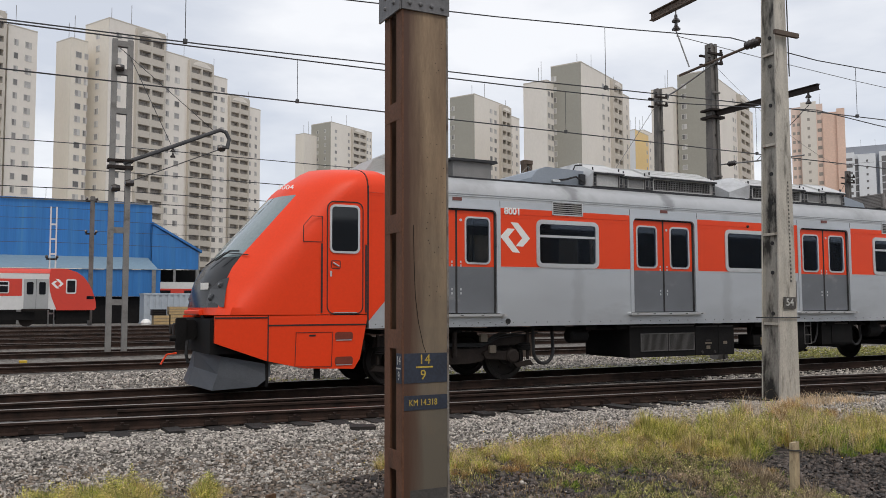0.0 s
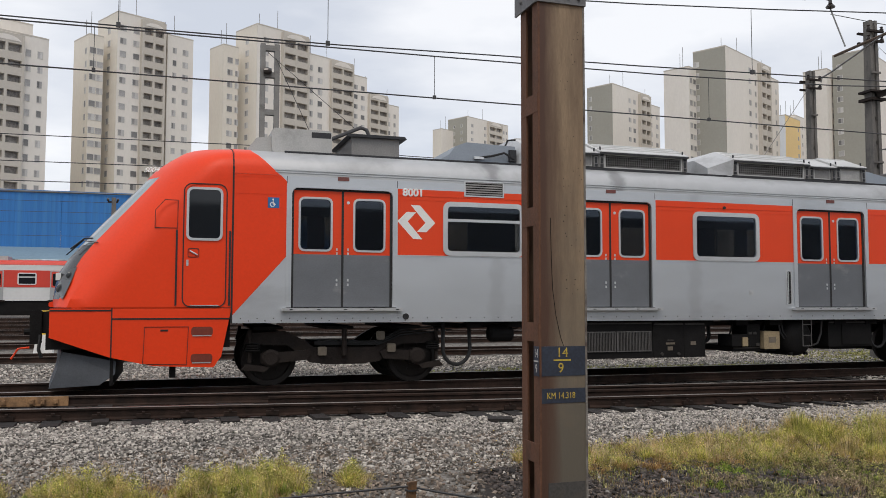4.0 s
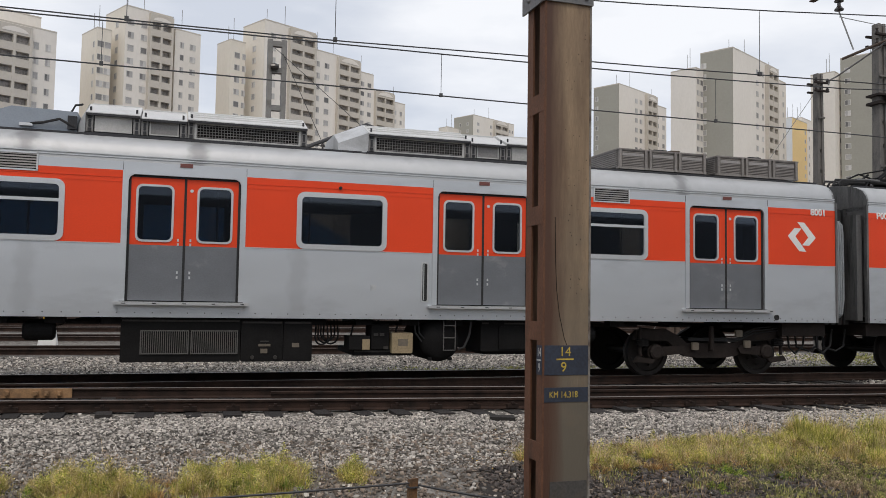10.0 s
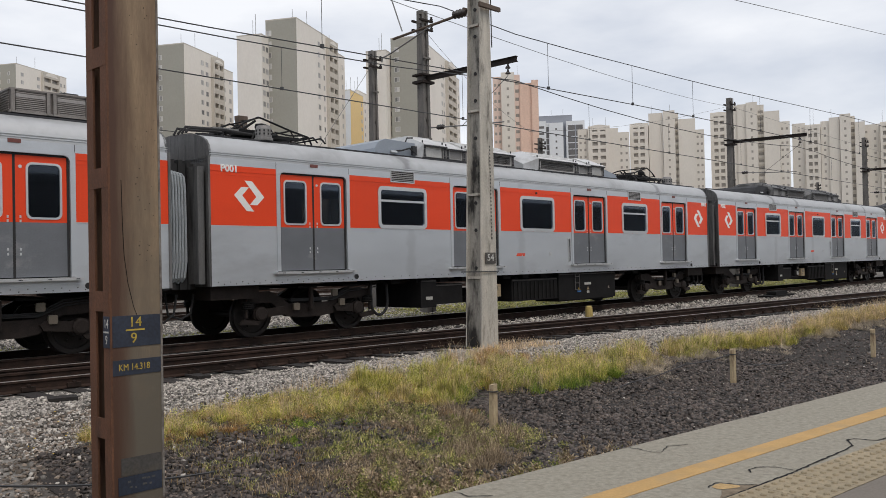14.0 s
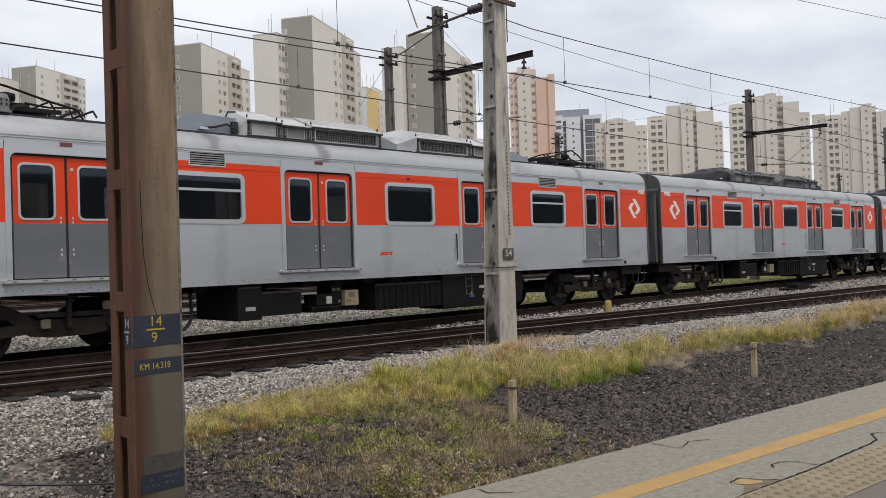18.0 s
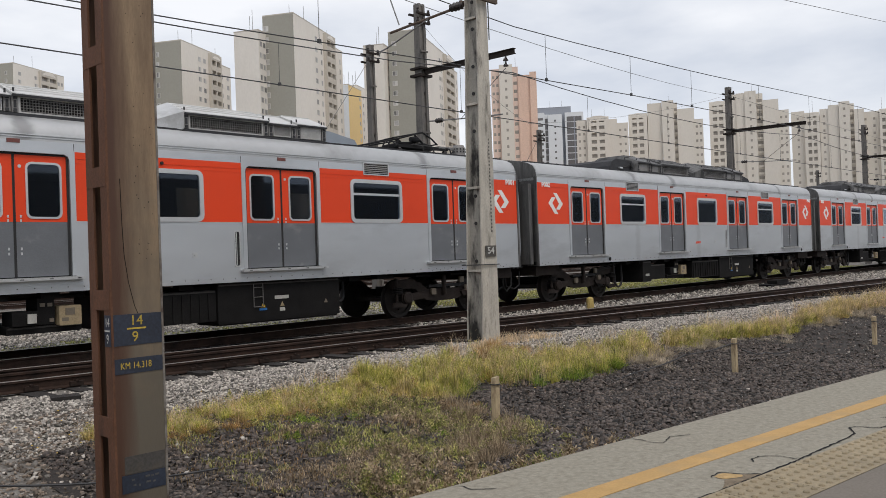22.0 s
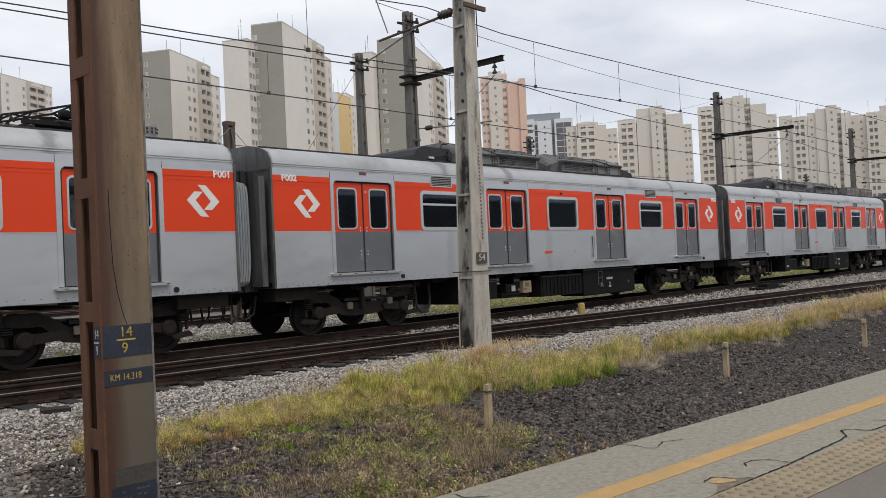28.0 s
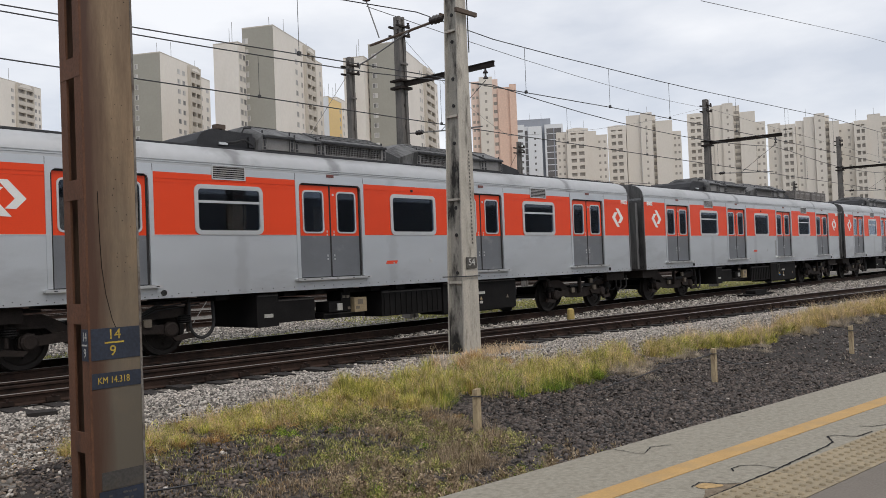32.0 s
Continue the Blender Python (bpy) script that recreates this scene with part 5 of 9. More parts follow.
    for k in range(4):
        y = -0.46 - 0.06 * k
        x = crease(1.87) - (crease(1.87) - front(1.87)) * (1 - (y / 1.5) ** 2) ** (1 / 1.6)
        marks.box(X(x - 0.030), X(x + 0.01), y - 0.046, y, 1.81, 1.93)
    marks.to("operator_mark", WHITE, cabin, "white operator's mark of plain bars")
    writing("running_number", "S004", 0.16, WHITE, cabin, 0, 0, 0, 1.0, 0.003, "white running number").matrix_basis = Matrix.Translation((X(1.50), -0.66, 3.72)) @ Matrix.Rotation(radians(-36), 4, "Z") @ Matrix.Rotation(radians(-34), 4, "X")
    # coupler and plough
    cp = thing("coupler", "", "")
    cp.parent = cabin
    tagged(cp, "black automatic coupler with hanging hoses")
    Form().box(X(0.22 - 0.50), X(0.22 - 0.22), -0.30, 0.30, 0.92, 1.28, 0.06).rod((X(0.22 - 0.3), 0, 1.08), (X(0.6), 0, 1.08), 0.13, 12).to("coupler_head", GRIME_DARK, cp)
    Form().box(X(0.22 - 0.62), X(0.22 - 0.48), -0.28, -0.06, 0.98, 1.22, 0.03).rod((X(0.22 - 0.62), 0.16, 1.1), (X(0.22 - 0.48), 0.16, 1.1), 0.09, 12).to("coupler_face", GRIME, cp)
    Form().box(X(-0.38), X(-0.20), -0.36, -0.28, 0.74, 1.31, 0.02).rod((X(-0.47), -0.3, 0.95), (X(-0.36), -0.3, 0.95), 0.05, 8).to("electric_coupler", GRIME_DARK, cp)
    Form().tube([(X(0.22 - 0.42), -0.45, 0.90), (X(0.22 - 0.44), -0.48, 0.66), (X(0.22 - 0.40), -0.46, 0.52)], 0.03, 6).to("hose", RUBBER, cp)
    Form().tube([(X(-0.37), -0.4, 0.69), (X(-0.54), -0.41, 0.67), (X(-0.64), -0.42, 0.50)], 0.018, 6).to("red_lever", RED, cp, "red uncoupling lever")
    pl = thing("plough", "", "")
    pl.parent = cabin
    tagged(pl, "dark grey sheet-metal rail guard")
    v = [(X(0.02), 0, 0.72), (X(-0.10), 0, 0.10), (X(0.22), -1.25, 0.66), (X(1.04), -1.40, 0.50), (X(0.06), -1.32, 0.09), (X(0.80), -1.42, 0.13), (X(0.0), 0, 0.42), (X(0.16), -1.30, 0.36), (X(1.03), -1.42, 0.30)]
    f = [(0, 6, 7, 2), (6, 1, 4, 7), (2, 7, 8, 3), (7, 4, 5, 8)]
    v2 = [(x, -y, z) for x, y, z in v]
    Form().solid(v, f).solid(v2, [q[::-1] for q in f]).to("blade", PLOUGH, pl)
    Form().box(X(0.95), X(1.0), -1.42, 1.42, 0.12, 0.60).box(X(0.2), X(0.9), -0.9, 0.9, 0.62, 0.9).rod((X(0.0), -0.7, 1.35), (X(0.25), -0.9, 0.62), 0.03).to("stay", GRIME_DARK, pl)
    Form().box(X(1.85), X(1.95), -1.38, -1.3, 0.22, 0.40).to("sand_pipe", GRIME_DARK, cabin)
    Form().box(X(0.0), X(2.8), -1.38, 1.38, 0.7, 1.3).to("cab_underframe", GRIME_DARK, cabin)


MASK = material("glossy_black_mask", (0.010, 0.011, 0.013), 0.22, 0.0, 0.15, 4, 40, spec=0.35)
STEP_SHADE_RED = material("shaded_step_red", (0.17, 0.028, 0.012), 0.6, 0.0, 0.2, 6, 40)
# Opaque pane: its green tint and the mirrored sky are both in the base colour.
SCREENGLASS = material("green_tinted_sky_windscreen", (0.17, 0.225, 0.235), 0.06, 0.0, 0.12, 1.2, 20, coat=0.6)
LAMPGLASS = material("lamp_glass", (0.06, 0.065, 0.07), 0.08, 0.2, 0.1, 5, 20)
PLOUGH = material("plough_paint", (0.058, 0.064, 0.074), 0.55, 0.2, 0.2, 3, 40)


def number(car, text, x, z=3.395):
    writing("car_number", text, 0.185, WHITE, car, x, -1.503, z, 1.06, 0.002, "white painted car number", bold=0.008)


WHEELS = []


def build_car(x, left, right, style):
    """style: cab, pantograph, plain or resistor, for the equipment on the roof."""
    cab = style == "cab"
    words = {"cab": "stainless and red commuter train driving car", "pantograph": "stainless and red train car carrying pantographs",
             "plain": "stainless and red train car with dark roof hoods", "resistor": "stainless and red train car with roof resistors"}
    car = thing("train_car", words[style], "train car", (x, TRAIN_Y, 0), "cars of the commuter train")
    x0, x1 = (-9.69 if cab else -10.33), 10.50 if cab else 10.33
    body(car, x0, x1, cab)
    for d in DOORS:
        door(car, d)
    for w in PANE_X:
        window(car, w, w != 0.0)
        if w:
            louvre(car, w)
    for b in (-7.70, 7.70):
        WHEELS.extend(bogie(car, b))
    bellows(car, x1)
    small_fittings(car, cab)
    if cab:
        cab_front(car, -12.5)
        emblem(car, -6.507, 2.876)
        emblem(car, 9.65, 2.876)
        Form().box(-9.12, -8.93, -1.503, -1.498, 3.04, 3.22).to("wheelchair_sign", BLUE, car, "blue wheelchair access sign")
        Form().lathe([(0.0, -0.002), (0.014, -0.002), (0.014, 0.002), (0.0, 0.002)], (-9.035, -1.505, 3.185), "y", 10).ring(rounded(-9.085, -9.0, 3.06, 3.14, 0.035, 3), rounded(-9.072, -9.013, 3.073, 3.127, 0.025, 3), -1.507, -1.503).box(-9.04, -9.025, -1.507, -1.503, 3.10, 3.17).box(-9.03, -8.985, -1.507, -1.503, 3.095, 3.108).to("wheelchair_figure", WHITE, car)
        number(car, left, -6.57)
        number(car, right, 10.07)
        u = Form().box(-9.0, -7.93, -0.9, 0.9, 4.10, 4.54, 0.04).to("roof_box", ROOFKIT, car, "grey roof box with a louvre")
        Form().box(-8.3, -7.95, -0.905, -0.895, 4.40, 4.50).to("louvre", ROOFKIT_DARK, u)
        Form().prism([(-9.45, 4.12), (-9.0, 4.12), (-9.0, 4.42), (-9.25, 4.38)], -0.7, 0.7).to("hood", ROOFKIT, u)
        u = Form().box(-7.55, -6.65, -0.8, 0.8, 4.12, 4.48).to("vent_box", PANELGREY, car, "grey roof vent with an overhanging cap")
        Form().prism([(-7.66, 4.475), (-6.52, 4.475), (-6.56, 4.525), (-7.62, 4.525)], -0.88, 0.88).to("cap", ROOFKIT_DARK, u)
        underframe_cab(car)
    else:
        emblem(car, -9.45, 2.876)
        emblem(car, 9.64, 2.876)
        number(car, left, -9.90)
        number(car, right, 10.07)
        underframe_plain(car)
    dark = style in ("plain", "resistor")
    dx = 0.0 if cab else 0.15
    cabinet = ROOFKIT_DARK if dark else ROOFBLUE
    cabinet_side = [(-5.72, 4.08), (-5.70, 4.24), (-5.58, 4.40), (-5.35, 4.49), (-4.36, 4.46), (-4.36, 4.08)]
    Form().prism([(x + dx, z) for x, z in cabinet_side], -0.92, 0.92).to("roof_cabinet", cabinet, car, "smooth rounded roof cabinet")
    Form().box(-4.50 + dx, -4.36 + dx, -0.99, -0.92, 4.16, 4.38).to("connector_box", ROOFKIT_DARK, car)
    Form().tube([(-4.40 + dx, -0.98, 4.20), (-4.62 + dx, -1.0, 4.31), (-4.86 + dx, -0.98, 4.24), (-5.15 + dx, -0.95, 4.20)], 0.022, 6).to("roof_cable", RUBBER, car)
    Form().box(-5.22 + dx, -5.02 + dx, -0.98, -0.93, 4.17, 4.22).to("cable_clip", TRIM, car)
    Form().tube([(-4.30 + dx, -0.80, 4.62), (-4.42 + dx, -0.7, 4.62), (-4.48 + dx, -0.7, 4.50), (-4.46 + dx, -0.75, 4.42)], 0.018, 6).to("roof_cable", RUBBER, car)
    roof_unit(car, -4.22 + dx, -0.58 + dx, dark)
    roof_unit(car, 0.52 + dx, 4.02 + dx, dark, True)
    Form().prism([(4.06 + dx, 4.08), (5.15 + dx, 4.08), (5.02 + dx, 4.26), (4.3 + dx, 4.40), (4.06 + dx, 4.42)], -0.85, 0.85).to("roof_hood", cabinet, car)
    if style in ("cab", "resistor"):
        resistor_box(car, 5.62, 7.68, 3)
        resistor_box(car, 7.93, 9.98, 3)
    if style == "pantograph":
        pantograph(car, -9.35, 1, 0.66, -0.92)
        for k in range(4):
            Form().tube([(-10.38, -0.72 + 0.16 * k, 4.16), (-10.30, -0.72 + 0.16 * k, 4.26 + 0.04 * (k % 2)), (-9.5, -0.70 + 0.16 * k, 4.30 + 0.03 * (k % 2)), (-8.6, -0.66 + 0.16 * k, 4.26)], 0.026, 7).to("roof_cable", RUBBER, car)
        pantograph(car, 8.5, -1)
    return car


CARS = [(build_car(12.5, "8001", "8001", "cab"), 12.5), (build_car(34.20, "P001", "P001", "pantograph"), 34.20), (build_car(55.78, "P002", "P002", "plain"), 55.78),
        (build_car(77.50, "8002", "8002", "resistor"), 77.50)]
CARS.append((copy_thing(CARS[3][0], pose(99.15, TRAIN_Y, 0)), 99.15))
WHEELS += [c for c in CARS[4][0].children_recursive if c.name.startswith("wheelset")]


# ---- steel pillar beside the platform ----
def pillar():
    p = thing("steel_pillar", "riveted brown steel pillar with painted kilometre bands", "pillar", (0, 0, -0.6))
    x0, x1, y0, y1 = 2.30, 2.645, 5.0, 5.275
    Z = lambda z: z + 0.6
    for y, s in ((y0, 1), (y1, -1)):
        a, b = sorted((y, y + s * 0.012))
        Form().box(x0 + 0.005, x1 - 0.005, a, b, 0, Z(6.0)).to("channel_web", PILLAR_PAINT, p)
        a, b = sorted((y - s * 0.004, y + s * 0.085))
        Form().box(x0, x0 + 0.014, a, b, 0, Z(6.0)).to("flange", PILLAR_RUST, p)
        Form().box(x1 - 0.014, x1, a, b, 0, Z(6.0)).to("flange", PILLAR_EDGE, p)
    for z in (-0.30, 0.485, 1.27, 2.035, 2.79):
        for x in (x0 - 0.003, x1 - 0.009):
            Form().box(x, x + 0.012, y0 + 0.004, y1 - 0.004, Z(z) - 0.062, Z(z) + 0.062).to("batten_plate", PILLAR_RUST, p)
    g = Form().box(x0 - 0.006, x1 + 0.006, y0 - 0.016, y0 - 0.002, Z(3.465), Z(4.6)).to("gusset_plate", GUSSET, p, "grey riveted gusset plate")
    Form().box(x0 - 0.022, x0 - 0.010, y0 - 0.01, y1 + 0.06, Z(3.46), Z(4.6)).to("gusset_plate", GUSSET, p)
    for k in range(4):
        for j in range(5):
            Form().lathe([(0.0, -0.016), (0.012, -0.013), (0.017, 0.0), (0.0, 0.0)], (x0 + 0.05 + 0.082 * k, y0 - 0.016, Z(3.51) + 0.075 * j), "y", 8).to("rivet", GUSSET, g)
        for j in range(2):
            Form().lathe([(0.0, -0.016), (0.012, -0.013), (0.017, 0.0), (0.0, 0.0)], (x0 - 0.022, y0 + 0.08 + 0.14 * j, Z(3.53) + 0.075 * k), "x", 8).to("rivet", GUSSET, g)
    for a, b in ((0.985, 1.178), (0.81, 0.905)):
        Form().box(x0 + 0.015, x1 - 0.015, y0 - 0.004, y0 - 0.001, Z(a), Z(b)).to("painted_band", NAVY, p, "dark navy painted band")
    Form().box(x0 + 0.06, x1 - 0.02, y0 - 0.003, y0 - 0.001, Z(0.19), Z(0.30)).to("painted_band", FADED_NAVY, p, "faded navy patch on the pillar")
    low = Form().box(x0 + 0.04, x1 - 0.02, y0 - 0.004, y0 - 0.001, Z(0.075), Z(0.186)).to("painted_band", NAVY, p, "dark navy painted band")
    for k, (u, v, w) in enumerate(((0.10, 0.152, 0.02), (0.19, 0.158, 0.03), (0.225, 0.155, 0.02), (0.255, 0.157, 0.025), (0.11, 0.118, 0.018), (0.145, 0.112, 0.012), (0.195, 0.122, 0.03), (0.24, 0.118, 0.016))):
        Form().box(x0 + u, x0 + u + w, y0 - 0.0052, y0 - 0.0042, Z(v) - 0.006, Z(v) + 0.006).to("worn_mark", WORN_MARK, low, "worn faint mark of plain bars")
    Form().box(x0 + 0.015, x1 - 0.015, y0 - 0.0035, y0 - 0.001, 0.0, Z(-0.05)).to("tar_band", TAR, p, "faded tarred foot of the pillar")
    Form().box(x0 - 0.004, x0 - 0.001, y0 - 0.002, y0 + 0.08, Z(0.985), Z(1.178)).to("painted_band", NAVY, p)
    xm = (x0 + x1) / 2 - 0.01
    writing("kilometre_mark", "14", 0.088, YELLOW_MARK, p, xm, y0 - 0.005, Z(1.135), 1.0, 0.0006, "yellow stencilled 14")
    Form().box(xm - 0.062, xm + 0.062, y0 - 0.0055, y0 - 0.0042, Z(1.083), Z(1.093)).to("fraction_bar", YELLOW_MARK, p)
    writing("kilometre_mark", "9", 0.088, YELLOW_MARK, p, xm - 0.01, y0 - 0.005, Z(1.035), 1.0, 0.0006, "yellow stencilled 9")
    writing("kilometre_text", "KM 14.318", 0.058, YELLOW_MARK, p, xm - 0.01, y0 - 0.005, Z(0.857), 0.80, 0.0006, "faded yellow stencilled kilometre text")
    for txt, z in (("14", 1.13), ("9", 1.03)):
        w = writing("side_mark", txt, 0.08, WHITE_MARK, p, 0, 0, 0, 0.75, 0.0006, "white stencilled kilometre mark")
        w.matrix_basis = Matrix.Translation((x0 - 0.0045, y0 + 0.038, Z(z))) @ Matrix.Rotation(radians(-90), 4, "Z")
    Form().box(x0 - 0.006, x0 - 0.0042, y0 + 0.005, y0 + 0.075, Z(1.076), Z(1.086)).to("fraction_bar", WHITE_MARK, p)
    Form().box(x0 - 0.15, x1 + 0.15, y0 - 0.15, y1 + 0.15, -0.2, 0.06, 0.02).to("footing", CONCRETE, p)
    rnd, chips = random.Random(3), Form()
    for k in range(46):
        x, z, r = rnd.uniform(2.45, 2.62), rnd.uniform(1.5, 3.3), rnd.uniform(0.001, 0.0026)
        chips.box(x - r, x + r, y0 - 0.0015, y0 + 0.001, Z(z) - r * rnd.uniform(0.8, 2.2), Z(z) + r)
    tagged(chips.to("paint_chip", GRIME_DARK, p), kind="stuff")
    crack = Form()
    pts = [(2.385, 2.02), (2.39, 1.75), (2.398, 1.55), (2.42, 1.38), (2.455, 1.23), (2.475, 1.18)]
    crack.tube([(x, y0 - 0.001, Z(z)) for x, z in pts], 0.0022, 4)
    crack.to("hairline_crack", GRIME_DARK, p)
    return p


PILLAR_EDGE = material("pillar_pale_edge", (0.20, 0.185, 0.165), 0.7, 0.0, 0.3, 6, 50, 0.002, (3, 3, 2), (0.07, 0.05, 0.04), (0.45, 0.65))
FADED_NAVY = material("faded_navy_patch", (0.058, 0.054, 0.050), 0.7, 0.0, 0.4, 6, 60, dirt=(0.085, 0.07, 0.05), dirt_at=(0.5, 0.7))
TAR = material("old_tar", (0.030, 0.027, 0.026), 0.8, 0.0, 0.3, 5, 50, dirt=(0.055, 0.045, 0.035))
GUSSET = material("gusset_grey", (0.145, 0.145, 0.15), 0.65, 0.2, 0.25, 5, 50)
YELLOW_MARK = material("stencil_yellow", (0.44, 0.32, 0.045), 0.7, 0.0, 0.3, 20, 120, dirt=(0.06, 0.05, 0.03), dirt_at=(0.60, 0.75))
WORN_MARK = material("worn_mark_paint", (0.075, 0.074, 0.072), 0.8, 0.0, 0.4, 20, 120)
WHITE_MARK = material("stencil_white", (0.45, 0.45, 0.43), 0.7, 0.0, 0.3, 20, 120)
pillar()


# ---- concrete catenary poles ----
def tapered(fm, at, top, w0, d0, w1, d1, groove=0.0, e0=0.16, e1=0.22):
    """A pole that narrows, of channelled section: grooves on the two narrow faces."""
    outs = []
    for (x, y, z), w, d in ((at, w0, d0), (top, w1, d1)):
        g = groove
        outs.append([(x - w / 2, y - d / 2, z), (x + w / 2, y - d / 2, z), (x + w / 2, y - d * e1, z), (x + w / 2 - g, y - d * e0, z), (x + w / 2 - g, y + d * e0, z), (x + w / 2, y + d * e1, z), (x + w / 2, y + d / 2, z),
                     (x - w / 2, y + d / 2, z), (x - w / 2, y + d * e1, z), (x - w / 2 + g, y + d * e0, z), (x - w / 2 + g, y - d * e0, z), (x - w / 2, y - d * e1, z)])
    n = 12
    return fm.solid(outs[0] + outs[1], [(i, (i + 1) % n, n + (i + 1) % n, n + i) for i in range(n)] + [tuple(range(n - 1, -1, -1)), tuple(range(n, 2 * n))])


def insulator(fm, at, n=2, r=0.075, h=0.13):
    x, y, z = at
    for k in range(n):
        fm.lathe([(0.0, 0.0), (r * 0.35, 0.0), (r * 0.4, -h * 0.35), (r, -h * 0.75), (r * 0.95, -h * 0.85), (r * 0.3, -h * 0.7), (0.0, -h)], (x, y, z - k * h), "z", 12)
    return fm


def beam_i(fm, a, b, h=0.16, w=0.10):
    """An I-beam from a to b."""
    a, b = Vector(a), Vector(b)
    d = (b - a).normalized()
    s = d.cross(Vector((0, 0, 1))).normalized()
    u = s.cross(d)
    for lo, hi, ww in ((-h / 2, -h / 2 + 0.02, w), (h / 2 - 0.02, h / 2, w), (-h / 2 + 0.02, h / 2 - 0.02, 0.02)):
        v = [p + s * (ww / 2 * i) + u * z for p in (a, b) for i in (-1, 1) for z in (lo, hi)]
        fm.solid(v, [(0, 1, 3, 2), (4, 6, 7, 5), (0, 4, 5, 1), (2, 3, 7, 6), (0, 2, 6, 4), (1, 5, 7, 3)])
    return fm


def near_pole():
    p = thing("catenary_pole", "stained concrete catenary pole in the grass verge", "pole", (0, 0, -0.6))
    Z = lambda z: z + 0.6
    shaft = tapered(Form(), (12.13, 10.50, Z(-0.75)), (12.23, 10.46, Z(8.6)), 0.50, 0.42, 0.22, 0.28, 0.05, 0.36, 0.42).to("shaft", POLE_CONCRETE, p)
    shaft.data.materials.append(POLE_RECESS)
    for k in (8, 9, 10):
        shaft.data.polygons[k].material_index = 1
    for z in (1.17, 2.75, 4.35, 6.0):
        w, d = 0.50 - 0.030 * (z + 0.75), 0.42 - 0.015 * (z + 0.75)
        xa = 12.13 + 0.0107 * (z + 0.75) - w / 2
        Form().box(xa + 0.002, xa + 0.06, 10.49 - 0.40 * d, 10.49 + 0.40 * d, Z(z) - 0.022, Z(z) + 0.022).to("rib", POLE_CONCRETE, p)
    for k in range(9):
        z = 1.35 + 0.62 * k + 0.1 * (k % 2)
        w = 0.50 - 0.030 * (z + 0.3)
        Form().lathe([(0.0, -0.004), (0.035, -0.004), (0.035, 0.02), (0.0, 0.02)], (12.14 + 0.01 * z - w / 2 + 0.045, 10.47, Z(z)), "x", 10).to("bolt_hole", RUBBER, p)
    lab = Form().box(12.02, 12.32, 10.268, 10.276, Z(1.43), Z(1.64)).to("number_patch", POLE_PATCH, p, "faded dark number patch")
    writing("pole_mark", "54", 0.18, WHITE_MARK, lab, 12.17, 10.2665, Z(1.54), 1.1, 0.001, "white painted pole mark", bold=0.003)
    emb = Form()
    for k in range(26):
        z = 1.9 + 0.07 * k
        emb.box(12.235, 12.26, 10.282 + 0.0068 * (z - 1.6), 10.30 + 0.0068 * (z - 1.6), Z(z), Z(z) + 0.035)
    tagged(emb.to("cast_lettering", POLE_DARK, p), "cast lettering of plain bars", kind="stuff")
    Form().box(11.88, 12.40, 10.26, 10.275, Z(1.27), Z(1.29)).box(11.86, 11.875, 10.26, 10.75, Z(1.27), Z(1.29)).to("strap_wire", WIRE, p)
    for x0, x1, y0, y1 in ((11.95, 12.55, 10.20, 10.26), (12.0, 12.45, 10.66, 10.70)):
        Form().box(x0, x1, y0, y1, Z(6.30), Z(6.38)).to("clamp", RUSTY_STEEL, p)
    Form().rod((12.38, 10.3, Z(5.6)), (12.36, 10.3, Z(8.4)), 0.012, 6).to("earth_wire", WIRE, p)
    arm = beam_i(Form(), (12.05, 10.6, Z(7.75)), (12.0, 13.45, Z(7.62)), 0.18, 0.12).to("bracket_arm", RUSTY_STEEL, p, "rusty steel bracket arm")
    Form().rod((12.0, 12.72, Z(7.55)), (12.0, 12.72, Z(7.42)), 0.012, 6).to("hanger", RUSTY_STEEL, arm)
    insulator(Form(), (12.0, 12.72, Z(7.44)), 2, 0.09, 0.17).to("disc_insulator", INSULATOR, arm, "dark suspended disc insulators")
    Form().rod((12.0, 12.72, Z(7.10)), (12.0, 12.38, Z(6.27)), 0.014, 6).to("drop_rod", GALV, arm)
    st = Form().rod((12.05, 10.95, Z(6.27)), (12.0, 12.65, Z(6.16)), 0.028, 8).to("steady_strut", RUSTY_STEEL, p)
    Form().lathe([(0.0, -0.17), (0.04, -0.17), (0.085, -0.12), (0.05, -0.08), (0.09, -0.04), (0.05, 0.0), (0.09, 0.04), (0.05, 0.09), (0.08, 0.13), (0.0, 0.17)], (12.05, 10.82, Z(6.30)), "y", 12).to("strut_insulator", INSULATOR, st, "black ribbed strut insulator")
    Form().tube([(12.02, 11.55, Z(6.22)), (12.0, 12.2, Z(6.02)), (12.0, 12.8, Z(5.86)), (12.0, 12.98, Z(5.83)), (12.0, 13.02, Z(5.74))], 0.016, 6).to("registration_arm", GALV, st)
    Form().box(11.7, 12.6, 10.1, 10.9, -0.25, 0.26, 0.05).to("footing", POLE_CONCRETE, p)


POLE_PATCH = material("faded_number_patch", (0.075, 0.07, 0.064), 0.85, 0.0, 0.4, 9, 60, dirt=(0.19, 0.175, 0.15), dirt_at=(0.5, 0.7))
RUSTY_STEEL = material("rusty_bracket", (0.115, 0.085, 0.065), 0.75, 0.3, 0.3, 5, 50)


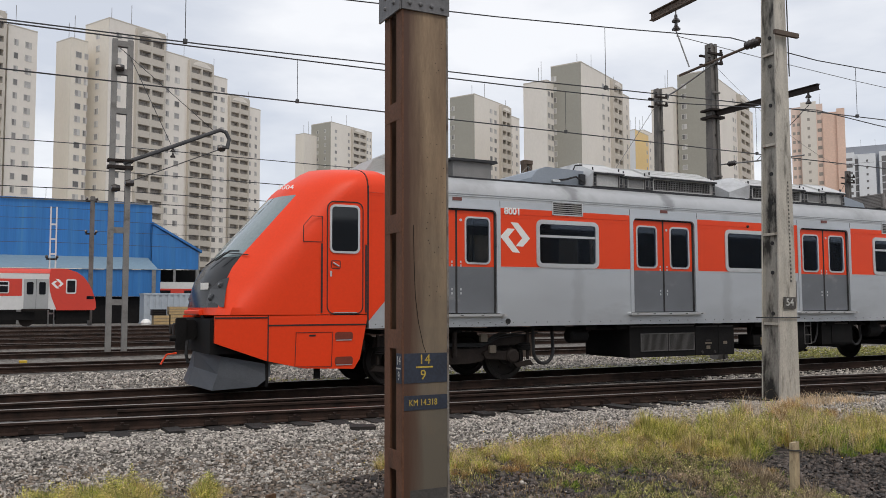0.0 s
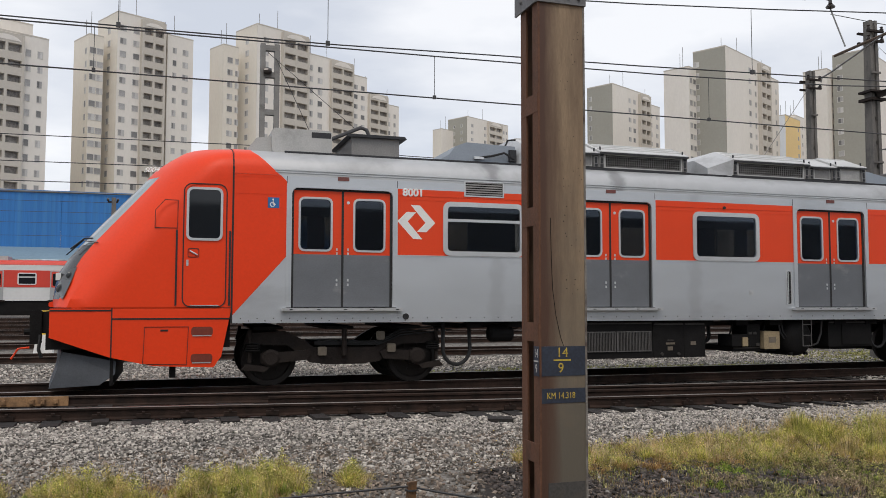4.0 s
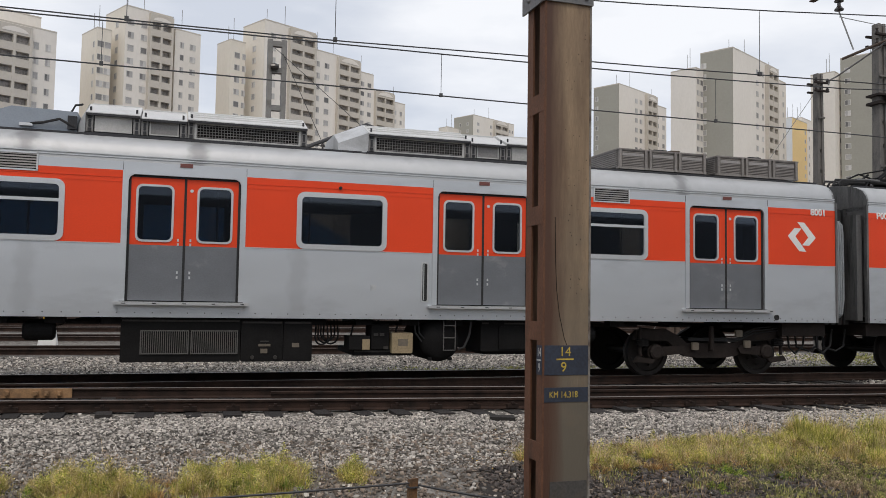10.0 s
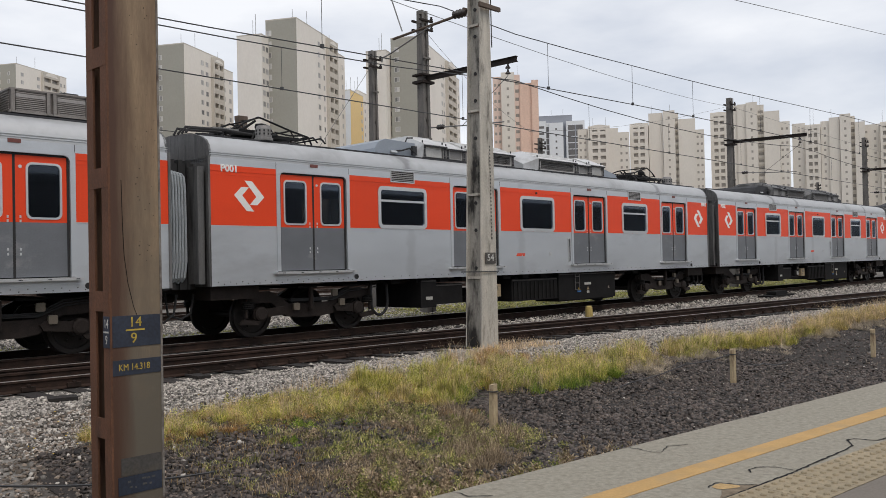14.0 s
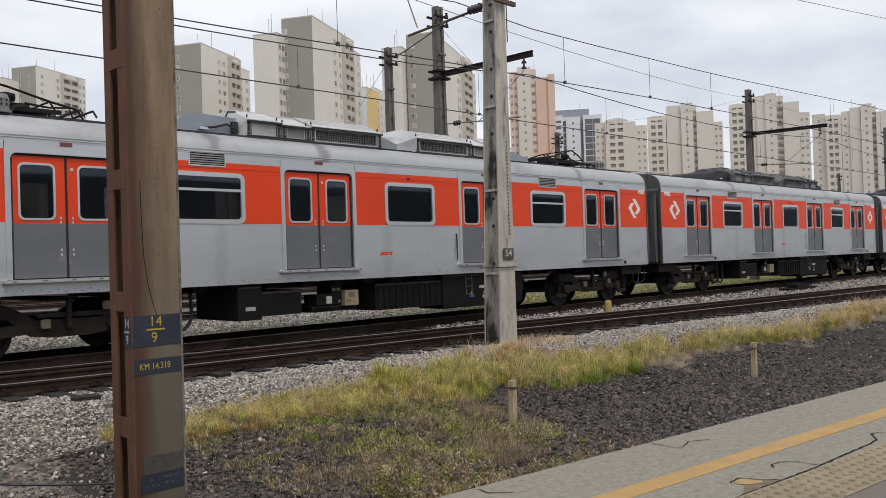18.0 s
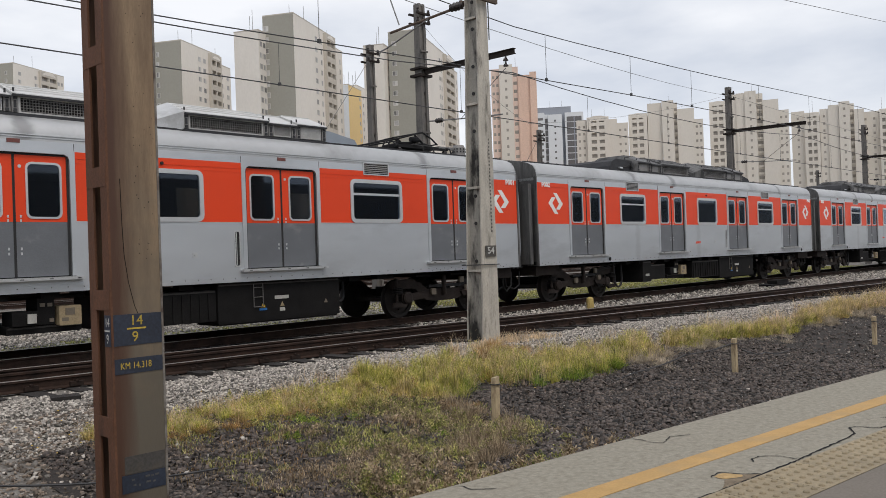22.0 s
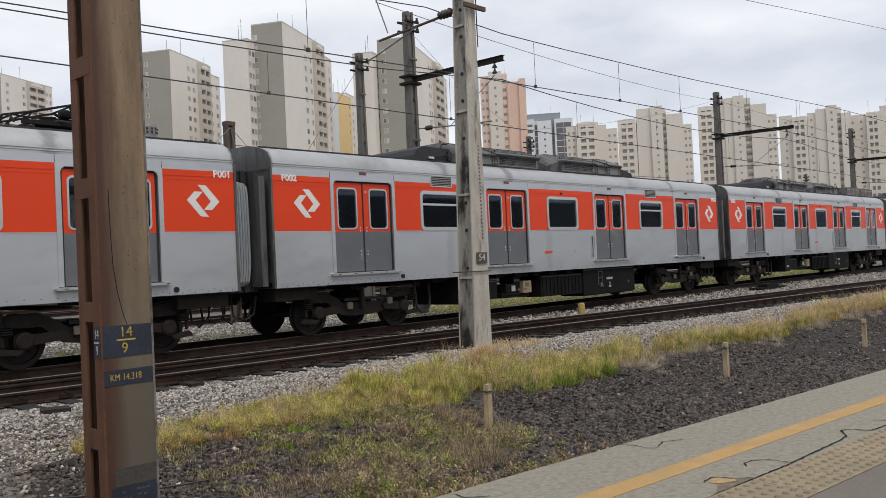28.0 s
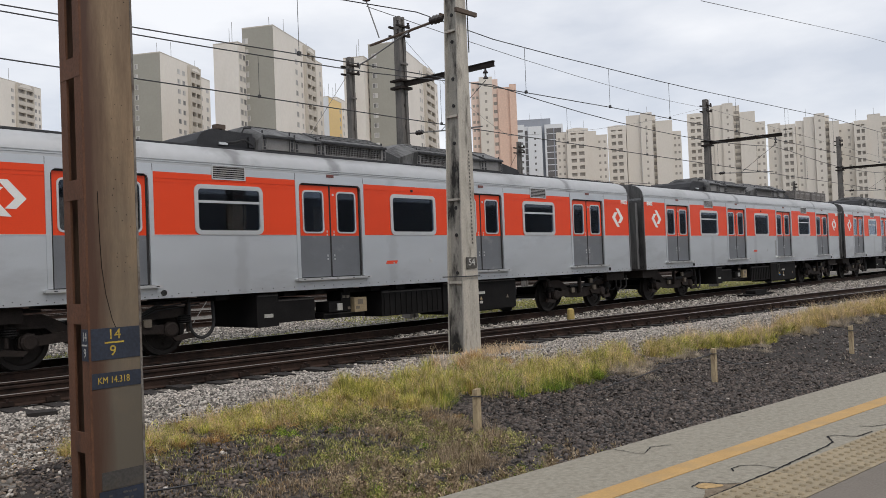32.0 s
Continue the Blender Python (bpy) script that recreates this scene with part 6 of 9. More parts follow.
def far_pole(x, y, top, arm=True, label="weathered concrete catenary pole beyond the train", w=0.42, reach=3.7):
    p = thing("catenary_pole", label, "pole", (x, y, -0.2), "catenary poles beyond the train")
    Z = lambda z: z + 0.2
    # two chords and a web between them, pierced by a row of holes
    H = Z(top)
    wide = lambda z: w * (1 - 0.34 * z / H)
    deep = lambda z: w * (0.85 - 0.25 * z / H)
    shaft = Form()
    faces = [(0, 3, 2, 1), (4, 5, 6, 7), (0, 1, 5, 4), (1, 2, 6, 5), (2, 3, 7, 6), (3, 0, 4, 7)]

    def length(z0, z1, u0, u1, d):
        shaft.solid([(u * wide(z), y * deep(z) * d, z) for z in (z0, z1) for u, y in ((u0, -0.5), (u1, -0.5), (u1, 0.5), (u0, 0.5))], faces)

    length(0, H, -0.5, -0.17, 1.0)
    length(0, H, 0.17, 0.5, 1.0)
    last = 0.0
    for z in [Z(2.6) + 0.72 * k for k in range(int((top - 4.2) / 0.72))] + [H]:
        length(last, z - 0.06 if z < H else H, -0.17, 0.17, 0.62)
        last = z + 0.06
    shaft.to("shaft", POLE_DARK, p)
    for z in (top - 0.35, top - 0.65):
        Form().box(-0.30, 0.30, -0.22, -0.14, Z(z) - 0.03, Z(z) + 0.03).box(-0.30, 0.30, 0.14, 0.22, Z(z) - 0.03, Z(z) + 0.03).to("cross_clamp", GRIME, p)
        for s in (-1, 1):
            Form().lathe([(0.0, 0), (0.05, 0.0), (0.06, 0.05), (0.03, 0.08), (0.05, 0.12), (0.0, 0.14)], (s * 0.25, -0.18, Z(z) + 0.03), "z", 8).to("pin_insulator", INSULATOR, p)
    for z in (2.3, 4.4, 5.6, top - 1.6):
        Form().box(-w * 0.42, w * 0.42, -w * 0.44, -w * 0.36, Z(z) - 0.03, Z(z) + 0.03).to("rib", POLE_DARK, p)
    if arm:
        a = beam_i(Form(), (0, -0.15, Z(7.62)), (-0.1, -reach - 0.35, Z(7.55)), 0.17, 0.12).to("bracket_arm", GRIME, p, "steel bracket arm over the track")
        Form().box(-0.28, 0.28, -0.25, 0.25, Z(7.45), Z(7.53)).box(-0.28, 0.28, -0.25, 0.25, Z(7.7), Z(7.76)).to("arm_clamp", GRIME, p)
        insulator(Form(), (-0.1, -reach, Z(7.46)), 2, 0.085, 0.17).to("disc_insulator", INSULATOR, a, "dark suspended disc insulators")
        s = Form().tube([(0, -0.3, Z(5.95)), (-0.05, -1.9, Z(5.82)), (-0.1, -reach + 0.2, Z(5.72))], 0.022, 6).to("steady_arm", GALV, p)
        Form().lathe([(0.0, -0.17), (0.04, -0.17), (0.085, -0.10), (0.05, -0.05), (0.09, 0.0), (0.05, 0.05), (0.085, 0.10), (0.04, 0.17), (0.0, 0.17)], (0, -0.75, Z(5.92)), "y", 12).to("strut_insulator", INSULATOR, s)
        Form().rod((-0.1, -reach, Z(7.1)), (-0.1, -1.8, Z(5.82)), 0.010, 6).to("stay_wire", WIRE, s)
    return p


near_pole()
far_pole(19.9, 19.55, 9.9)
far_pole(43.4, 19.55, 10.0)
far_pole(66.0, 19.55, 10.0)
far_pole(21.65, 24.0, 9.7, False, "slim dark concrete pole with guy wires", 0.36)
far_pole(40.4, 30.0, 8.8, False, "slim dark concrete pole far back", 0.34)
far_pole(86.4, 30.0, 8.7, False, "slim dark concrete pole far back", 0.34)


def lattice_post():
    p = thing("lattice_post", "grey two-legged steel catenary post with arm", "pole", (3.36, 31.0, -0.2))
    for s in (-1, 1):
        Form().box(s * 0.26 - 0.09, s * 0.26 + 0.09, -0.12, 0.12, 0, 11.15).to("leg", GALV_PALE, p)
    for z in (1.9, 4.4, 8.6, 10.0, 11.0):
        Form().box(-0.18, 0.18, -0.10, 0.10, z - 0.10, z + 0.10).to("batten_plate", GALV_PALE, p)
    Form().box(-0.42, 0.42, -0.2, 0.2, 6.55, 6.66).box(-0.42, 0.42, -0.2, 0.2, 6.80, 6.88).to("clamp", GRIME, p)
    a = Form().tube([(0.1, -0.1, 6.75), (1.8, -0.15, 7.5), (3.4, -0.2, 8.22), (3.62, -0.2, 8.15), (3.74, -0.2, 7.9), (3.66, -0.2, 7.55)], 0.075, 8).to("pipe_arm", ARM_STEEL, p, "bent pipe arm")
    for x, y, z in ((3.45, -0.2, 7.55), (0.3, -0.2, 6.05), (-0.15, -0.2, 5.85), (-0.1, -0.2, 10.1)):
        Form().lathe([(0.0, -0.16), (0.10, -0.14), (0.14, 0.0), (0.10, 0.14), (0.0, 0.16)], (x, y, z), "x", 10).to("insulator", INSULATOR, a)
    insulator(Form(), (1.75, -0.15, 7.45), 2, 0.10, 0.2).to("disc_insulator", INSULATOR, a)
    Form().rod((3.4, -0.2, 7.5), (0.3, -0.2, 6.1), 0.02, 6).rod((-0.1, -0.2, 10.8), (3.2, -0.2, 8.15), 0.012, 5).rod((0.2, -0.2, 10.6), (1.7, -0.15, 7.5), 0.012, 5).to("stay_wire", WIRE, a)


ARM_STEEL = material("dark_arm_steel", (0.075, 0.075, 0.078), 0.6, 0.4, 0.2, 4, 40)
GALV_PALE = material("grey_post_steel", (0.215, 0.21, 0.20), 0.65, 0.3, 0.2, 3, 40, 0.0, (1, 1, 1), (0.10, 0.09, 0.08))
lattice_post()


# ---- overhead wires ----
def wire(name, pts, r=0.012, mat=WIRE, label="", sag=0.0):
    full = []
    for (a, b) in zip(pts, pts[1:]):
        for k in range(8):
            t = k / 8
            p = Vector(a).lerp(Vector(b), t)
            p.z -= sag * 4 * t * (1 - t)
            full.append(p)
    full.append(Vector(pts[-1]))
    return tagged(Form().tube(full, r, 5).to(name, mat), label, "overhead wire")


def z_catenary(x):
    if x < 19.9:
        return float(np.interp(x, [-40, -12, -3.2, 1.6, 3.9, 6.9, 8.3, 11.2, 15.7, 19.9], [6.9, 6.35, 6.29, 6.34, 6.35, 6.40, 6.41, 6.47, 6.62, 6.97]))
    k = ((x - 19.9) % 23.5) / 23.5
    return 6.97 - 0.45 * 4 * k * (1 - k)


def stub_post():
    """A short twin-legged steel post that anchors guy wires beyond the train."""
    p = thing("anchor_post", "short rusty twin-legged steel anchor post", "post", (15.7, 24.0, -0.2))
    for k in (-1, 1):
        Form().box(k * 0.11 - 0.06, k * 0.11 + 0.06, -0.10, 0.10, 0, 6.66).to("leg", RUSTY_STEEL, p)
    Form().box(-0.18, 0.18, -0.12, 0.12, 6.56, 6.70).to("cap_plate", RUSTY_STEEL, p)
    for z in (1.2, 3.4):
        Form().box(-0.05, 0.05, -0.08, 0.08, z, z + 0.2).to("batten_plate", RUSTY_STEEL, p)
    for x in (-2.6, 0.9, 3.4):
        Form().rod((0.0, -0.1, 6.5), (x, -0.1, 6.5 - 0.95 * abs(x) if abs(x) > 1 else 2.4), 0.011, 6).to("guy_wire", GALV, p)


stub_post()


def catenary():
    c = thing("overhead_line", "black overhead line with droppers above the train", "overhead wire")
    Form().tube([(x, TRAIN_Y, 5.52) for x in (-90, -30, 0, 30, 60, 100, 200)], 0.014, 5).to("contact_wire", WIRE, c)
    Form().tube([(-40 + 2.5 * k, TRAIN_Y, z_catenary(-40 + 2.5 * k)) for k in range(60)], 0.014, 5).to("messenger_wire", WIRE, c)
    for x in (-16, -9.5, -1.35, 4.96, 11.4, 17.6, 24.0, 29.5, 36.0, 40.5, 47.5, 53.5, 60.5, 70, 80):
        Form().rod((x, TRAIN_Y, 5.52), (x, TRAIN_Y, z_catenary(x)), 0.006, 5).to("dropper", WIRE, c)
        Form().box(x - 0.03, x + 0.03, TRAIN_Y - 0.025, TRAIN_Y + 0.025, 5.50, 5.57).to("dropper_clip", WIRE, c)
    n = thing("overhead_line", "black overhead line with droppers above the near track", "overhead wire")

    def ny(x):
        return 13.0 if x < 2 else max(11.75, 13.0 - 0.13 * (x - 2))

    def nz(x):
        return float(np.interp(x, [-40, -8, 0, 8.3, 9.6, 12.1, 14, 16, 20, 24, 39, 60, 120], [6.9, 6.52, 6.45, 6.55, 6.58, 6.78, 6.64, 6.62, 6.71, 6.79, 7.35, 7.6, 7.6]))

    def cz(x):
        return float(np.interp(x, [-3, 2.3, 5.5, 6.5, 10.7, 12, 16, 20, 23.5, 28.4, 33, 60], [5.5, 5.53, 5.5, 5.47, 5.45, 5.46, 5.55, 5.65, 5.71, 5.78, 5.82, 5.9]))

    xs = [-40 + 2.5 * k for k in range(60)]
    Form().tube([(x, ny(x), cz(x)) for x in xs], 0.011, 5).to("contact_wire", WIRE, n)
    Form().tube([(x, ny(x), nz(x)) for x in xs], 0.011, 5).to("messenger_wire", WIRE, n)
    for x in (-12, -5.6, -0.79, 2.31, 9.6, 16.2, 20.05, 23.55, 28.5, 33.2, 39, 46, 54):
        Form().rod((x, ny(x), cz(x)), (x, ny(x), nz(x)), 0.006, 5).to("dropper", WIRE, n)
        z = cz(x)
        Form().box(x - 0.03, x + 0.03, ny(x) - 0.025, ny(x) + 0.025, z - 0.02, z + 0.05).to("dropper_clip", WIRE, n)
    # feeders and yard wires
    wire("feeder_wire", [(12.0, 12.72, 7.0), (43.4, 19.4, 9.5), (120, 19.4, 9.4)], 0.008, GALV, "grey feeder wire slung between poles", 0.25)
    wire("guy_wire", [(21.65, 24.0, 9.2), (14.5, 24.0, 0.0)], 0.011, GALV, "taut guy wire of the slim pole")
    wire("guy_wire", [(19.9, 19.5, 9.3), (26.0, 19.8, 6.5), (43.4, 19.5, 9.6)], 0.006, GALV, "thin grey wire between the poles", 0.3)
    wire("guy_wire", [(40.4, 30.0, 8.4), (33.5, 30.0, 0.0)], 0.014, WIRE, "taut guy wire of a far pole")
    Form().tube([(20.0, 9.0, 7.9), (34.8, 9.0, 9.6), (60, 9.0, 12.0)], 0.008, 5).to("signal_wire", GALV, n)
    for y, z in ((31, 7.15), (31, 6.25), (31, 5.2), (31, 5.58), (66, 7.97), (66, 8.75), (66, 7.18), (66, 6.24)):
        wire("yard_wire", [(-70, y, z + 0.1), (3.4, y, z), (60, y, z + 0.1)], 0.016, WIRE, "overhead wire of the yard tracks", 0.25)


catenary()


# ---- verge: stakes and wire ----
def stake(x, y, top, lean=0.0, base=-0.62, rusty=False):
    p = thing("wooden_stake", "short rust-brown stake in the gravel" if rusty else "weathered pale ochre wooden stake in the gravel", "stake", (x, y, base), "stakes along the verge")
    h = top - base
    fm = Form()
    v = []
    for k, w in ((0.0, 0.038), (0.35, 0.037), (0.7, 0.037), (1.0, 0.036)):
        v += [(lean * k + sx * w, sy * w, h * k + 0.005 * (sx - sy) * (k > 0.9)) for sx, sy in ((-1, -1), (1, -1), (1, 1), (-1, 1))]
    f = [(0, 3, 2, 1), (12, 13, 14, 15)] + [(4 * j + i, 4 * j + (i + 1) % 4, 4 * j + 4 + (i + 1) % 4, 4 * j + 4 + i) for j in range(3) for i in range(4)]
    fm.solid(v, f).to("post", RUST_STAKE if rusty else STAKE_WOOD, p)
    Form().lathe([(0.052, 0.0), (0.060, 0.0), (0.060, 0.012), (0.052, 0.012)], (lean * 0.85, 0, h * 0.85), "z", 8).to("wire_tie", WIRE, p)
    return p


STAKES = [(7.73, 6.54, -0.015, 0.01), (13.05, 5.94, -0.03, 0.0), (17.5, 5.13, 0.0, 0.0), (2.05, 7.22, -0.12, 0.03, -0.62, True), (22.6, 4.3, 0.0, 0.0), (28.5, 3.6, 0.0, 0.0)]
for s in STAKES:
    stake(*s)
wire("fence_wire", [(13.05, 5.94, -0.10), (12.2, 6.35, -0.22), (11.3, 6.75, -0.42), (10.4, 6.9, -0.48)], 0.010, WIRE, "slack wire tied to the stakes", 0.03)
wire("fence_wire", [(13.05, 5.94, -0.10), (13.7, 5.95, -0.32), (14.4, 6.0, -0.40), (15.2, 5.9, -0.45)], 0.010, WIRE, "slack wire tied to the stakes", 0.04)
wire("fence_wire", [(-6, 8.1, -0.35), (2.05, 7.22, -0.16), (4.2, 7.0, -0.45)], 0.010, WIRE, "slack wire tied to the stakes", 0.06)
MARKER_OCHRE = material("ochre_marker_paint", (0.40, 0.30, 0.10), 0.8, 0.0, 0.25, 6, 40, dirt=(0.22, 0.18, 0.12), dirt_at=(0.5, 0.7))
tagged(Form().lathe([(0.0, 0.0), (0.10, 0.0), (0.11, 0.05), (0.10, 0.30), (0.05, 0.34), (0.0, 0.34)], (20.4, 13.55, -0.2), "z", 12).to("track_marker", MARKER_OCHRE), "short ochre marker post between the tracks", "marker post")



# ---- platform details ----
def platform_details():
    fm = Form().box(-0.244, 0.244, -0.222, 0.222, -0.03, 0.0)
    for i in range(5):
        for j in range(5):
            fm.lathe([(0.022, 0.0), (0.019, 0.008), (0.011, 0.0135), (0.0, 0.0145)], (-0.196 + 0.098 * i, -0.174 + 0.087 * j, 0.0), "z", 8)
    me = bpy.data.meshes.new("tactile_tile")
    me.from_pydata(fm.v, [], fm.f)
    me.materials.append(TACTILE)
    for k in range(-16, 64):
        ob = new("tactile_tile", me)
        ob.parent = platform
        ob.location = (5.80 + 0.495 * (k - 9), -1.546, 0.006)
    Form().box(-7.1, 33.6, -1.772, -1.318, 0.0, 0.0025).to("tile_bed", GRIME, platform, "dark joints of the tactile strip")
    Form().box(-40, 140, -14.0, -1.772, 0.0, 0.003).to("walkway", WALKWAY, platform, "darker worn asphalt walkway")
    rnd = random.Random(5)

    def crack(stops, width, label="dark ragged crack"):
        """A ragged crack along the stops (metres along and across the platform)."""
        pts = []
        for (a, b), (c, d) in zip(stops, stops[1:]):
            n = max(2, int(math.hypot(c - a, d - b) / 0.035))
            pts += [(a + (c - a) * k / n + rnd.uniform(-0.007, 0.007), b + (d - b) * k / n + rnd.uniform(-0.007, 0.007)) for k in range(n)]
        pts.append(stops[-1])
        fm = Form()
        w0 = 0.3 * width
        for (a, b), (c, d) in zip(pts, pts[1:]):
            w1 = width * rnd.uniform(0.35, 1.0)
            h = math.hypot(c - a, d - b) or 1.0
            nx, ny = (b - d) / h, (c - a) / h
            fm.solid([(a - nx * w0, b - ny * w0, 0.0045), (c - nx * w1, d - ny * w1, 0.0045), (c + nx * w1, d + ny * w1, 0.0045), (a + nx * w0, b + ny * w0, 0.0045)], [(0, 1, 2, 3)])
            w0 = w1
        fm.to("crack", GRIME_DARK, platform, label)

    crack([(4.3, -1.33), (4.7, -1.315), (5.09, -1.32), (5.65, -1.315), (6.13, -1.30), (6.67, -1.265), (7.0, -1.25), (7.2, -1.22), (7.37, -1.10), (7.45, -1.12), (7.51, -1.28), (7.78, -1.29)], 0.011)
    crack([(6.15, -1.295), (6.14, -1.138), (6.044, -1.055), (5.938, -1.058), (5.872, -1.106)], 0.007)
    crack([(5.63, -1.30), (5.53, -1.205), (5.48, -1.09), (5.365, -1.094), (5.33, -1.12)], 0.009)
    crack([(7.94, -1.105), (7.975, -1.208), (8.2, -1.28), (8.9, -1.25), (9.6, -1.29), (10.4, -1.22), (11.6, -1.28), (13.0, -1.24), (15.0, -1.29), (18.0, -1.25)], 0.010)
    crack([(5.85, 0.0), (5.92, -0.02), (5.93, -0.10), (5.913, -0.238), (5.963, -0.304), (6.18, -0.204), (6.331, -0.291)], 0.006)
    crack([(7.658, -0.02), (7.72, -0.10), (7.833, -0.165)], 0.004)
    crack([(4.05, -0.03), (4.084, -0.06), (4.065, -0.17), (4.2, -0.26)], 0.007)
    crack([(3.3, -1.30), (3.7, -1.31), (4.3, -1.33)], 0.006)
    chip = [(5.36, -1.12), (5.42, -1.105), (5.475, -1.11), (5.50, -1.17), (5.52, -1.225), (5.49, -1.25), (5.43, -1.235), (5.39, -1.215), (5.36, -1.20), (5.345, -1.16)]
    link("broken_patch", [(a, b, 0.0035) for a, b in chip], [tuple(range(len(chip)))], CHIP, platform, "broken ochre patch in the concrete")
    hollow = [(5.53, -1.215), (5.625, -1.30), (5.40, -1.305), (5.15, -1.305), (5.25, -1.26), (5.33, -1.21), (5.43, -1.24), (5.49, -1.255)]
    link("broken_patch", [(a, b, 0.003) for a, b in hollow], [tuple(range(len(hollow)))], CHIP_DARK, platform, "dark hollow where the concrete has broken away")


WALKWAY = material("walkway_asphalt", (0.155, 0.136, 0.114), 0.9, 0.0, 0.2, 2, 60, 0.002)
CHIP_DARK = material("broken_concrete", (0.16, 0.125, 0.085), 0.95, 0.0, 0.4, 14, 80)
CHIP = material("ochre_chip", (0.40, 0.27, 0.12), 0.9, 0.0, 0.3, 12, 80)
platform_details()


# ---- apartment towers behind the yard ----
PLASTER = material("beige_plaster", (0.74, 0.70, 0.64), 0.9, 0.0, 0.05, 0.12, 2.0, 0.0, (1, 1, 0.5), (0.66, 0.615, 0.55), (0.5, 0.8))
PLASTER_SIDE = material("warm_plaster", (0.72, 0.67, 0.585), 0.9, 0.0, 0.05, 0.12, 2.0, 0.0, (1, 1, 0.5))
BAY = material("taupe_bay", (0.53, 0.49, 0.43), 0.9, 0.0, 0.06, 0.12, 2.0)
GREYGREEN = material("grey_green_plaster", (0.345, 0.335, 0.29), 0.9, 0.0, 0.06, 0.12, 2.0)
YELLOWWALL = material("yellow_plaster", (0.78, 0.58, 0.28), 0.9, 0.0, 0.06, 0.12, 2.0)
PINKWALL = material("pink_plaster", (0.74, 0.58, 0.50), 0.9, 0.0, 0.08, 0.12, 2.0)
PINKDARK = material("terracotta_plaster", (0.70, 0.50, 0.40), 0.9, 0.0, 0.10, 0.12, 2.0)
BLUEGREY = material("blue_grey_wall", (0.28, 0.30, 0.34), 0.8, 0.0, 0.06, 0.12, 2.0)
PALEBLUE = material("pale_blue_wall", (0.68, 0.70, 0.72), 0.85, 0.0, 0.05, 0.12, 2.0)
CREAM = material("cream_plaster", (0.67, 0.63, 0.565), 0.9, 0.0, 0.05, 0.1, 2.0, 0.0, (1, 1, 0.5), (0.67, 0.61, 0.53), (0.5, 0.8))
FARGLASS = material("far_window_glass", (0.27, 0.262, 0.255), 0.3, 0.0, 0.2, 0.5, 4, each=0.6)
FARPALE = material("far_window_pale", (0.31, 0.285, 0.25), 0.5, 0.0, 0.3, 0.08, 4)
RIM = material("window_rim_paint", (0.60, 0.58, 0.54), 0.7, 0.0, 0.05, 1, 8)
SHUTTER = material("grey_shutter", (0.46, 0.45, 0.435), 0.7, 0.0, 0.1, 1, 8, each=0.3)

KINDS = {}


def window_mesh(w, h, shut):
    key = (w, h, shut)
    if key not in KINDS:
        fm = Form().ring([(-w / 2 - 0.09, -h / 2 - 0.09), (w / 2 + 0.09, -h / 2 - 0.09), (w / 2 + 0.09, h / 2 + 0.09), (-w / 2 - 0.09, h / 2 + 0.09)], [(-w / 2, -h / 2), (w / 2, -h / 2), (w / 2, h / 2), (-w / 2, h / 2)], -0.06, 0.02)
        k = len(fm.f)
        fm.box(-w / 2, (0.0 if shut else w / 2), -0.012, 0.02, -h / 2, h / 2)
        if shut:
            fm.box(0.0, w / 2, -0.03, 0.02, -h / 2, h / 2)
        me = bpy.data.meshes.new("window")
        me.from_pydata(fm.v, [], fm.f)
        for m in (RIM, FARGLASS, SHUTTER):
            me.materials.append(m)
        for i, poly in enumerate(me.polygons):
            poly.material_index = 0 if i < k else (1 if i < k + 6 else 2)
        KINDS[key] = me
    return KINDS[key]


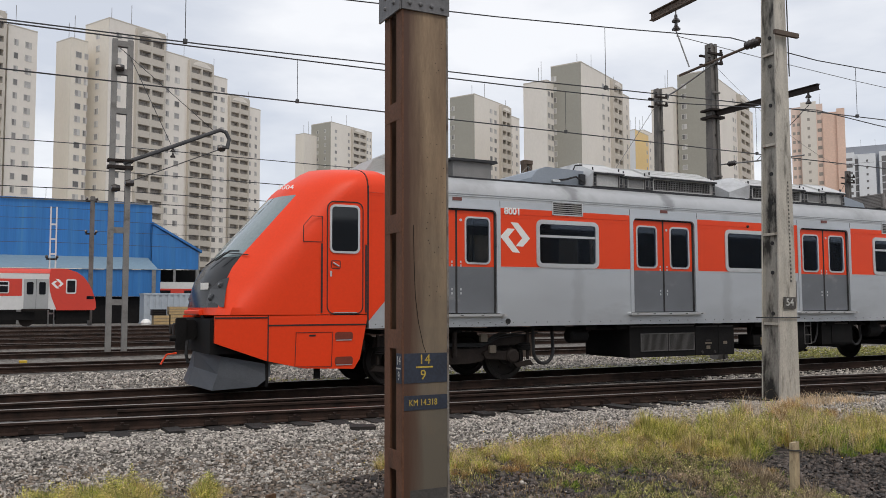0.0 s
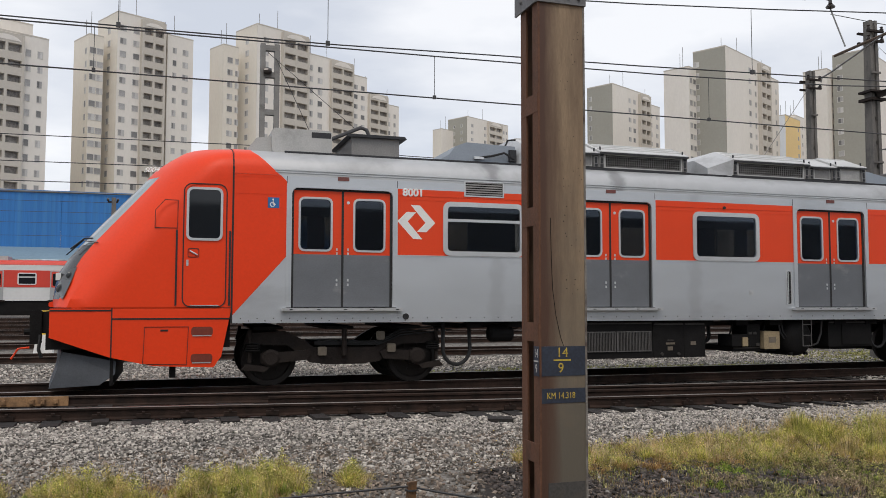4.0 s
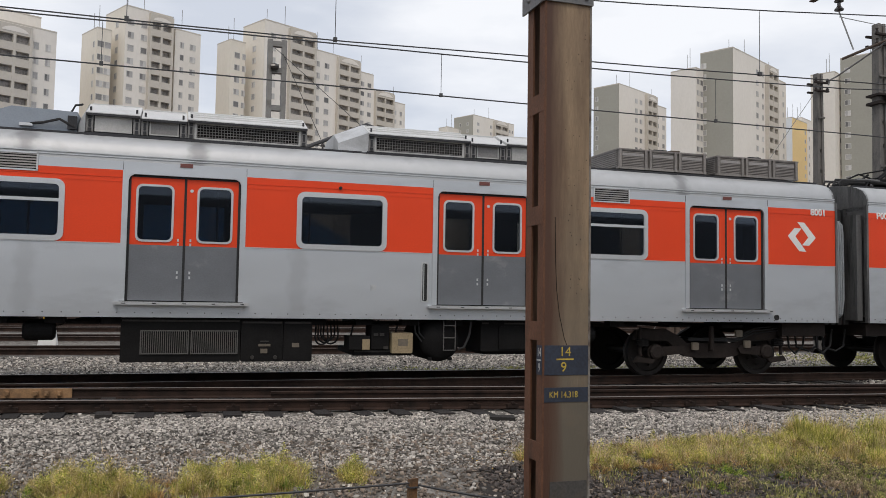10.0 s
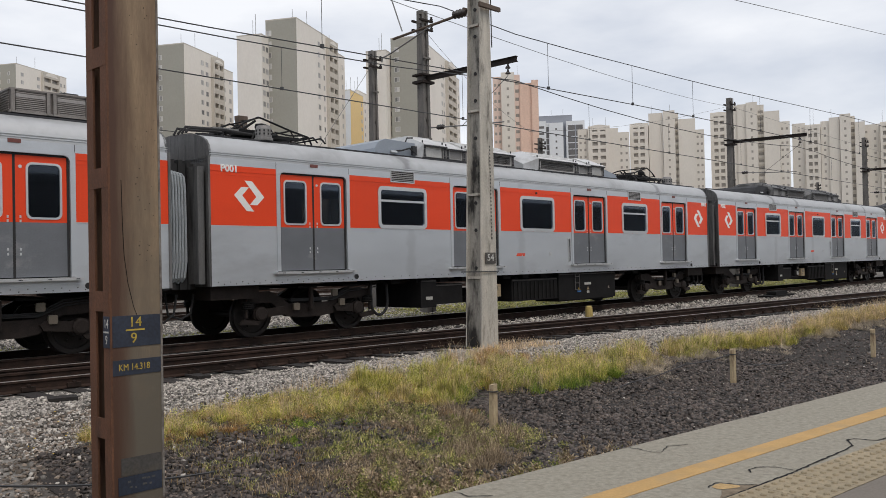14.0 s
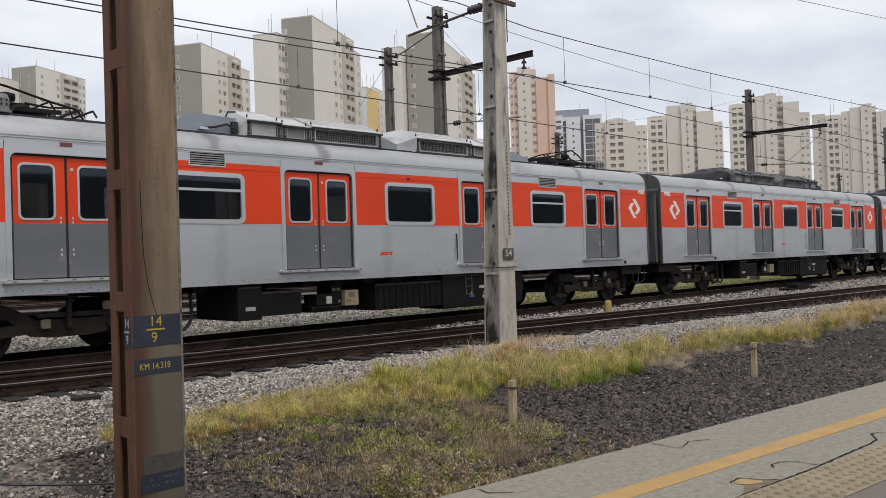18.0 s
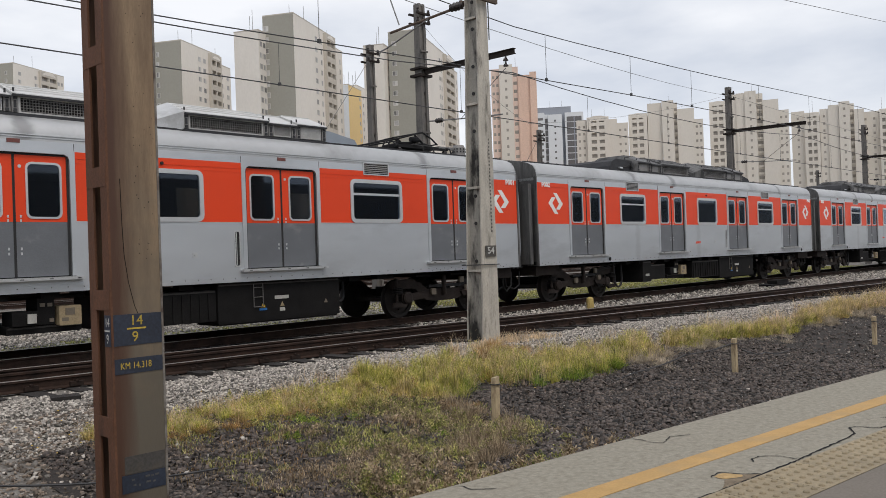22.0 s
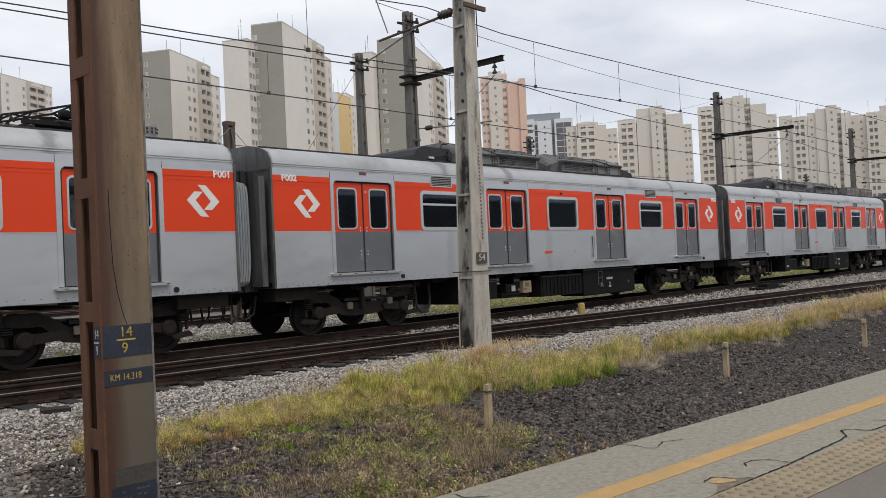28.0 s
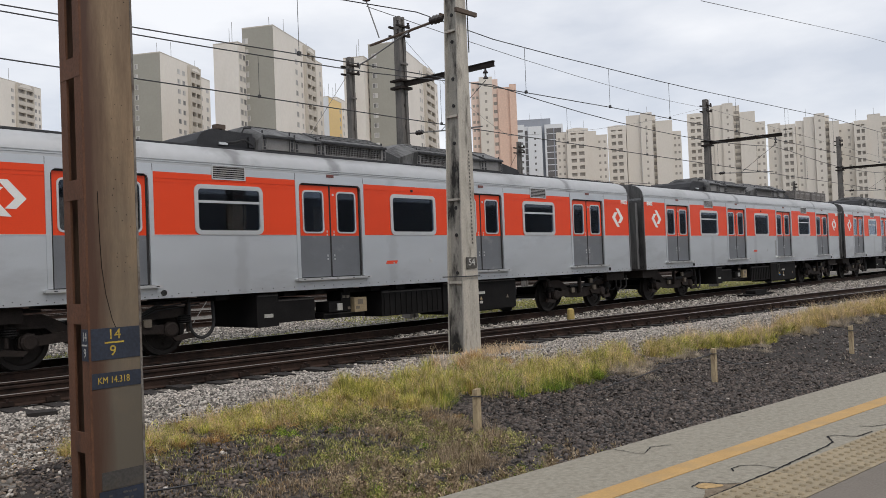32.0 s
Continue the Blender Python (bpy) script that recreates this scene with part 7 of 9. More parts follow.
def tower(label, angle, blocks, floor=2.8, low=8.0, seed=1):
    """blocks: corner x, y, top, length along the right face, length along the left face, window columns right and left, balcony bays, wall paint, side paint."""
    rnd = random.Random(seed)
    t = thing("apartment_building", label, "apartment tower", (blocks[0][0], blocks[0][1], 0), "apartment towers behind the yard")
    ox, oy = blocks[0][0], blocks[0][1]
    a = radians(angle)
    e1, e2 = Vector((math.sin(a), math.cos(a), 0)), Vector((-math.cos(a), math.sin(a), 0))
    turn = math.atan2(e1.y, e1.x)
    turn2 = math.atan2(-e2.y, -e2.x)
    for cx, cy, top, l1, l2, cols, lcols, bays, paint, side in blocks:
        c = Vector((cx - ox, cy - oy, 0))
        p = [c, c + e1 * l1, c + e1 * l1 + e2 * l2, c + e2 * l2]
        v = [(q.x, q.y, 0.0) for q in p] + [(q.x, q.y, top) for q in p]
        link("wall", v, [(0, 1, 5, 4), (1, 2, 6, 5), (2, 3, 7, 6)], paint, t)
        d = -e1 * 0.01
        link("side_wall", [tuple(c + d), tuple(p[3] + d), tuple(p[3] + d + Vector((0, 0, top))), tuple(c + d + Vector((0, 0, top)))], [(0, 3, 2, 1)], side, t)
        rf = Form().solid([(q.x, q.y, top + z) for z in (-0.02, 0.28) for q in (c - e1 * 0.03 - e2 * 0.03, c + e1 * (l1 + 0.03) - e2 * 0.03, c + e1 * (l1 + 0.03) + e2 * (l2 + 0.03), c - e1 * 0.03 + e2 * (l2 + 0.03))],
                          [(0, 1, 5, 4), (1, 2, 6, 5), (2, 3, 7, 6), (3, 0, 4, 7), (4, 5, 6, 7)])
        rf.to("parapet", BAY, t)
        floors = [top - 3.2 - floor * k for k in range(int((top - low) / floor))]
        for face, us, tn, e, off in ((0, cols, turn, e1, -e2 * 0.0), (1, lcols, turn2, e2, -e1 * 0.012)):
            for u in us:
                w = rnd.choice((1.25, 1.25, 0.8))
                for z in floors:
                    q = c + e * u + off
                    ob = new("window", window_mesh(w, 1.2, rnd.random() < 0.6))
                    ob.parent = t
                    ob.matrix_basis = Matrix.Translation((q.x, q.y, z)) @ Matrix.Rotation(tn, 4, "Z")
        for u0, u1 in bays:
            n = -e2
            bay = Form()
            wv = u1 - u0
            for uu, ww in ((u0, 0.5), ((u0 + u1) / 2 - 0.25, 0.5), (u1 - 0.5, 0.5)):
                q = c + e1 * uu
                bay.solid([tuple(q + e1 * x + n * y + Vector((0, 0, z))) for z in (0, top - 0.4) for x, y in ((0, 0.01), (ww, 0.01), (ww, 1.0), (0, 1.0))], [(0, 1, 5, 4), (1, 2, 6, 5), (2, 3, 7, 6), (3, 0, 4, 7), (4, 5, 6, 7)])
            b = bay.to("balcony_bay", BAY, t, "taupe bay of stacked balconies")
            back_wall = [c + e1 * u0 + n * 0.02, c + e1 * u1 + n * 0.02]
            link("balcony_glazing", [(back_wall[0].x, back_wall[0].y, 0), (back_wall[1].x, back_wall[1].y, 0), (back_wall[1].x, back_wall[1].y, top - 1), (back_wall[0].x, back_wall[0].y, top - 1)], [(0, 1, 2, 3)], BAYGLASS, b)
            for z in [top - 1.0] + [f - 1.9 + 0.0 for f in floors]:
                q = c + e1 * (u0 + 0.02)
                h0, h1 = (-1.0, 0.9) if z == top - 1.0 else (-0.15, 1.35)
                if z == top - 1.0:
                    h0, h1 = -1.2, 0.6
                fm = Form().solid([tuple(q + e1 * x + n * y + Vector((0, 0, z + hz))) for hz in (h0, h1) for x, y in ((0, 0.03), (wv - 0.04, 0.03), (wv - 0.04, 0.97), (0, 0.97))], [(0, 3, 2, 1), (0, 1, 5, 4), (1, 2, 6, 5), (2, 3, 7, 6), (3, 0, 4, 7), (4, 5, 6, 7)])
                fm.to("balcony", BAY, b)
            q = c + e1 * ((u0 + u1) / 2) + n * 1.0
            arc = Form()
            r = wv * 0.42
            pts = [(r * math.cos(radians(20 + 14 * k)), 0.55 * r * math.sin(radians(20 + 14 * k))) for k in range(11)]
            arc.solid([tuple(q + e1 * x + n * 0.03 + Vector((0, 0, top - 2.2 + z))) for x, z in pts], [tuple(range(11))])
            arc.to("crown_arch", PLASTER, b, "pale arch over the top balcony")
        for k in range(2):
            q = c + e1 * (l1 * (0.2 + 0.35 * k)) + e2 * (l2 * 0.4)
            Form().rod((q.x, q.y, top), (q.x, q.y, top + 4.0 + 2 * k), 0.06, 5).to("antenna", GALV, t)
    return t


def slab_tower(label, x, y, angle, slabs, floor=2.8, low=14.0):
    """A tower of upright slabs side by side. slabs: from, to (metres along the front), top, how far the slab stands forward,
    kind and paint. Kinds: c one column of windows, cc two, w wide windows, r a recess with wide windows, b balconies under an arch, g glazed bay."""
    t = thing("apartment_building", label, "apartment tower", (x, y, 0), "apartment towers behind the yard")
    t.rotation_euler.z = radians(angle)
    panes = Form()
    first = min(q[0] for q in slabs), max(q[1] for q in slabs)
    for u0, u1, top, out, kind, paint in slabs:
        w = u1 - u0
        y0 = -out
        floors = [top - 2.6 - floor * k for k in range(int((top - low) / floor))]
        if kind == "b":
            Form().box(u0, u1, y0 + 0.7, 13, 0, top - 0.6).to("wall", paint, t)
            for a, b in ((u0, u0 + 0.20 * w), (u0 + 0.44 * w, u0 + 0.56 * w), (u1 - 0.20 * w, u1)):
                Form().box(a, b, y0, y0 + 0.7, 0, top - 1.8).to("pier", paint, t)
            for z in floors:
                Form().box(u0 + 0.02, u1 - 0.02, y0 + 0.12, y0 + 0.7, z - 1.6, z - 0.25).to("balcony", paint, t)
            panes.box(u0 + 0.1, u1 - 0.1, y0 + 0.6, y0 + 0.72, low - 2, top - 2.4)
            r = 0.5 * w
            arch = [(u0, top - 2.3)] + [(u0 + r - r * math.cos(math.pi * k / 10), top - 1.7 + min(1.9, 0.35 * r) * math.sin(math.pi * k / 10)) for k in range(11)] + [(u1, top - 2.3)]
            Form().prism(arch, y0 + 0.05, y0 + 0.6).to("crown_arch", paint, t, "plain arch over the top balcony")
            continue
        wall = Form().box(u0, u1, y0, 13, 0, top).box(u0, u1, y0 - 0.02, y0 + 0.1, top - 0.02, top + 0.25).to("wall", paint, t)
        cols = {"c": (0.5,), "cc": (0.28, 0.74), "w": (0.5,), "r": (0.5,)}.get(kind, ())
        wide, high = {"c": (0.75, 0.9), "cc": (0.8, 0.95), "w": (0.62 * w, 1.1), "r": (0.8 * w, 1.15)}.get(kind, (1.0, 1.0))
        for c in cols:
            for z in floors:
                panes.box(u0 + c * w - wide / 2, u0 + c * w + wide / 2, y0 - 0.04, y0 + 0.1, z - high / 2, z + high / 2)
        if kind == "r":
            for z in floors:
                Form().box(u0 + 0.05, u1 - 0.05, y0 - 0.5, y0, z - 1.55, z - 0.75).to("balcony", paint, wall)
        if kind == "g":
            panes.box(u0 + 0.1 * w, u1 - 0.1 * w, y0 - 0.05, y0 + 0.1, low, top - 1.6)
            for z in floors:
                Form().box(u0 + 0.06 * w, u1 - 0.06 * w, y0 - 0.10, y0 + 0.05, z - 1.5, z - 1.2).to("sill_band", PALEBLUE, wall)
            if w > 4:
                Form().box((u0 + u1) / 2 - 0.2, (u0 + u1) / 2 + 0.2, y0 - 0.12, y0 + 0.05, low, top - 1.6).to("mullion", BLUEGREY, wall)
    tagged(panes.to("window", FARPALE if "cream" in label else FARDARK, t), kind="stuff")
    for k in (0.3, 0.55):
        u = first[0] + k * (first[1] - first[0])
        top = max(q[2] for q in slabs)
        Form().rod((u, 3, top - 4), (u, 3, top + 3.5), 0.05, 5).to("antenna", GALV, t)
    return t


FARDARK = material("far_window_dark", (0.13, 0.125, 0.125), 0.4, 0.0, 0.3, 0.08, 4)
BAYGLASS = material("balcony_dark_glazing", (0.27, 0.25, 0.23), 0.5, 0.0, 0.5, 0.8, 3)
P, W = PLASTER, PLASTER_SIDE
tower("tall beige apartment tower with stacked taupe balconies", 62, [(-35.68, 164.13, 50.54, 14.7, 33.0, [1.0, 3.0, 11.1, 13.2], [4, 8, 14], [(3.9, 10.1)], P, W), (-38.71, 170.12, 54.77, 14.0, 14.0, [], [], [], P, W)], seed=2)
tower("tall beige apartment tower with stacked taupe balconies", 62, [(-11.52, 185.66, 62.20, 10.5, 9.7, [1.2, 4.1], [4], [(5.0, 10.4)], P, W), (-1.57, 190.95, 59.89, 6.2, 9.0, [1.7, 4.3], [], [], P, W), (-16.95, 185.23, 56.67, 3.0, 7.7, [0.8, 2.3], [1.4], [], W, W)], seed=3)
tower("tall beige apartment tower with stacked taupe balconies", 62, [(17.75, 191.15, 64.41, 14.4, 8.9, [2.4, 5.2], [4], [(6.5, 14.0)], P, W), (30.51, 197.98, 60.69, 5.8, 9.0, [0.9, 3.5], [], [], P, W), (10.40, 191.73, 59.09, 3.8, 5.8, [1.7, 3.5], [], [], W, W)], seed=4)
tower("beige apartment tower stepped behind its neighbour", 62, [(33.75, 222.48, 68.13, 16.4, 7.7, [5.7], [], [(7.9, 15.9)], P, W), (48.31, 230.20, 65.32, 5.0, 7.7, [0.8, 3.4], [], [], P, W)], seed=5)
tower("beige apartment tower stepped behind its neighbour", 62, [(51.08, 244.71, 65.12, 14.2, 8.1, [4.0], [], [(6.0, 13.7)], P, W), (63.63, 251.42, 62.70, 4.8, 8.1, [0.6, 3.0], [], [], P, W)], seed=6)
tower("distant beige apartment tower with balconies", 62, [(111.27, 310.65, 74.87, 25.6, 10.5, [3.0, 10.9, 22.5, 24.5], [3, 7], [(12.3, 20.9)], P, GREYGREEN), (101.53, 313.95, 69.94, 7.9, 4.8, [], [], [], P, W)], seed=7)
tower("beige and grey-green apartment tower with balconies", 62, [(116.66, 205.18, 62.30, 20.0, 8.4, [9.1, 11.6], [7.3], [(13.7, 19.4)], P, GREYGREEN), (134.38, 214.57, 59.79, 6.0, 8.4, [1.0, 4.3], [], [], P, W)], seed=8)
tower("beige and grey-green apartment tower with balconies", 62, [(127.47, 169.43, 63.61, 25.2, 8.5, [13.7, 17.0], [7.6], [(18.4, 24.7)], P, GREYGREEN), (149.75, 181.20, 60.90, 6.5, 8.5, [1.0, 4.6], [], [], P, W), (120.44, 174.44, 59.19, 4.1, 6.8, [1.1, 2.9], [], [], P, P)], seed=9)
tower("narrow yellow apartment block between taller towers", 62, [(181.91, 212.89, 59.69, 12.0, 6.0, [10.4], [], [], YELLOWWALL, PALEBLUE), (190.02, 217.98, 61.30, 8.0, 5.0, [3.0, 6.0], [], [], P, P)], seed=10)
tower("beige and grey-green apartment tower with balconies", 62, [(165.36, 164.14, 64.82, 39.5, 8.1, [24.5, 26.6], [6.4], [(28.5, 38.9)], P, GREYGREEN), (200.33, 182.56, 61.80, 6.4, 8.1, [1.6, 4.6], [], [], P, W), (158.94, 170.47, 61.00, 5.9, 6.0, [3.9], [], [], P, P)], seed=11)
slab_tower("distant cream apartment tower of upright slabs", 297.3, 175.7, -61.85, [(-0.1, 7.1, 56.2, 2.0, "b", CREAM), (7.3, 12.8, 59.1, 1.0, "", CREAM), (12.9, 17.4, 59.6, 2.2, "c", CREAM), (17.4, 18.8, 58.9, 0.0, "r", CREAM), (18.7, 25.1, 56.0, 1.6, "", CREAM), (25.0, 28.4, 51.6, 0.6, "cc", CREAM)])
slab_tower("tall distant cream tower with an arched balcony bay", 322.6, 153.6, -66.97, [(0.1, 6.7, 60.5, 2.2, "b", CREAM), (6.8, 10.4, 61.9, 1.0, "c", CREAM), (10.4, 13.7, 62.1, 1.6, "", CREAM), (13.7, 17.9, 62.5, 2.4, "c", CREAM), (17.9, 20.4, 61.6, 0.0, "r", CREAM), (20.3, 26.1, 58.5, 1.8, "", CREAM), (25.9, 29.8, 54.2, 0.6, "cc", CREAM)])
slab_tower("distant cream apartment tower with a stepped roofline", 337.3, 126.4, -71.55, [(-0.0, 4.8, 53.3, 0.8, "c", CREAM), (4.8, 10.2, 53.2, 2.4, "b", CREAM), (10.3, 13.3, 53.3, 1.2, "c", CREAM), (13.3, 17.0, 54.4, 1.8, "", CREAM), (17.1, 20.9, 55.3, 2.6, "c", CREAM), (20.9, 22.4, 54.6, 0.0, "r", CREAM), (22.3, 25.8, 52.0, 1.6, "", CREAM)])
slab_tower("distant cream apartment tower of upright slabs", 349.9, 104.7, -75.34, [(-0.0, 6.6, 51.4, 0.6, "cc", CREAM), (6.7, 11.4, 52.7, 2.2, "b", CREAM), (11.4, 16.0, 53.8, 1.2, "", CREAM), (16.0, 20.6, 52.8, 0.0, "r", CREAM), (20.5, 25.0, 51.0, 1.6, "c", CREAM)])
slab_tower("short cream apartment block with an arched balcony bay", 281.9, 190.3, -57.7, [(-0.2, 3.8, 53.6, 0.8, "cc", CREAM), (3.9, 12.5, 55.2, 2.4, "b", CREAM), (12.4, 15.7, 53.2, 1.4, "", CREAM), (15.6, 20.0, 51.6, 0.6, "cc", CREAM)])
slab_tower("pink, cream and terracotta apartment tower", 221.5, 184.2, -51.76, [(0.1, 3.0, 64.8, 0.0, "cc", PINKWALL), (3.0, 7.5, 65.9, 1.6, "c", CREAM), (7.4, 9.4, 65.3, 0.0, "w", PINKWALL), (9.3, 13.3, 62.2, 0.6, "", PINKDARK), (13.3, 15.6, 63.0, 1.4, "", PINKDARK)])
slab_tower("low blue-grey apartment block with white framed bays", 304.4, 227.8, -54.86, [(0.5, 16.0, 66.5, 0.0, "", BLUEGREY), (0.4, 4.2, 63.9, 2.0, "w", PALEBLUE), (4.2, 5.7, 63.2, 1.0, "g", PALEBLUE), (5.7, 11.9, 62.9, 2.2, "c", PALEBLUE), (13.2, 21.4, 63.4, 2.4, "g", PALEBLUE)])
tower("low beige apartment block between the towers", 62, [(-19.85, 209.92, 26.63, 6.0, 12.0, [1.5, 4.2], [3, 7], [], P, W)], seed=20)
tower("low beige apartment block between the towers", 62, [(7.42, 240.03, 29.64, 12.0, 8.0, [], [], [], P, W)], seed=21)


# ---- the yard: blue shed, parked train, stores ----
SHEDBLUE = material("blue_corrugated_sheet", (0.024, 0.155, 0.42), 0.55, 0.1, 0.16, 0.5, 3.0, 0.0, (6, 6, 0.12), (0.05, 0.20, 0.42), (0.5, 0.75))
SHEDPALE = material("pale_roof_sheet", (0.17, 0.25, 0.31), 0.6, 0.0, 0.15, 0.5, 3.0, 0.0, (6, 6, 0.3))
WHITE_TRAIN = material("white_train_paint", (0.62, 0.62, 0.61), 0.5, 0.0, 0.06, 0.6, 5)
RED_TRAIN = material("red_train_paint", (0.58, 0.045, 0.025), 0.5, 0.0, 0.06, 0.6, 5)


def shed():
    s = thing("maintenance_shed", "large blue corrugated metal maintenance shed", "industrial shed", (0, 80, 0.2))

    def sheet(name, x0, x1, z0, z1, y, mat, z1r=None):
        """Ribbed sheet that faces the yard; z1r: its height at the other end."""
        z1r = z1 if z1r is None else z1r
        n = int((x1 - x0) / 0.5)
        v, f = [], []
        for k in range(n + 1):
            x = x0 + (x1 - x0) * k / n
            d = 0.06 * (k % 2)
            v += [(x, y - d, z0), (x, y - d, z1 + (z1r - z1) * k / n)]
            if k:
                b = 2 * (k - 1)
                f.append((b, b + 2, b + 3, b + 1))
        return link(name, v, f, mat, s)

    for k in range(11):
        sheet("wall_sheet", -64 + 6.85 * k, -64 + 6.85 * (k + 1), 5.6, 10.62, 0, SHEDBLUE)
    sheet("wall_sheet", -64, 11.4, 2.3, 4.5, -6, SHEDBLUE)
    link("lean_to_roof", [(-64, -6.2, 4.55), (11.2, -6.2, 4.55), (11.2, 0, 5.9), (-64, 0, 5.9)], [(0, 1, 2, 3)], SHEDPALE, s, "pale sheet lean-to roof")
    Form().box(-64, 11.5, 0.1, 40, 10.4, 10.9).box(11.3, 11.5, 0, 40, 5.4, 10.6).to("roof", SHEDBLUE, s)
    sheet("wing_wall", 11.4, 15.5, 4.85, 8.8, -1, SHEDBLUE, 6.4)
    Form().prism([(11.4, 8.9), (15.8, 6.4), (15.8, 6.6), (11.4, 9.1)], -1.2, 30).to("wing_roof", SHEDBLUE, s)
    # Dark sheets stand in for the shade inside the open shed.
    Form().box(-64, 11.2, -5.5, -5.3, 0, 2.3).box(11.2, 40, 4, 4.2, 0, 5.0).to("dark_interior", GRIME_DARK, s)
    for k in range(8):
        x = -60 + 10.1 * k
        Form().box(x, x + 0.3, -6.2, -5.9, 0, 4.5).to("column", GALV, s)
    Form().box(15.3, 15.6, -1, -0.7, 0, 6.5).box(13.3, 13.5, -1, -0.8, 0, 5.0).to("column", GALV, s)
    Form().tube([(-64, -0.15, 10.75), (11.5, -0.15, 10.75)], 0.06, 5).to("gutter", GALV, s)


def parked_train():
    t = thing("parked_train", "parked red and white commuter train in the yard", "train", (0, 62, 0.29))
    x1 = 3.2
    for k, (a, b) in enumerate(((-17.6, x1), (-38.6, -17.9), (-59.6, -38.9))):
        xprism(Form(), [(0, 1.15), (0, 3.5), (0.06, 3.66), (0.35, 3.82), (1.4, 3.9), (2.5, 3.82), (2.85, 3.5), (2.85, 1.15)], a, b).to("car_body", WHITE_TRAIN, t)
        xprism(Form(), [(-0.012, 3.56), (0.05, 3.70), (0.34, 3.85), (1.4, 3.93), (2.5, 3.85), (2.5, 3.56)], a, b + (0.0 if k else 0.3)).to("roof", RED_TRAIN, t)
        Form().box(a + 0.2, b - (2.4 if k == 0 else 0.2), -0.015, 0.0, 2.05, 3.19).to("window_band", RED_TRAIN, t)
        for c in ([-11.25, -6.95, -2.6, 1.65] if k == 0 else [a + 2.2 + 4.3 * j for j in range(5)]):
            d = Form().box(c - 0.74, c + 0.74, -0.03, 0.02, 1.21, 3.18).to("door", PALEDOOR, t, "pale grey double door")
            if c != 1.65:
                Form().box(c - 0.66, c + 0.66, -0.036, 0.0, 2.05, 3.12).to("upper_panel", RED_TRAIN, d)
            for s in (-1, 1):
                Form().box(c + s * 0.37 - 0.2, c + s * 0.37 + 0.2, -0.045, 0.0, 2.15, 2.98, 0.06).to("pane", DARKGLASS, d)
            Form().box(c - 0.01, c + 0.01, -0.04, 0.0, 1.21, 3.18).to("seam", RUBBER, d)
            Form().box(c - 0.85, c + 0.85, -0.12, 0.0, 1.10, 1.20).to("step", GRIME, d)
        for c in ([-13.4, -9.1, -4.8, -0.53] if k == 0 else [a + 4.35 + 4.3 * j for j in range(4)]):
            w = Form().box(c - 0.58, c + 0.58, -0.04, 0.02, 2.22, 3.03, 0.08).to("window", WHITE_TRAIN, t)
            Form().box(c - 0.50, c + 0.50, -0.05, 0.0, 2.29, 2.70).box(c - 0.50, c + 0.50, -0.05, 0.0, 2.78, 2.96).to("pane", DARKGLASS, w)
        for c in (a + 3.0, b - 3.0 - (0.2 if k == 0 else 0)):
            Form().box(c - 1.6, c + 1.6, 0.2, 2.6, 0.45, 1.0).to("bogie_frame", GRIME_DARK, t)
            for s in (-1.1, 1.1):
                Form().lathe([(0.0, -0.05), (0.46, -0.05), (0.46, 0.08), (0.0, 0.08)], (c + s, 0.55, 0.47), "y", 16).to("wheel", GRIME, t)
        Form().box(a + 5, b - 5, 0.1, 2.7, 0.5, 1.15).to("underframe", GRIME_DARK, t)
        for j in range(2):
            u = a + 3.0 + 9.0 * j
            Form().box(u, u + 4.2, 0.5, 2.3, 3.8, 4.15).to("roof_unit", ROOFKIT, t)
    nose = [(3.0, 1.1), (5.25, 1.1), (5.36, 1.25), (5.35, 1.6), (5.25, 2.0), (5.08, 2.5), (4.85, 2.95), (4.55, 3.35), (4.15, 3.66), (3.6, 3.85), (3.0, 3.90), (2.5, 3.90), (2.42, 3.3), (2.44, 2.8), (2.5, 2.3), (2.6, 1.9), (2.72, 1.6), (2.84, 1.3), (2.9, 1.1)]
    c = Form().prism(nose, -0.02, 2.87).to("cab", RED_TRAIN, t, "rounded red cab end")
    Form().box(3.45, 4.1, -0.04, 0.0, 2.2, 3.2, 0.08).to("cab_window", WHITE_TRAIN, c)
    Form().box(3.53, 4.02, -0.05, 0.0, 2.3, 3.1, 0.05).to("pane", DARKGLASS, c)
    Form().box(4.75, 5.2, -0.035, 0.0, 1.85, 2.05).to("lamp", DARKGLASS, c)
    fm = Form()
    for k in (1, -1):
        fm.prism([(2.93 + k * u * 0.38, 2.88 + k * v * 0.32) for u, v in ARROW], -0.03, -0.018)
    fm.to("emblem", WHITE, c)
    Form().box(2.9, 5.0, 0.3, 2.5, 0.4, 1.1).to("buffer_beam", GRIME_DARK, c)


PALEDOOR = material("pale_door_grey", (0.36, 0.37, 0.37), 0.5, 0.2, 0.06, 1, 8)


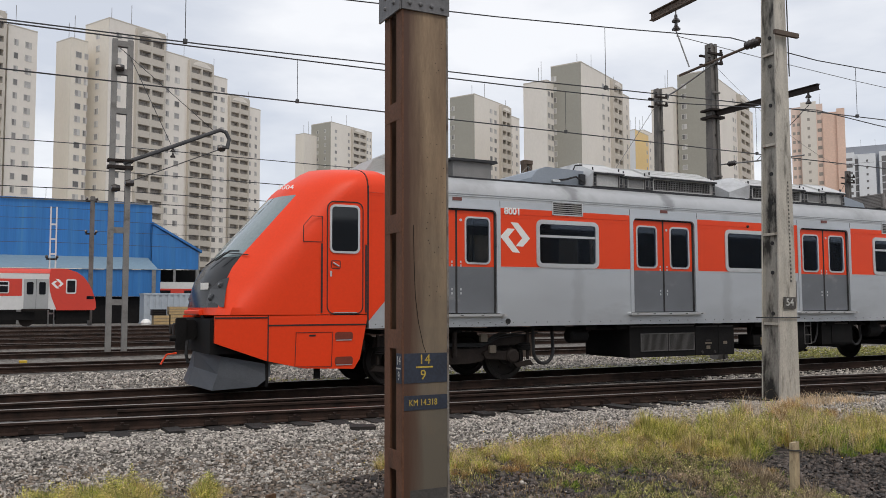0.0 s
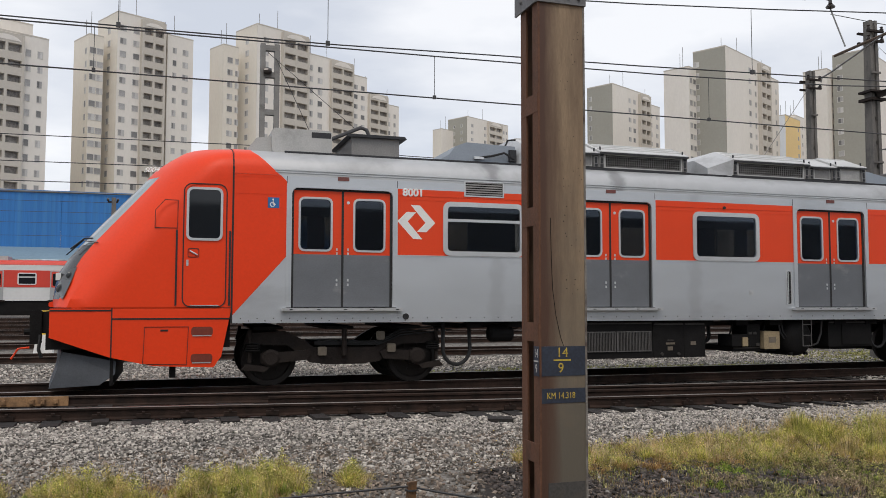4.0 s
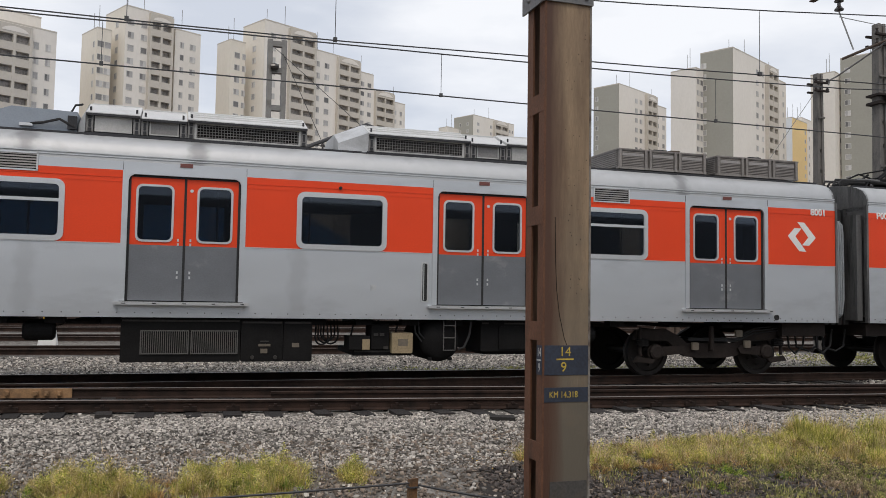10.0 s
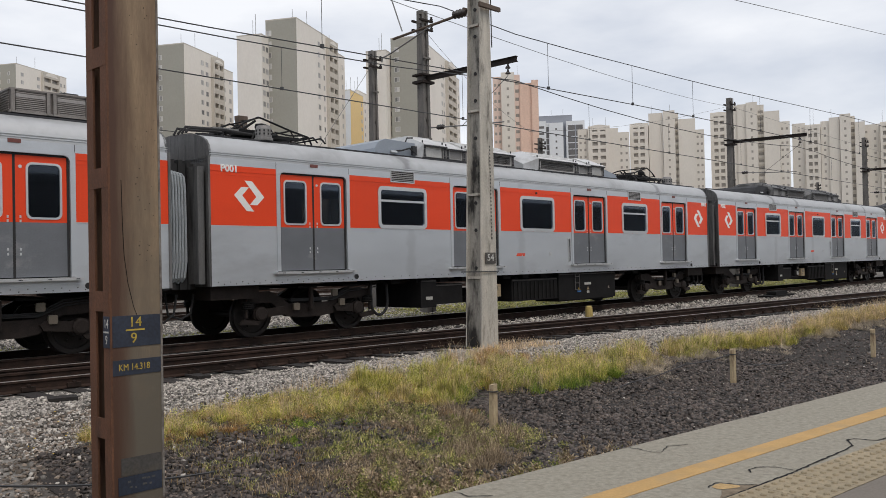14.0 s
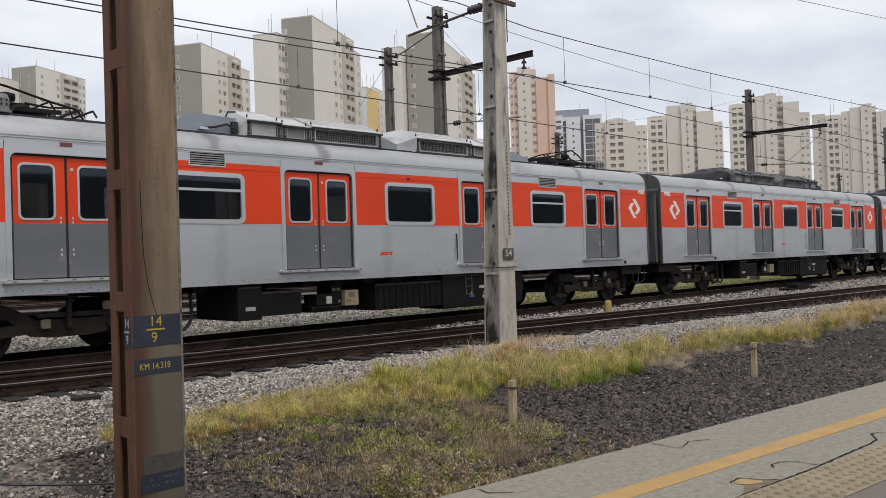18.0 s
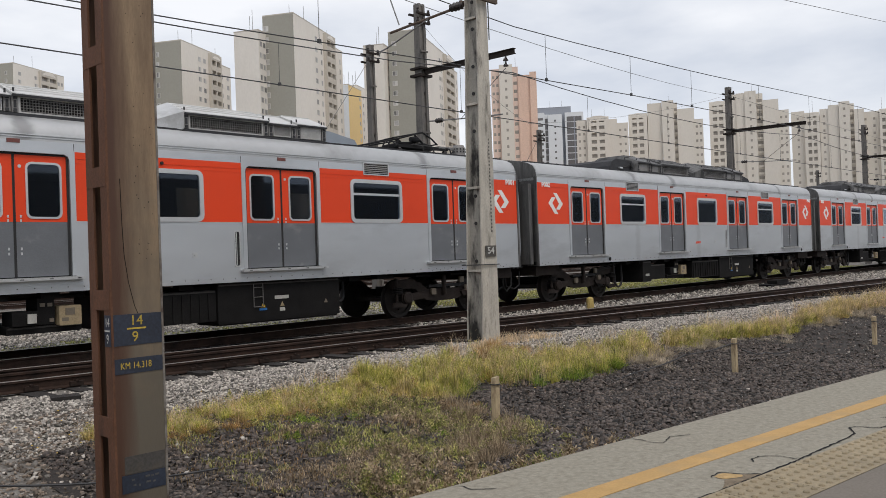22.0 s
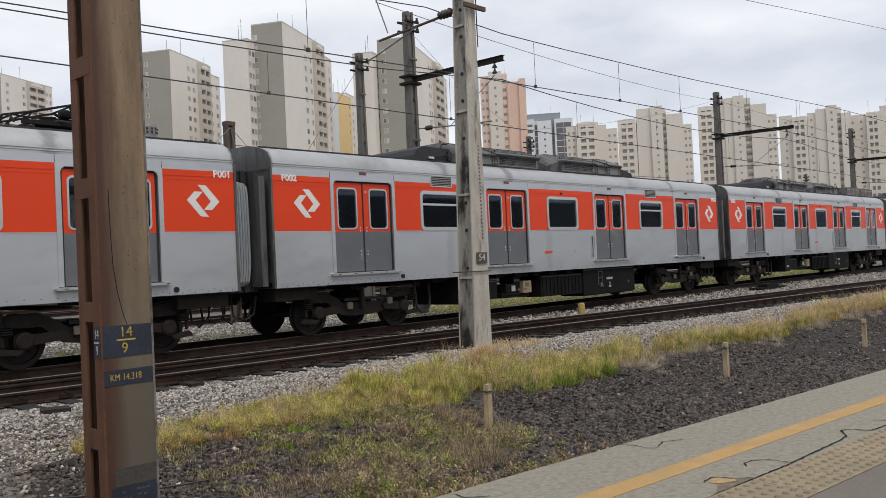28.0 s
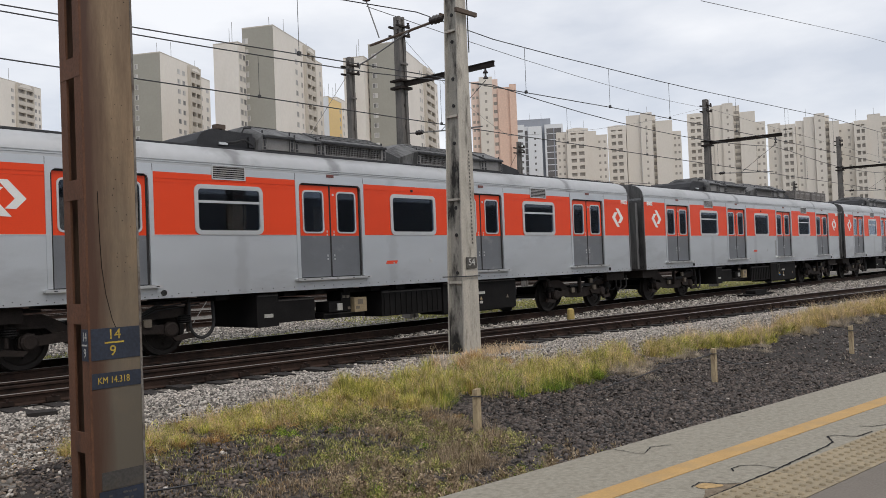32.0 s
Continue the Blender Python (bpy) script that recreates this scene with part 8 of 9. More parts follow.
def stores():
    c = thing("shipping_container", "pale grey corrugated container in the yard", "container", (9.3, 68, 0.27))
    for k in range(9):
        x = 0.44 * k
        Form().box(x, x + 0.24, 0, 2.4, 0.1, 2.3).box(x + 0.24, x + 0.44, 0.06, 2.4, 0.1, 2.3).to("corrugation", CONTAINER, c)
    Form().box(-0.05, 4.0, -0.03, 2.4, 0.0, 0.12).box(-0.05, 4.0, -0.03, 2.4, 2.28, 2.4).to("rail", CONTAINER, c)
    for k, (x, z, w, h) in enumerate(((9.6, 0.45, 1.1, 0.7), (10.8, 0.45, 1.4, 0.75), (10.7, 1.2, 1.6, 0.6), (9.5, 1.15, 1.0, 0.45))):
        cr = thing("wooden_crate", "tan wooden crate stacked in the yard", "crate", (x, 65, z - 0.18), "crates in the yard")
        Form().box(0, w, 0, 1, 0, h).to("box", BOXTAN if k != 3 else GRIME, cr)
        for j in range(3):
            Form().box(0, w, -0.03, 0, 0.04 + j * h / 3, (j + 0.8) * h / 3).to("slat", CRATE if k != 3 else GRIME_DARK, cr)
    sack = Form().lathe([(0.0, 0.0), (0.32, 0.0), (0.38, 0.2), (0.26, 0.4), (0.0, 0.48)], (9.0, 64.6, 0.26), "z", 12).to("sack", WHITE, None)
    tagged(sack, "white sack on the ground beside crates", "sack")
    t = thing("stored_train", "red and white train inside the shed", "train", (12.5, 78.0, 0.45))
    Form().box(-2, 26, 0, 2.8, 1.1, 3.4).to("body", WHITE_TRAIN, t)
    Form().box(-2, 26, -0.02, 0.0, 1.9, 2.8).to("window_band", RED_TRAIN, t)
    for k in range(10):
        Form().box(-1 + 2.6 * k, 0.4 + 2.6 * k, -0.04, 0.0, 2.0, 2.65).to("pane", DARKGLASS, t)
    Form().box(-2, 26, 0.3, 2.5, 0.0, 1.1).to("underframe", GRIME_DARK, t)
    b = thing("relay_box", "small yellow lineside box between yard tracks", "lineside box", (0.45, 27.1, -0.19))
    Form().box(-0.10, 0.10, -0.1, 0.1, 0.0, 0.16, 0.02).to("case", YELLOW, b)
    Form().box(-0.11, 0.11, -0.11, 0.11, 0.16, 0.19).to("lid", YELLOW, b)
    m = thing("lineside_marker", "yellow lineside marker on a white concrete base", "marker post", (-3.65, 28.5, -0.2))
    Form().prism([(-0.28, 0.0), (0.28, 0.0), (0.19, 0.62), (-0.19, 0.62)], -0.2, 0.2).to("base", WHITE, m, "white painted concrete base")
    Form().box(-0.15, 0.15, -0.13, 0.13, 0.62, 0.92, 0.02).to("lower_case", YELLOW, m)
    Form().box(-0.17, 0.17, -0.15, 0.15, 0.96, 1.36, 0.03).to("upper_case", YELLOW, m)
    Form().box(-0.12, 0.12, -0.11, 0.11, 0.90, 0.98).to("neck", YELLOW, m)
    for x in (-1.73, -1.33):
        g = thing("yard_barrel", "white and yellow lineside drum by the parked train", "barrel", (x, 52, 0.3), "lineside drums")
        Form().lathe([(0.0, 0.0), (0.11, 0.0), (0.11, 0.5), (0.0, 0.5)], (0, 0, 0), "z", 12).to("drum", WHITE, g)
        Form().lathe([(0.0, 0.5), (0.12, 0.5), (0.12, 0.68), (0.09, 0.72), (0.12, 0.76), (0.12, 1.0), (0.0, 1.05)], (0, 0, 0), "z", 12).to("cap", YELLOW, g)
    pm = thing("point_machine", "dark steel point machine slab between tracks", "point machine", (33.6, 13.4, -0.25))
    Form().box(-1.2, 1.2, -0.25, 0.25, 0.0, 0.16, 0.02).to("slab", GRIME_DARK, pm)
    Form().box(-0.5, 0.6, -0.2, 0.2, 0.16, 0.3, 0.03).to("motor_case", GRIME_DARK, pm)
    Form().box(-1.7, 1.5, -0.36, -0.31, 0.02, 0.07).to("rod", GRIME, pm, "pale steel rod")
    for x, y, h, kind in ((-4.05, 66, 8.75, 0), (2.75, 66, 8.5, 1), (5.30, 66, 9.4, 0), (-27, 66, 8.6, 0)):
        q = thing("yard_post", ("slim dark concrete post carrying yard wires", "slim pale steel ladder post in the yard")[kind], "pole", (x, y, 0.3), "posts in the yard")
        if kind == 0:
            Form().box(-0.15, 0.15, -0.15, 0.15, 0, h, 0.02).to("shaft", POLE_DARK, q)
        else:
            for s in (-0.19, 0.19):
                Form().box(s - 0.045, s + 0.045, -0.1, 0.1, 0, h).to("leg", WHITE_TRAIN, q)
            for k in range(7):
                Form().box(-0.16, 0.16, -0.05, 0.05, 0.8 + h * 0.125 * k, 0.92 + h * 0.125 * k).to("batten_plate", WHITE_TRAIN, q)
        for z in (0.70, 0.955) if kind == 0 else (0.55,):
            Form().box(-0.42, 0.30, -0.1, 0.1, h * z, h * z + 0.12).to("cross_arm", GRIME, q)
            for s in (-0.4, 0.28):
                Form().lathe([(0.0, -0.1), (0.10, -0.08), (0.12, 0.0), (0.10, 0.08), (0.0, 0.1)], (s, -0.1, h * z + 0.22), "x", 8).to("insulator", INSULATOR, q)


CONTAINER = material("container_paint", (0.40, 0.45, 0.50), 0.6, 0.1, 0.08, 1, 6)
CRATE = material("crate_wood", (0.44, 0.31, 0.15), 0.8, 0.0, 0.2, 3, 20)
shed()
parked_train()
stores()


# ---- sleepers, stones, grass ----
def bulk(name, verts, faces, mat, label, category, parent=None):
    me = bpy.data.meshes.new(name)
    nf, k = faces.shape
    me.vertices.add(len(verts))
    me.vertices.foreach_set("co", np.ascontiguousarray(verts, np.float32).ravel())
    me.loops.add(nf * k)
    me.loops.foreach_set("vertex_index", np.ascontiguousarray(faces, np.int32).ravel())
    me.polygons.add(nf)
    me.polygons.foreach_set("loop_start", np.arange(0, nf * k, k, dtype=np.int32))
    me.polygons.foreach_set("loop_total", np.full(nf, k, np.int32))
    me.update(calc_edges=True)
    me.materials.append(mat)
    ob = new(name, me)
    ob.parent = parent
    return tagged(ob, label, category, kind="stuff")


def heights(xs, ys):
    return np.array([ground_z(x, y) + rough(x, y) for x, y in zip(xs, ys)])


def stones(name, xs, ys, size, mat, label, rng, lift=0.3):
    ico = np.array([(x, y, z) for x in (-1, 1) for y in (-1, 1) for z in (-1, 1)], float) * 0.75
    tri = np.array([(0, 1, 3, 2), (4, 6, 7, 5), (0, 4, 5, 1), (2, 3, 7, 6), (1, 5, 7, 3)])
    n = len(xs)
    s = size[0] + (size[1] - size[0]) * rng.random(n) ** 2
    zs = heights(xs, ys)
    shape = (ico[None] + 0.75 * (rng.random((n, 8, 3)) - 0.5)) * (0.45 + 0.95 * rng.random((n, 1, 3)))
    a = rng.random(n) * 6.283
    c, d = np.cos(a)[:, None], np.sin(a)[:, None]
    b = rng.normal(0, 0.7, n)
    cb, db = np.cos(b)[:, None], np.sin(b)[:, None]
    x, y, z = shape[..., 0], shape[..., 1], shape[..., 2] * 0.55
    x, z = x * cb - z * db, x * db + z * cb
    v = np.stack([x * c - y * d, x * d + y * c, z], -1) * (s / 2)[:, None, None]
    v += np.stack([xs, ys, zs + s * lift], -1)[:, None]
    f = (tri[None] + 8 * np.arange(n)[:, None, None]).reshape(-1, 4)
    return bulk(name, v.reshape(-1, 3), f, mat, label, "gravel")


rng = np.random.default_rng(11)
NEAR = np.vectorize(near_y)
EDGE = np.vectorize(edge_y)


def back_y(x):
    """Where the verge grass ends before the pale ballast."""
    return np.interp(x, [2.7, 4.5, 6.3, 7.8, 8.8, 9.9, 10.8, 11.3, 11.7, 12.6, 13.7, 14.6, 15.7, 17.6, 18.6, 20.2, 24.5, 30, 40, 60],
                     [8.95, 9.0, 9.15, 9.15, 9.0, 9.2, 8.9, 8.2, 8.15, 8.3, 8.05, 7.65, 7.65, 7.25, 7.3, 7.55, 7.5, 6.9, 6.1, 4.5])


def front_y(x):
    """Where the dark gravel ends and the verge begins."""
    return np.interp(x, [2.7, 4.5, 6.3, 7.4, 8.9, 10, 12.6, 14.5, 16, 17.3, 20.3, 22.6, 30, 40, 60], [8.25, 8.3, 8.2, 7.6, 7.42, 7.35, 7.25, 7.35, 7.2, 6.85, 6.95, 6.9, 6.3, 5.4, 4.0])


def verge_y(x):
    return 0.5 * (front_y(x) + back_y(x))


def make_stones():
    x = np.concatenate([rng.uniform(-7, 13.5, 80000), rng.uniform(13.5, 26, 34000), rng.uniform(26, 45, 9000)])
    y = NEAR(x) - 1.42 - 2.7 * rng.random(len(x)) ** 1.15
    ok = (x < 4) | (y > back_y(x) - 0.12)
    x, y = x[ok], y[ok]
    stones("ballast_stone", x, y, (0.016, 0.044), STONE, "pale crushed stone ballast beside the track", rng, 0.42)
    x = rng.uniform(-9, 30, 4500)
    y = NEAR(x) - 0.92 - 0.5 * rng.random(len(x))
    stones("ballast_stone", x, y, (0.03, 0.06), STONE, "pale stones between the sleeper ends", rng, -0.05)
    x = rng.uniform(-5, 5, 22000)
    y = 5.6 + 4.4 * rng.random(len(x))
    x, y = x[(y > EDGE(x) + 0.05)], y[(y > EDGE(x) + 0.05)]
    stones("brown_gravel_stone", x, y, (0.020, 0.054), STONE_BROWN, "brown stained gravel in front of the ballast", rng)
    x = rng.uniform(-6, 6, 1300)
    y = 7.0 + 2.6 * rng.random(len(x)) ** 0.7
    stones("pale_gravel_stone", x, y, (0.026, 0.06), STONE, "pale stones strewn over brown gravel", rng, 0.5)
    x = np.concatenate([rng.uniform(-9, 22, 9000), rng.uniform(22, 55, 3000)])
    y = NEAR(x) - 0.75 + 1.5 * rng.random(len(x))
    stones("oily_ballast_stone", x, y, (0.035, 0.08), STONE_OILY, "oily dark ballast between the rails", rng, -0.02)
    x = np.concatenate([rng.uniform(-9, 22, 6000), rng.uniform(22, 60, 2500)])
    y = TRAIN_Y - 1.5 + 2.6 * rng.random(len(x))
    stones("oily_ballast_stone", x, y, (0.035, 0.08), STONE_OILY, "oily dark ballast under the train", rng, -0.02)
    x = np.concatenate([rng.uniform(-8, 20, 24000), rng.uniform(20, 60, 5000)])
    y = 17.0 + 6.5 * rng.random(len(x))
    stones("ballast_stone", x, y, (0.03, 0.075), STONE, "pale crushed stone beyond the train's track", rng)
    x = rng.uniform(14, 50, 8000)
    y = NEAR(x) + 0.95 + (15.75 - 0.95 - NEAR(x) - 0.95) * rng.random(len(x))
    stones("ballast_stone", x, y, (0.04, 0.09), STONE, "pale crushed stone between the tracks", rng)
    x = np.concatenate([rng.uniform(3.2, 16, 92000), rng.uniform(16, 42, 22000)])
    y = EDGE(x) + 0.02 + (front_y(x) + 0.35 - EDGE(x)) * rng.random(len(x))
    stones("dark_gravel_stone", x, y, (0.018, 0.060), STONE_DARK, "dark sooty gravel beside the platform", rng, 0.5)
    x = rng.uniform(3.9, 32, 10000)
    y = verge_y(x) + rng.normal(0, 0.42, len(x))
    stones("dark_gravel_stone", x, y, (0.022, 0.062), STONE_DARK, "dark soil and gravel under the verge grass", rng, 0.4)
    x = np.concatenate([rng.uniform(3.2, 16, 8500), rng.uniform(16, 35, 2500)])
    y = EDGE(x) + 0.05 + (front_y(x) - EDGE(x)) * rng.random(len(x))
    stones("pale_gravel_stone", x, y, (0.012, 0.036), STONE_BROWN, "paler stones strewn over the dark gravel", rng, 0.45)
    x = rng.uniform(3.2, 22, 2600)
    y = EDGE(x) + 0.05 + (front_y(x) - EDGE(x)) * rng.random(len(x))
    stones("pale_gravel_stone", x, y, (0.012, 0.042), STONE, "pale chips strewn over the dark gravel", rng, 0.55)


STONE_OILY = material("oily_stone", (0.024, 0.0195, 0.0165), 0.75, 0.0, 0.3, 10, 60, island=0.6)


def grass(name, xs, ys, tall, mat, label, wide=0.006):
    n = len(xs)
    zs = heights(xs, ys)
    mound = np.array([0.5 + 0.9 * noise.noise((x * 1.9, y * 1.9, 12.0)) for x, y in zip(xs, ys)]).clip(0.08, 1.0)
    h = tall[0] + (tall[1] - tall[0]) * (0.35 * rng.random(n) + 0.9 * mound * rng.random(n))
    a, lean = rng.random(n) * 6.283, (0.15 + 0.95 * rng.random(n) ** 1.4) * h
    w = 0.72 * wide * (0.6 + 0.9 * rng.random(n)) * (1 + 0.04 * np.maximum(0, np.hypot(xs, ys) - 8))
    b = rng.random(n) * 3.14
    px, py = np.cos(b) * w, np.sin(b) * w
    dx, dy = np.cos(a) * lean, np.sin(a) * lean
    v = np.empty((n, 5, 3))
    v[:, 0] = np.stack([xs - px, ys - py, zs - 0.02], -1)
    v[:, 1] = np.stack([xs + px, ys + py, zs - 0.02], -1)
    v[:, 2] = np.stack([xs + px * 0.8 + dx * 0.35, ys + py * 0.8 + dy * 0.35, zs + 0.6 * h], -1)
    v[:, 3] = np.stack([xs - px * 0.8 + dx * 0.35, ys - py * 0.8 + dy * 0.35, zs + 0.6 * h], -1)
    v[:, 4] = np.stack([xs + dx, ys + dy, zs + h * (0.85 + 0.15 * rng.random(n))], -1)
    k = 5 * np.arange(n)[:, None]
    f = np.concatenate([k + np.array([[0, 1, 2]]), k + np.array([[0, 2, 3]]), k + np.array([[3, 2, 4]])])
    return bulk(name, v.reshape(-1, 3), f, mat, label, "grass")


def tussocks(name, cx, cy, wide, tall, per, mat, label, blade=0.0036):
    """Clumps of grass whose blades spring from one root and bend outwards. wide, tall: ranges of a clump's radius and height."""
    m = rng.integers(per * 2 // 3, per * 4 // 3, len(cx))
    r = np.repeat(wide[0] + (wide[1] - wide[0]) * rng.random(len(cx)) ** 1.3, m)
    h = np.repeat(tall[0] + (tall[1] - tall[0]) * rng.random(len(cx)) ** 1.3, m)
    n = m.sum()
    a, d = rng.random(n) * 6.283, np.sqrt(rng.random(n))
    x, y = np.repeat(cx, m) + 0.5 * r * d * np.cos(a), np.repeat(cy, m) + 0.5 * r * d * np.sin(a)
    z = heights(x, y)
    a = a + rng.normal(0, 0.7, n)
    h = h * (0.35 + 0.65 * rng.random(n)) * (1.05 - 0.45 * d * d)
    out = r * (0.10 + 0.75 * d * rng.random(n)) + 0.05 * rng.random(n)
    dx, dy = np.cos(a) * out, np.sin(a) * out
    w = blade * (0.5 + 0.8 * rng.random(n)) * (1 + 0.05 * np.maximum(0, np.hypot(x, y) - 8)) / 2
    b = rng.random(n) * 3.14
    px, py = np.cos(b) * w, np.sin(b) * w
    v = np.empty((n, 5, 3))
    v[:, 0] = np.stack([x - px, y - py, z - 0.02], -1)
    v[:, 1] = np.stack([x + px, y + py, z - 0.02], -1)
    v[:, 2] = np.stack([x + px + dx * 0.4, y + py + dy * 0.4, z + 0.65 * h], -1)
    v[:, 3] = np.stack([x - px + dx * 0.4, y - py + dy * 0.4, z + 0.65 * h], -1)
    v[:, 4] = np.stack([x + dx, y + dy, z + h], -1)
    k = 5 * np.arange(n)[:, None]
    f = np.concatenate([k + np.array([[0, 1, 2]]), k + np.array([[0, 2, 3]]), k + np.array([[3, 2, 4]])])
    return bulk(name, v.reshape(-1, 3), f, mat, label, "grass")


def scrub(name, cx, cy, wide, tall, per, mat, label, leaf=(0.012, 0.034)):
    """Bushy weeds: each plant is a dome of small leaves. wide, tall: ranges of a plant's radius and height."""
    m = rng.integers(per // 2, per * 3 // 2, len(cx))
    r = np.repeat(wide[0] + (wide[1] - wide[0]) * rng.random(len(cx)) ** 1.5, m)
    h = np.repeat(tall[0] + (tall[1] - tall[0]) * rng.random(len(cx)) ** 1.5, m)
    n = m.sum()
    a, d = rng.random(n) * 6.283, np.abs(rng.normal(0, 0.5, n))
    x, y = np.repeat(cx, m) + r * d * np.cos(a), np.repeat(cy, m) + r * d * np.sin(a)
    z = heights(x, y) + h * np.exp(-1.1 * d * d) * (0.1 + 0.9 * rng.random(n) ** 0.7)
    size = (leaf[0] + (leaf[1] - leaf[0]) * rng.random(n) ** 2) * (1 + 0.05 * np.maximum(0, np.hypot(x, y) - 9))
    way = rng.normal(0, 0.75, (n, 3)) + np.stack([0.4 * np.cos(a), 0.4 * np.sin(a), 0.75 * np.ones(n)], -1)
    way /= np.linalg.norm(way, axis=1)[:, None]
    side = np.cross(way, rng.normal(0, 1, (n, 3)))
    side /= np.linalg.norm(side, axis=1)[:, None]
    p, u, w = np.stack([x, y, z], -1), way * size[:, None], side * (size * (0.12 + 0.16 * rng.random(n)))[:, None]
    v = np.stack([p, p + 0.5 * u - w, p + u, p + 0.5 * u + w], 1)
    f = 4 * np.arange(n)[:, None] + np.array([[0, 1, 2, 3]])
    return bulk(name, v.reshape(-1, 3), f, mat, label, "weeds")


def blades(name, stops, parched=0.0):
    """Grass paint: each blade takes its own tone from a ramp."""
    m = bpy.data.materials.new(name)
    m.use_nodes = True
    n, l = m.node_tree.nodes, m.node_tree.links
    b = n["Principled BSDF"]
    b.inputs["Roughness"].default_value = 0.75
    b.inputs["Specular IOR Level"].default_value = 0.25
    geo, ramp = n.new("ShaderNodeNewGeometry"), n.new("ShaderNodeValToRGB")
    while len(ramp.color_ramp.elements) < len(stops):
        ramp.color_ramp.elements.new(0.5)
    for e, (p, c) in zip(ramp.color_ramp.elements, stops):
        e.position, e.color = p, (*c, 1)
    l.new(geo.outputs["Random Per Island"], ramp.inputs["Fac"])
    co, tex, fac, mix = [n.new("ShaderNode" + k) for k in ("TexCoord", "TexNoise", "MapRange", "MixRGB")]
    tex.inputs["Scale"].default_value, tex.inputs["Detail"].default_value = 1.6, 4.0
    fac.inputs["From Min"].default_value, fac.inputs["From Max"].default_value, fac.inputs["To Max"].default_value = 0.46, 0.66, parched
    mix.inputs[2].default_value = (0.42, 0.27, 0.11, 1)
    l.new(co.outputs["Object"], tex.inputs["Vector"])
    l.new(tex.outputs["Fac"], fac.inputs["Value"])
    l.new(fac.outputs["Result"], mix.inputs[0])
    l.new(ramp.outputs["Color"], mix.inputs[1])
    spot, tone, mul = [n.new("ShaderNode" + k) for k in ("TexNoise", "MapRange", "VectorMath")]
    spot.inputs["Scale"].default_value, spot.inputs["Detail"].default_value = 6.5, 3.0
    for k, v in (("From Min", 0.36), ("From Max", 0.64), ("To Min", 0.62), ("To Max", 1.55)):
        tone.inputs[k].default_value = v
    mul.operation = "SCALE"
    l.new(co.outputs["Object"], spot.inputs["Vector"])
    l.new(spot.outputs["Fac"], tone.inputs["Value"])
    l.new(mix.outputs["Color"], mul.inputs[0])
    l.new(tone.outputs["Result"], mul.inputs["Scale"])
    l.new(mul.outputs["Vector"], b.inputs["Base Color"])
    thin, both = n.new("ShaderNodeBsdfTranslucent"), n.new("ShaderNodeMixShader")
    both.inputs[0].default_value = 0.35
    l.new(mul.outputs["Vector"], thin.inputs["Color"])
    l.new(b.outputs[0], both.inputs[1])
    l.new(thin.outputs[0], both.inputs[2])
    l.new(both.outputs[0], n["Material Output"].inputs["Surface"])
    return m


GREEN = blades("green_grass", [(0.0, (0.07, 0.09, 0.018)), (0.25, (0.28, 0.31, 0.055)), (0.6, (0.56, 0.55, 0.12)), (1.0, (0.80, 0.68, 0.34))], 0.25)
OLIVE = blades("olive_weeds", [(0.0, (0.05, 0.07, 0.02)), (0.5, (0.30, 0.32, 0.09)), (1.0, (0.68, 0.60, 0.28))])
DULL = blades("dull_dry_weeds", [(0.0, (0.08, 0.056, 0.036)), (0.5, (0.30, 0.23, 0.15)), (1.0, (0.60, 0.49, 0.35))])
RUSSET = blades("russet_grass", [(0.0, (0.12, 0.06, 0.025)), (0.4, (0.40, 0.22, 0.085)), (0.75, (0.56, 0.37, 0.16)), (1.0, (0.70, 0.56, 0.30))])
TAWNY = blades("ripe_grass", [(0.0, (0.16, 0.13, 0.04)), (0.35, (0.40, 0.33, 0.11)), (0.7, (0.62, 0.52, 0.21)), (1.0, (0.80, 0.66, 0.40))], 0.3)
STRAW = blades("dry_grass", [(0.0, (0.24, 0.15, 0.07)), (0.5, (0.42, 0.29, 0.14)), (1.0, (0.55, 0.43, 0.25))])
PINK_STRAW = blades("seed_stalks", [(0.0, (0.45, 0.33, 0.20)), (1.0, (0.78, 0.63, 0.43))])
PALE_STRAW = blades("bleached_grass", [(0.0, (0.30, 0.25, 0.19)), (1.0, (0.55, 0.48, 0.38))])
FRESH = blades("fresh_leaves", [(0.0, (0.05, 0.10, 0.015)), (0.5, (0.20, 0.30, 0.045)), (1.0, (0.46, 0.50, 0.11))])
LAWN = blades("low_yard_grass", [(0.0, (0.12, 0.14, 0.035)), (0.5, (0.36, 0.38, 0.12)), (1.0, (0.58, 0.54, 0.24))], 0.3)
WEED = blades("weed_leaves", [(0.0, (0.05, 0.08, 0.02)), (0.5, (0.17, 0.23, 0.055)), (1.0, (0.40, 0.42, 0.13))])


def clumps(n_clump, per, x0, x1, yf, width, keep, spread=0.16):
    cx = rng.uniform(x0, x1, n_clump)
    cy = yf(cx) + rng.normal(0, width, n_clump)
    ok = np.array([keep(a, b) for a, b in zip(cx, cy)])
    cx, cy = cx[ok], cy[ok]
    m = rng.integers(per // 2, per * 3 // 2, len(cx))
    x = np.repeat(cx, m) + rng.normal(0, spread, m.sum())
    y = np.repeat(cy, m) + rng.normal(0, spread, m.sum())
    return x, y


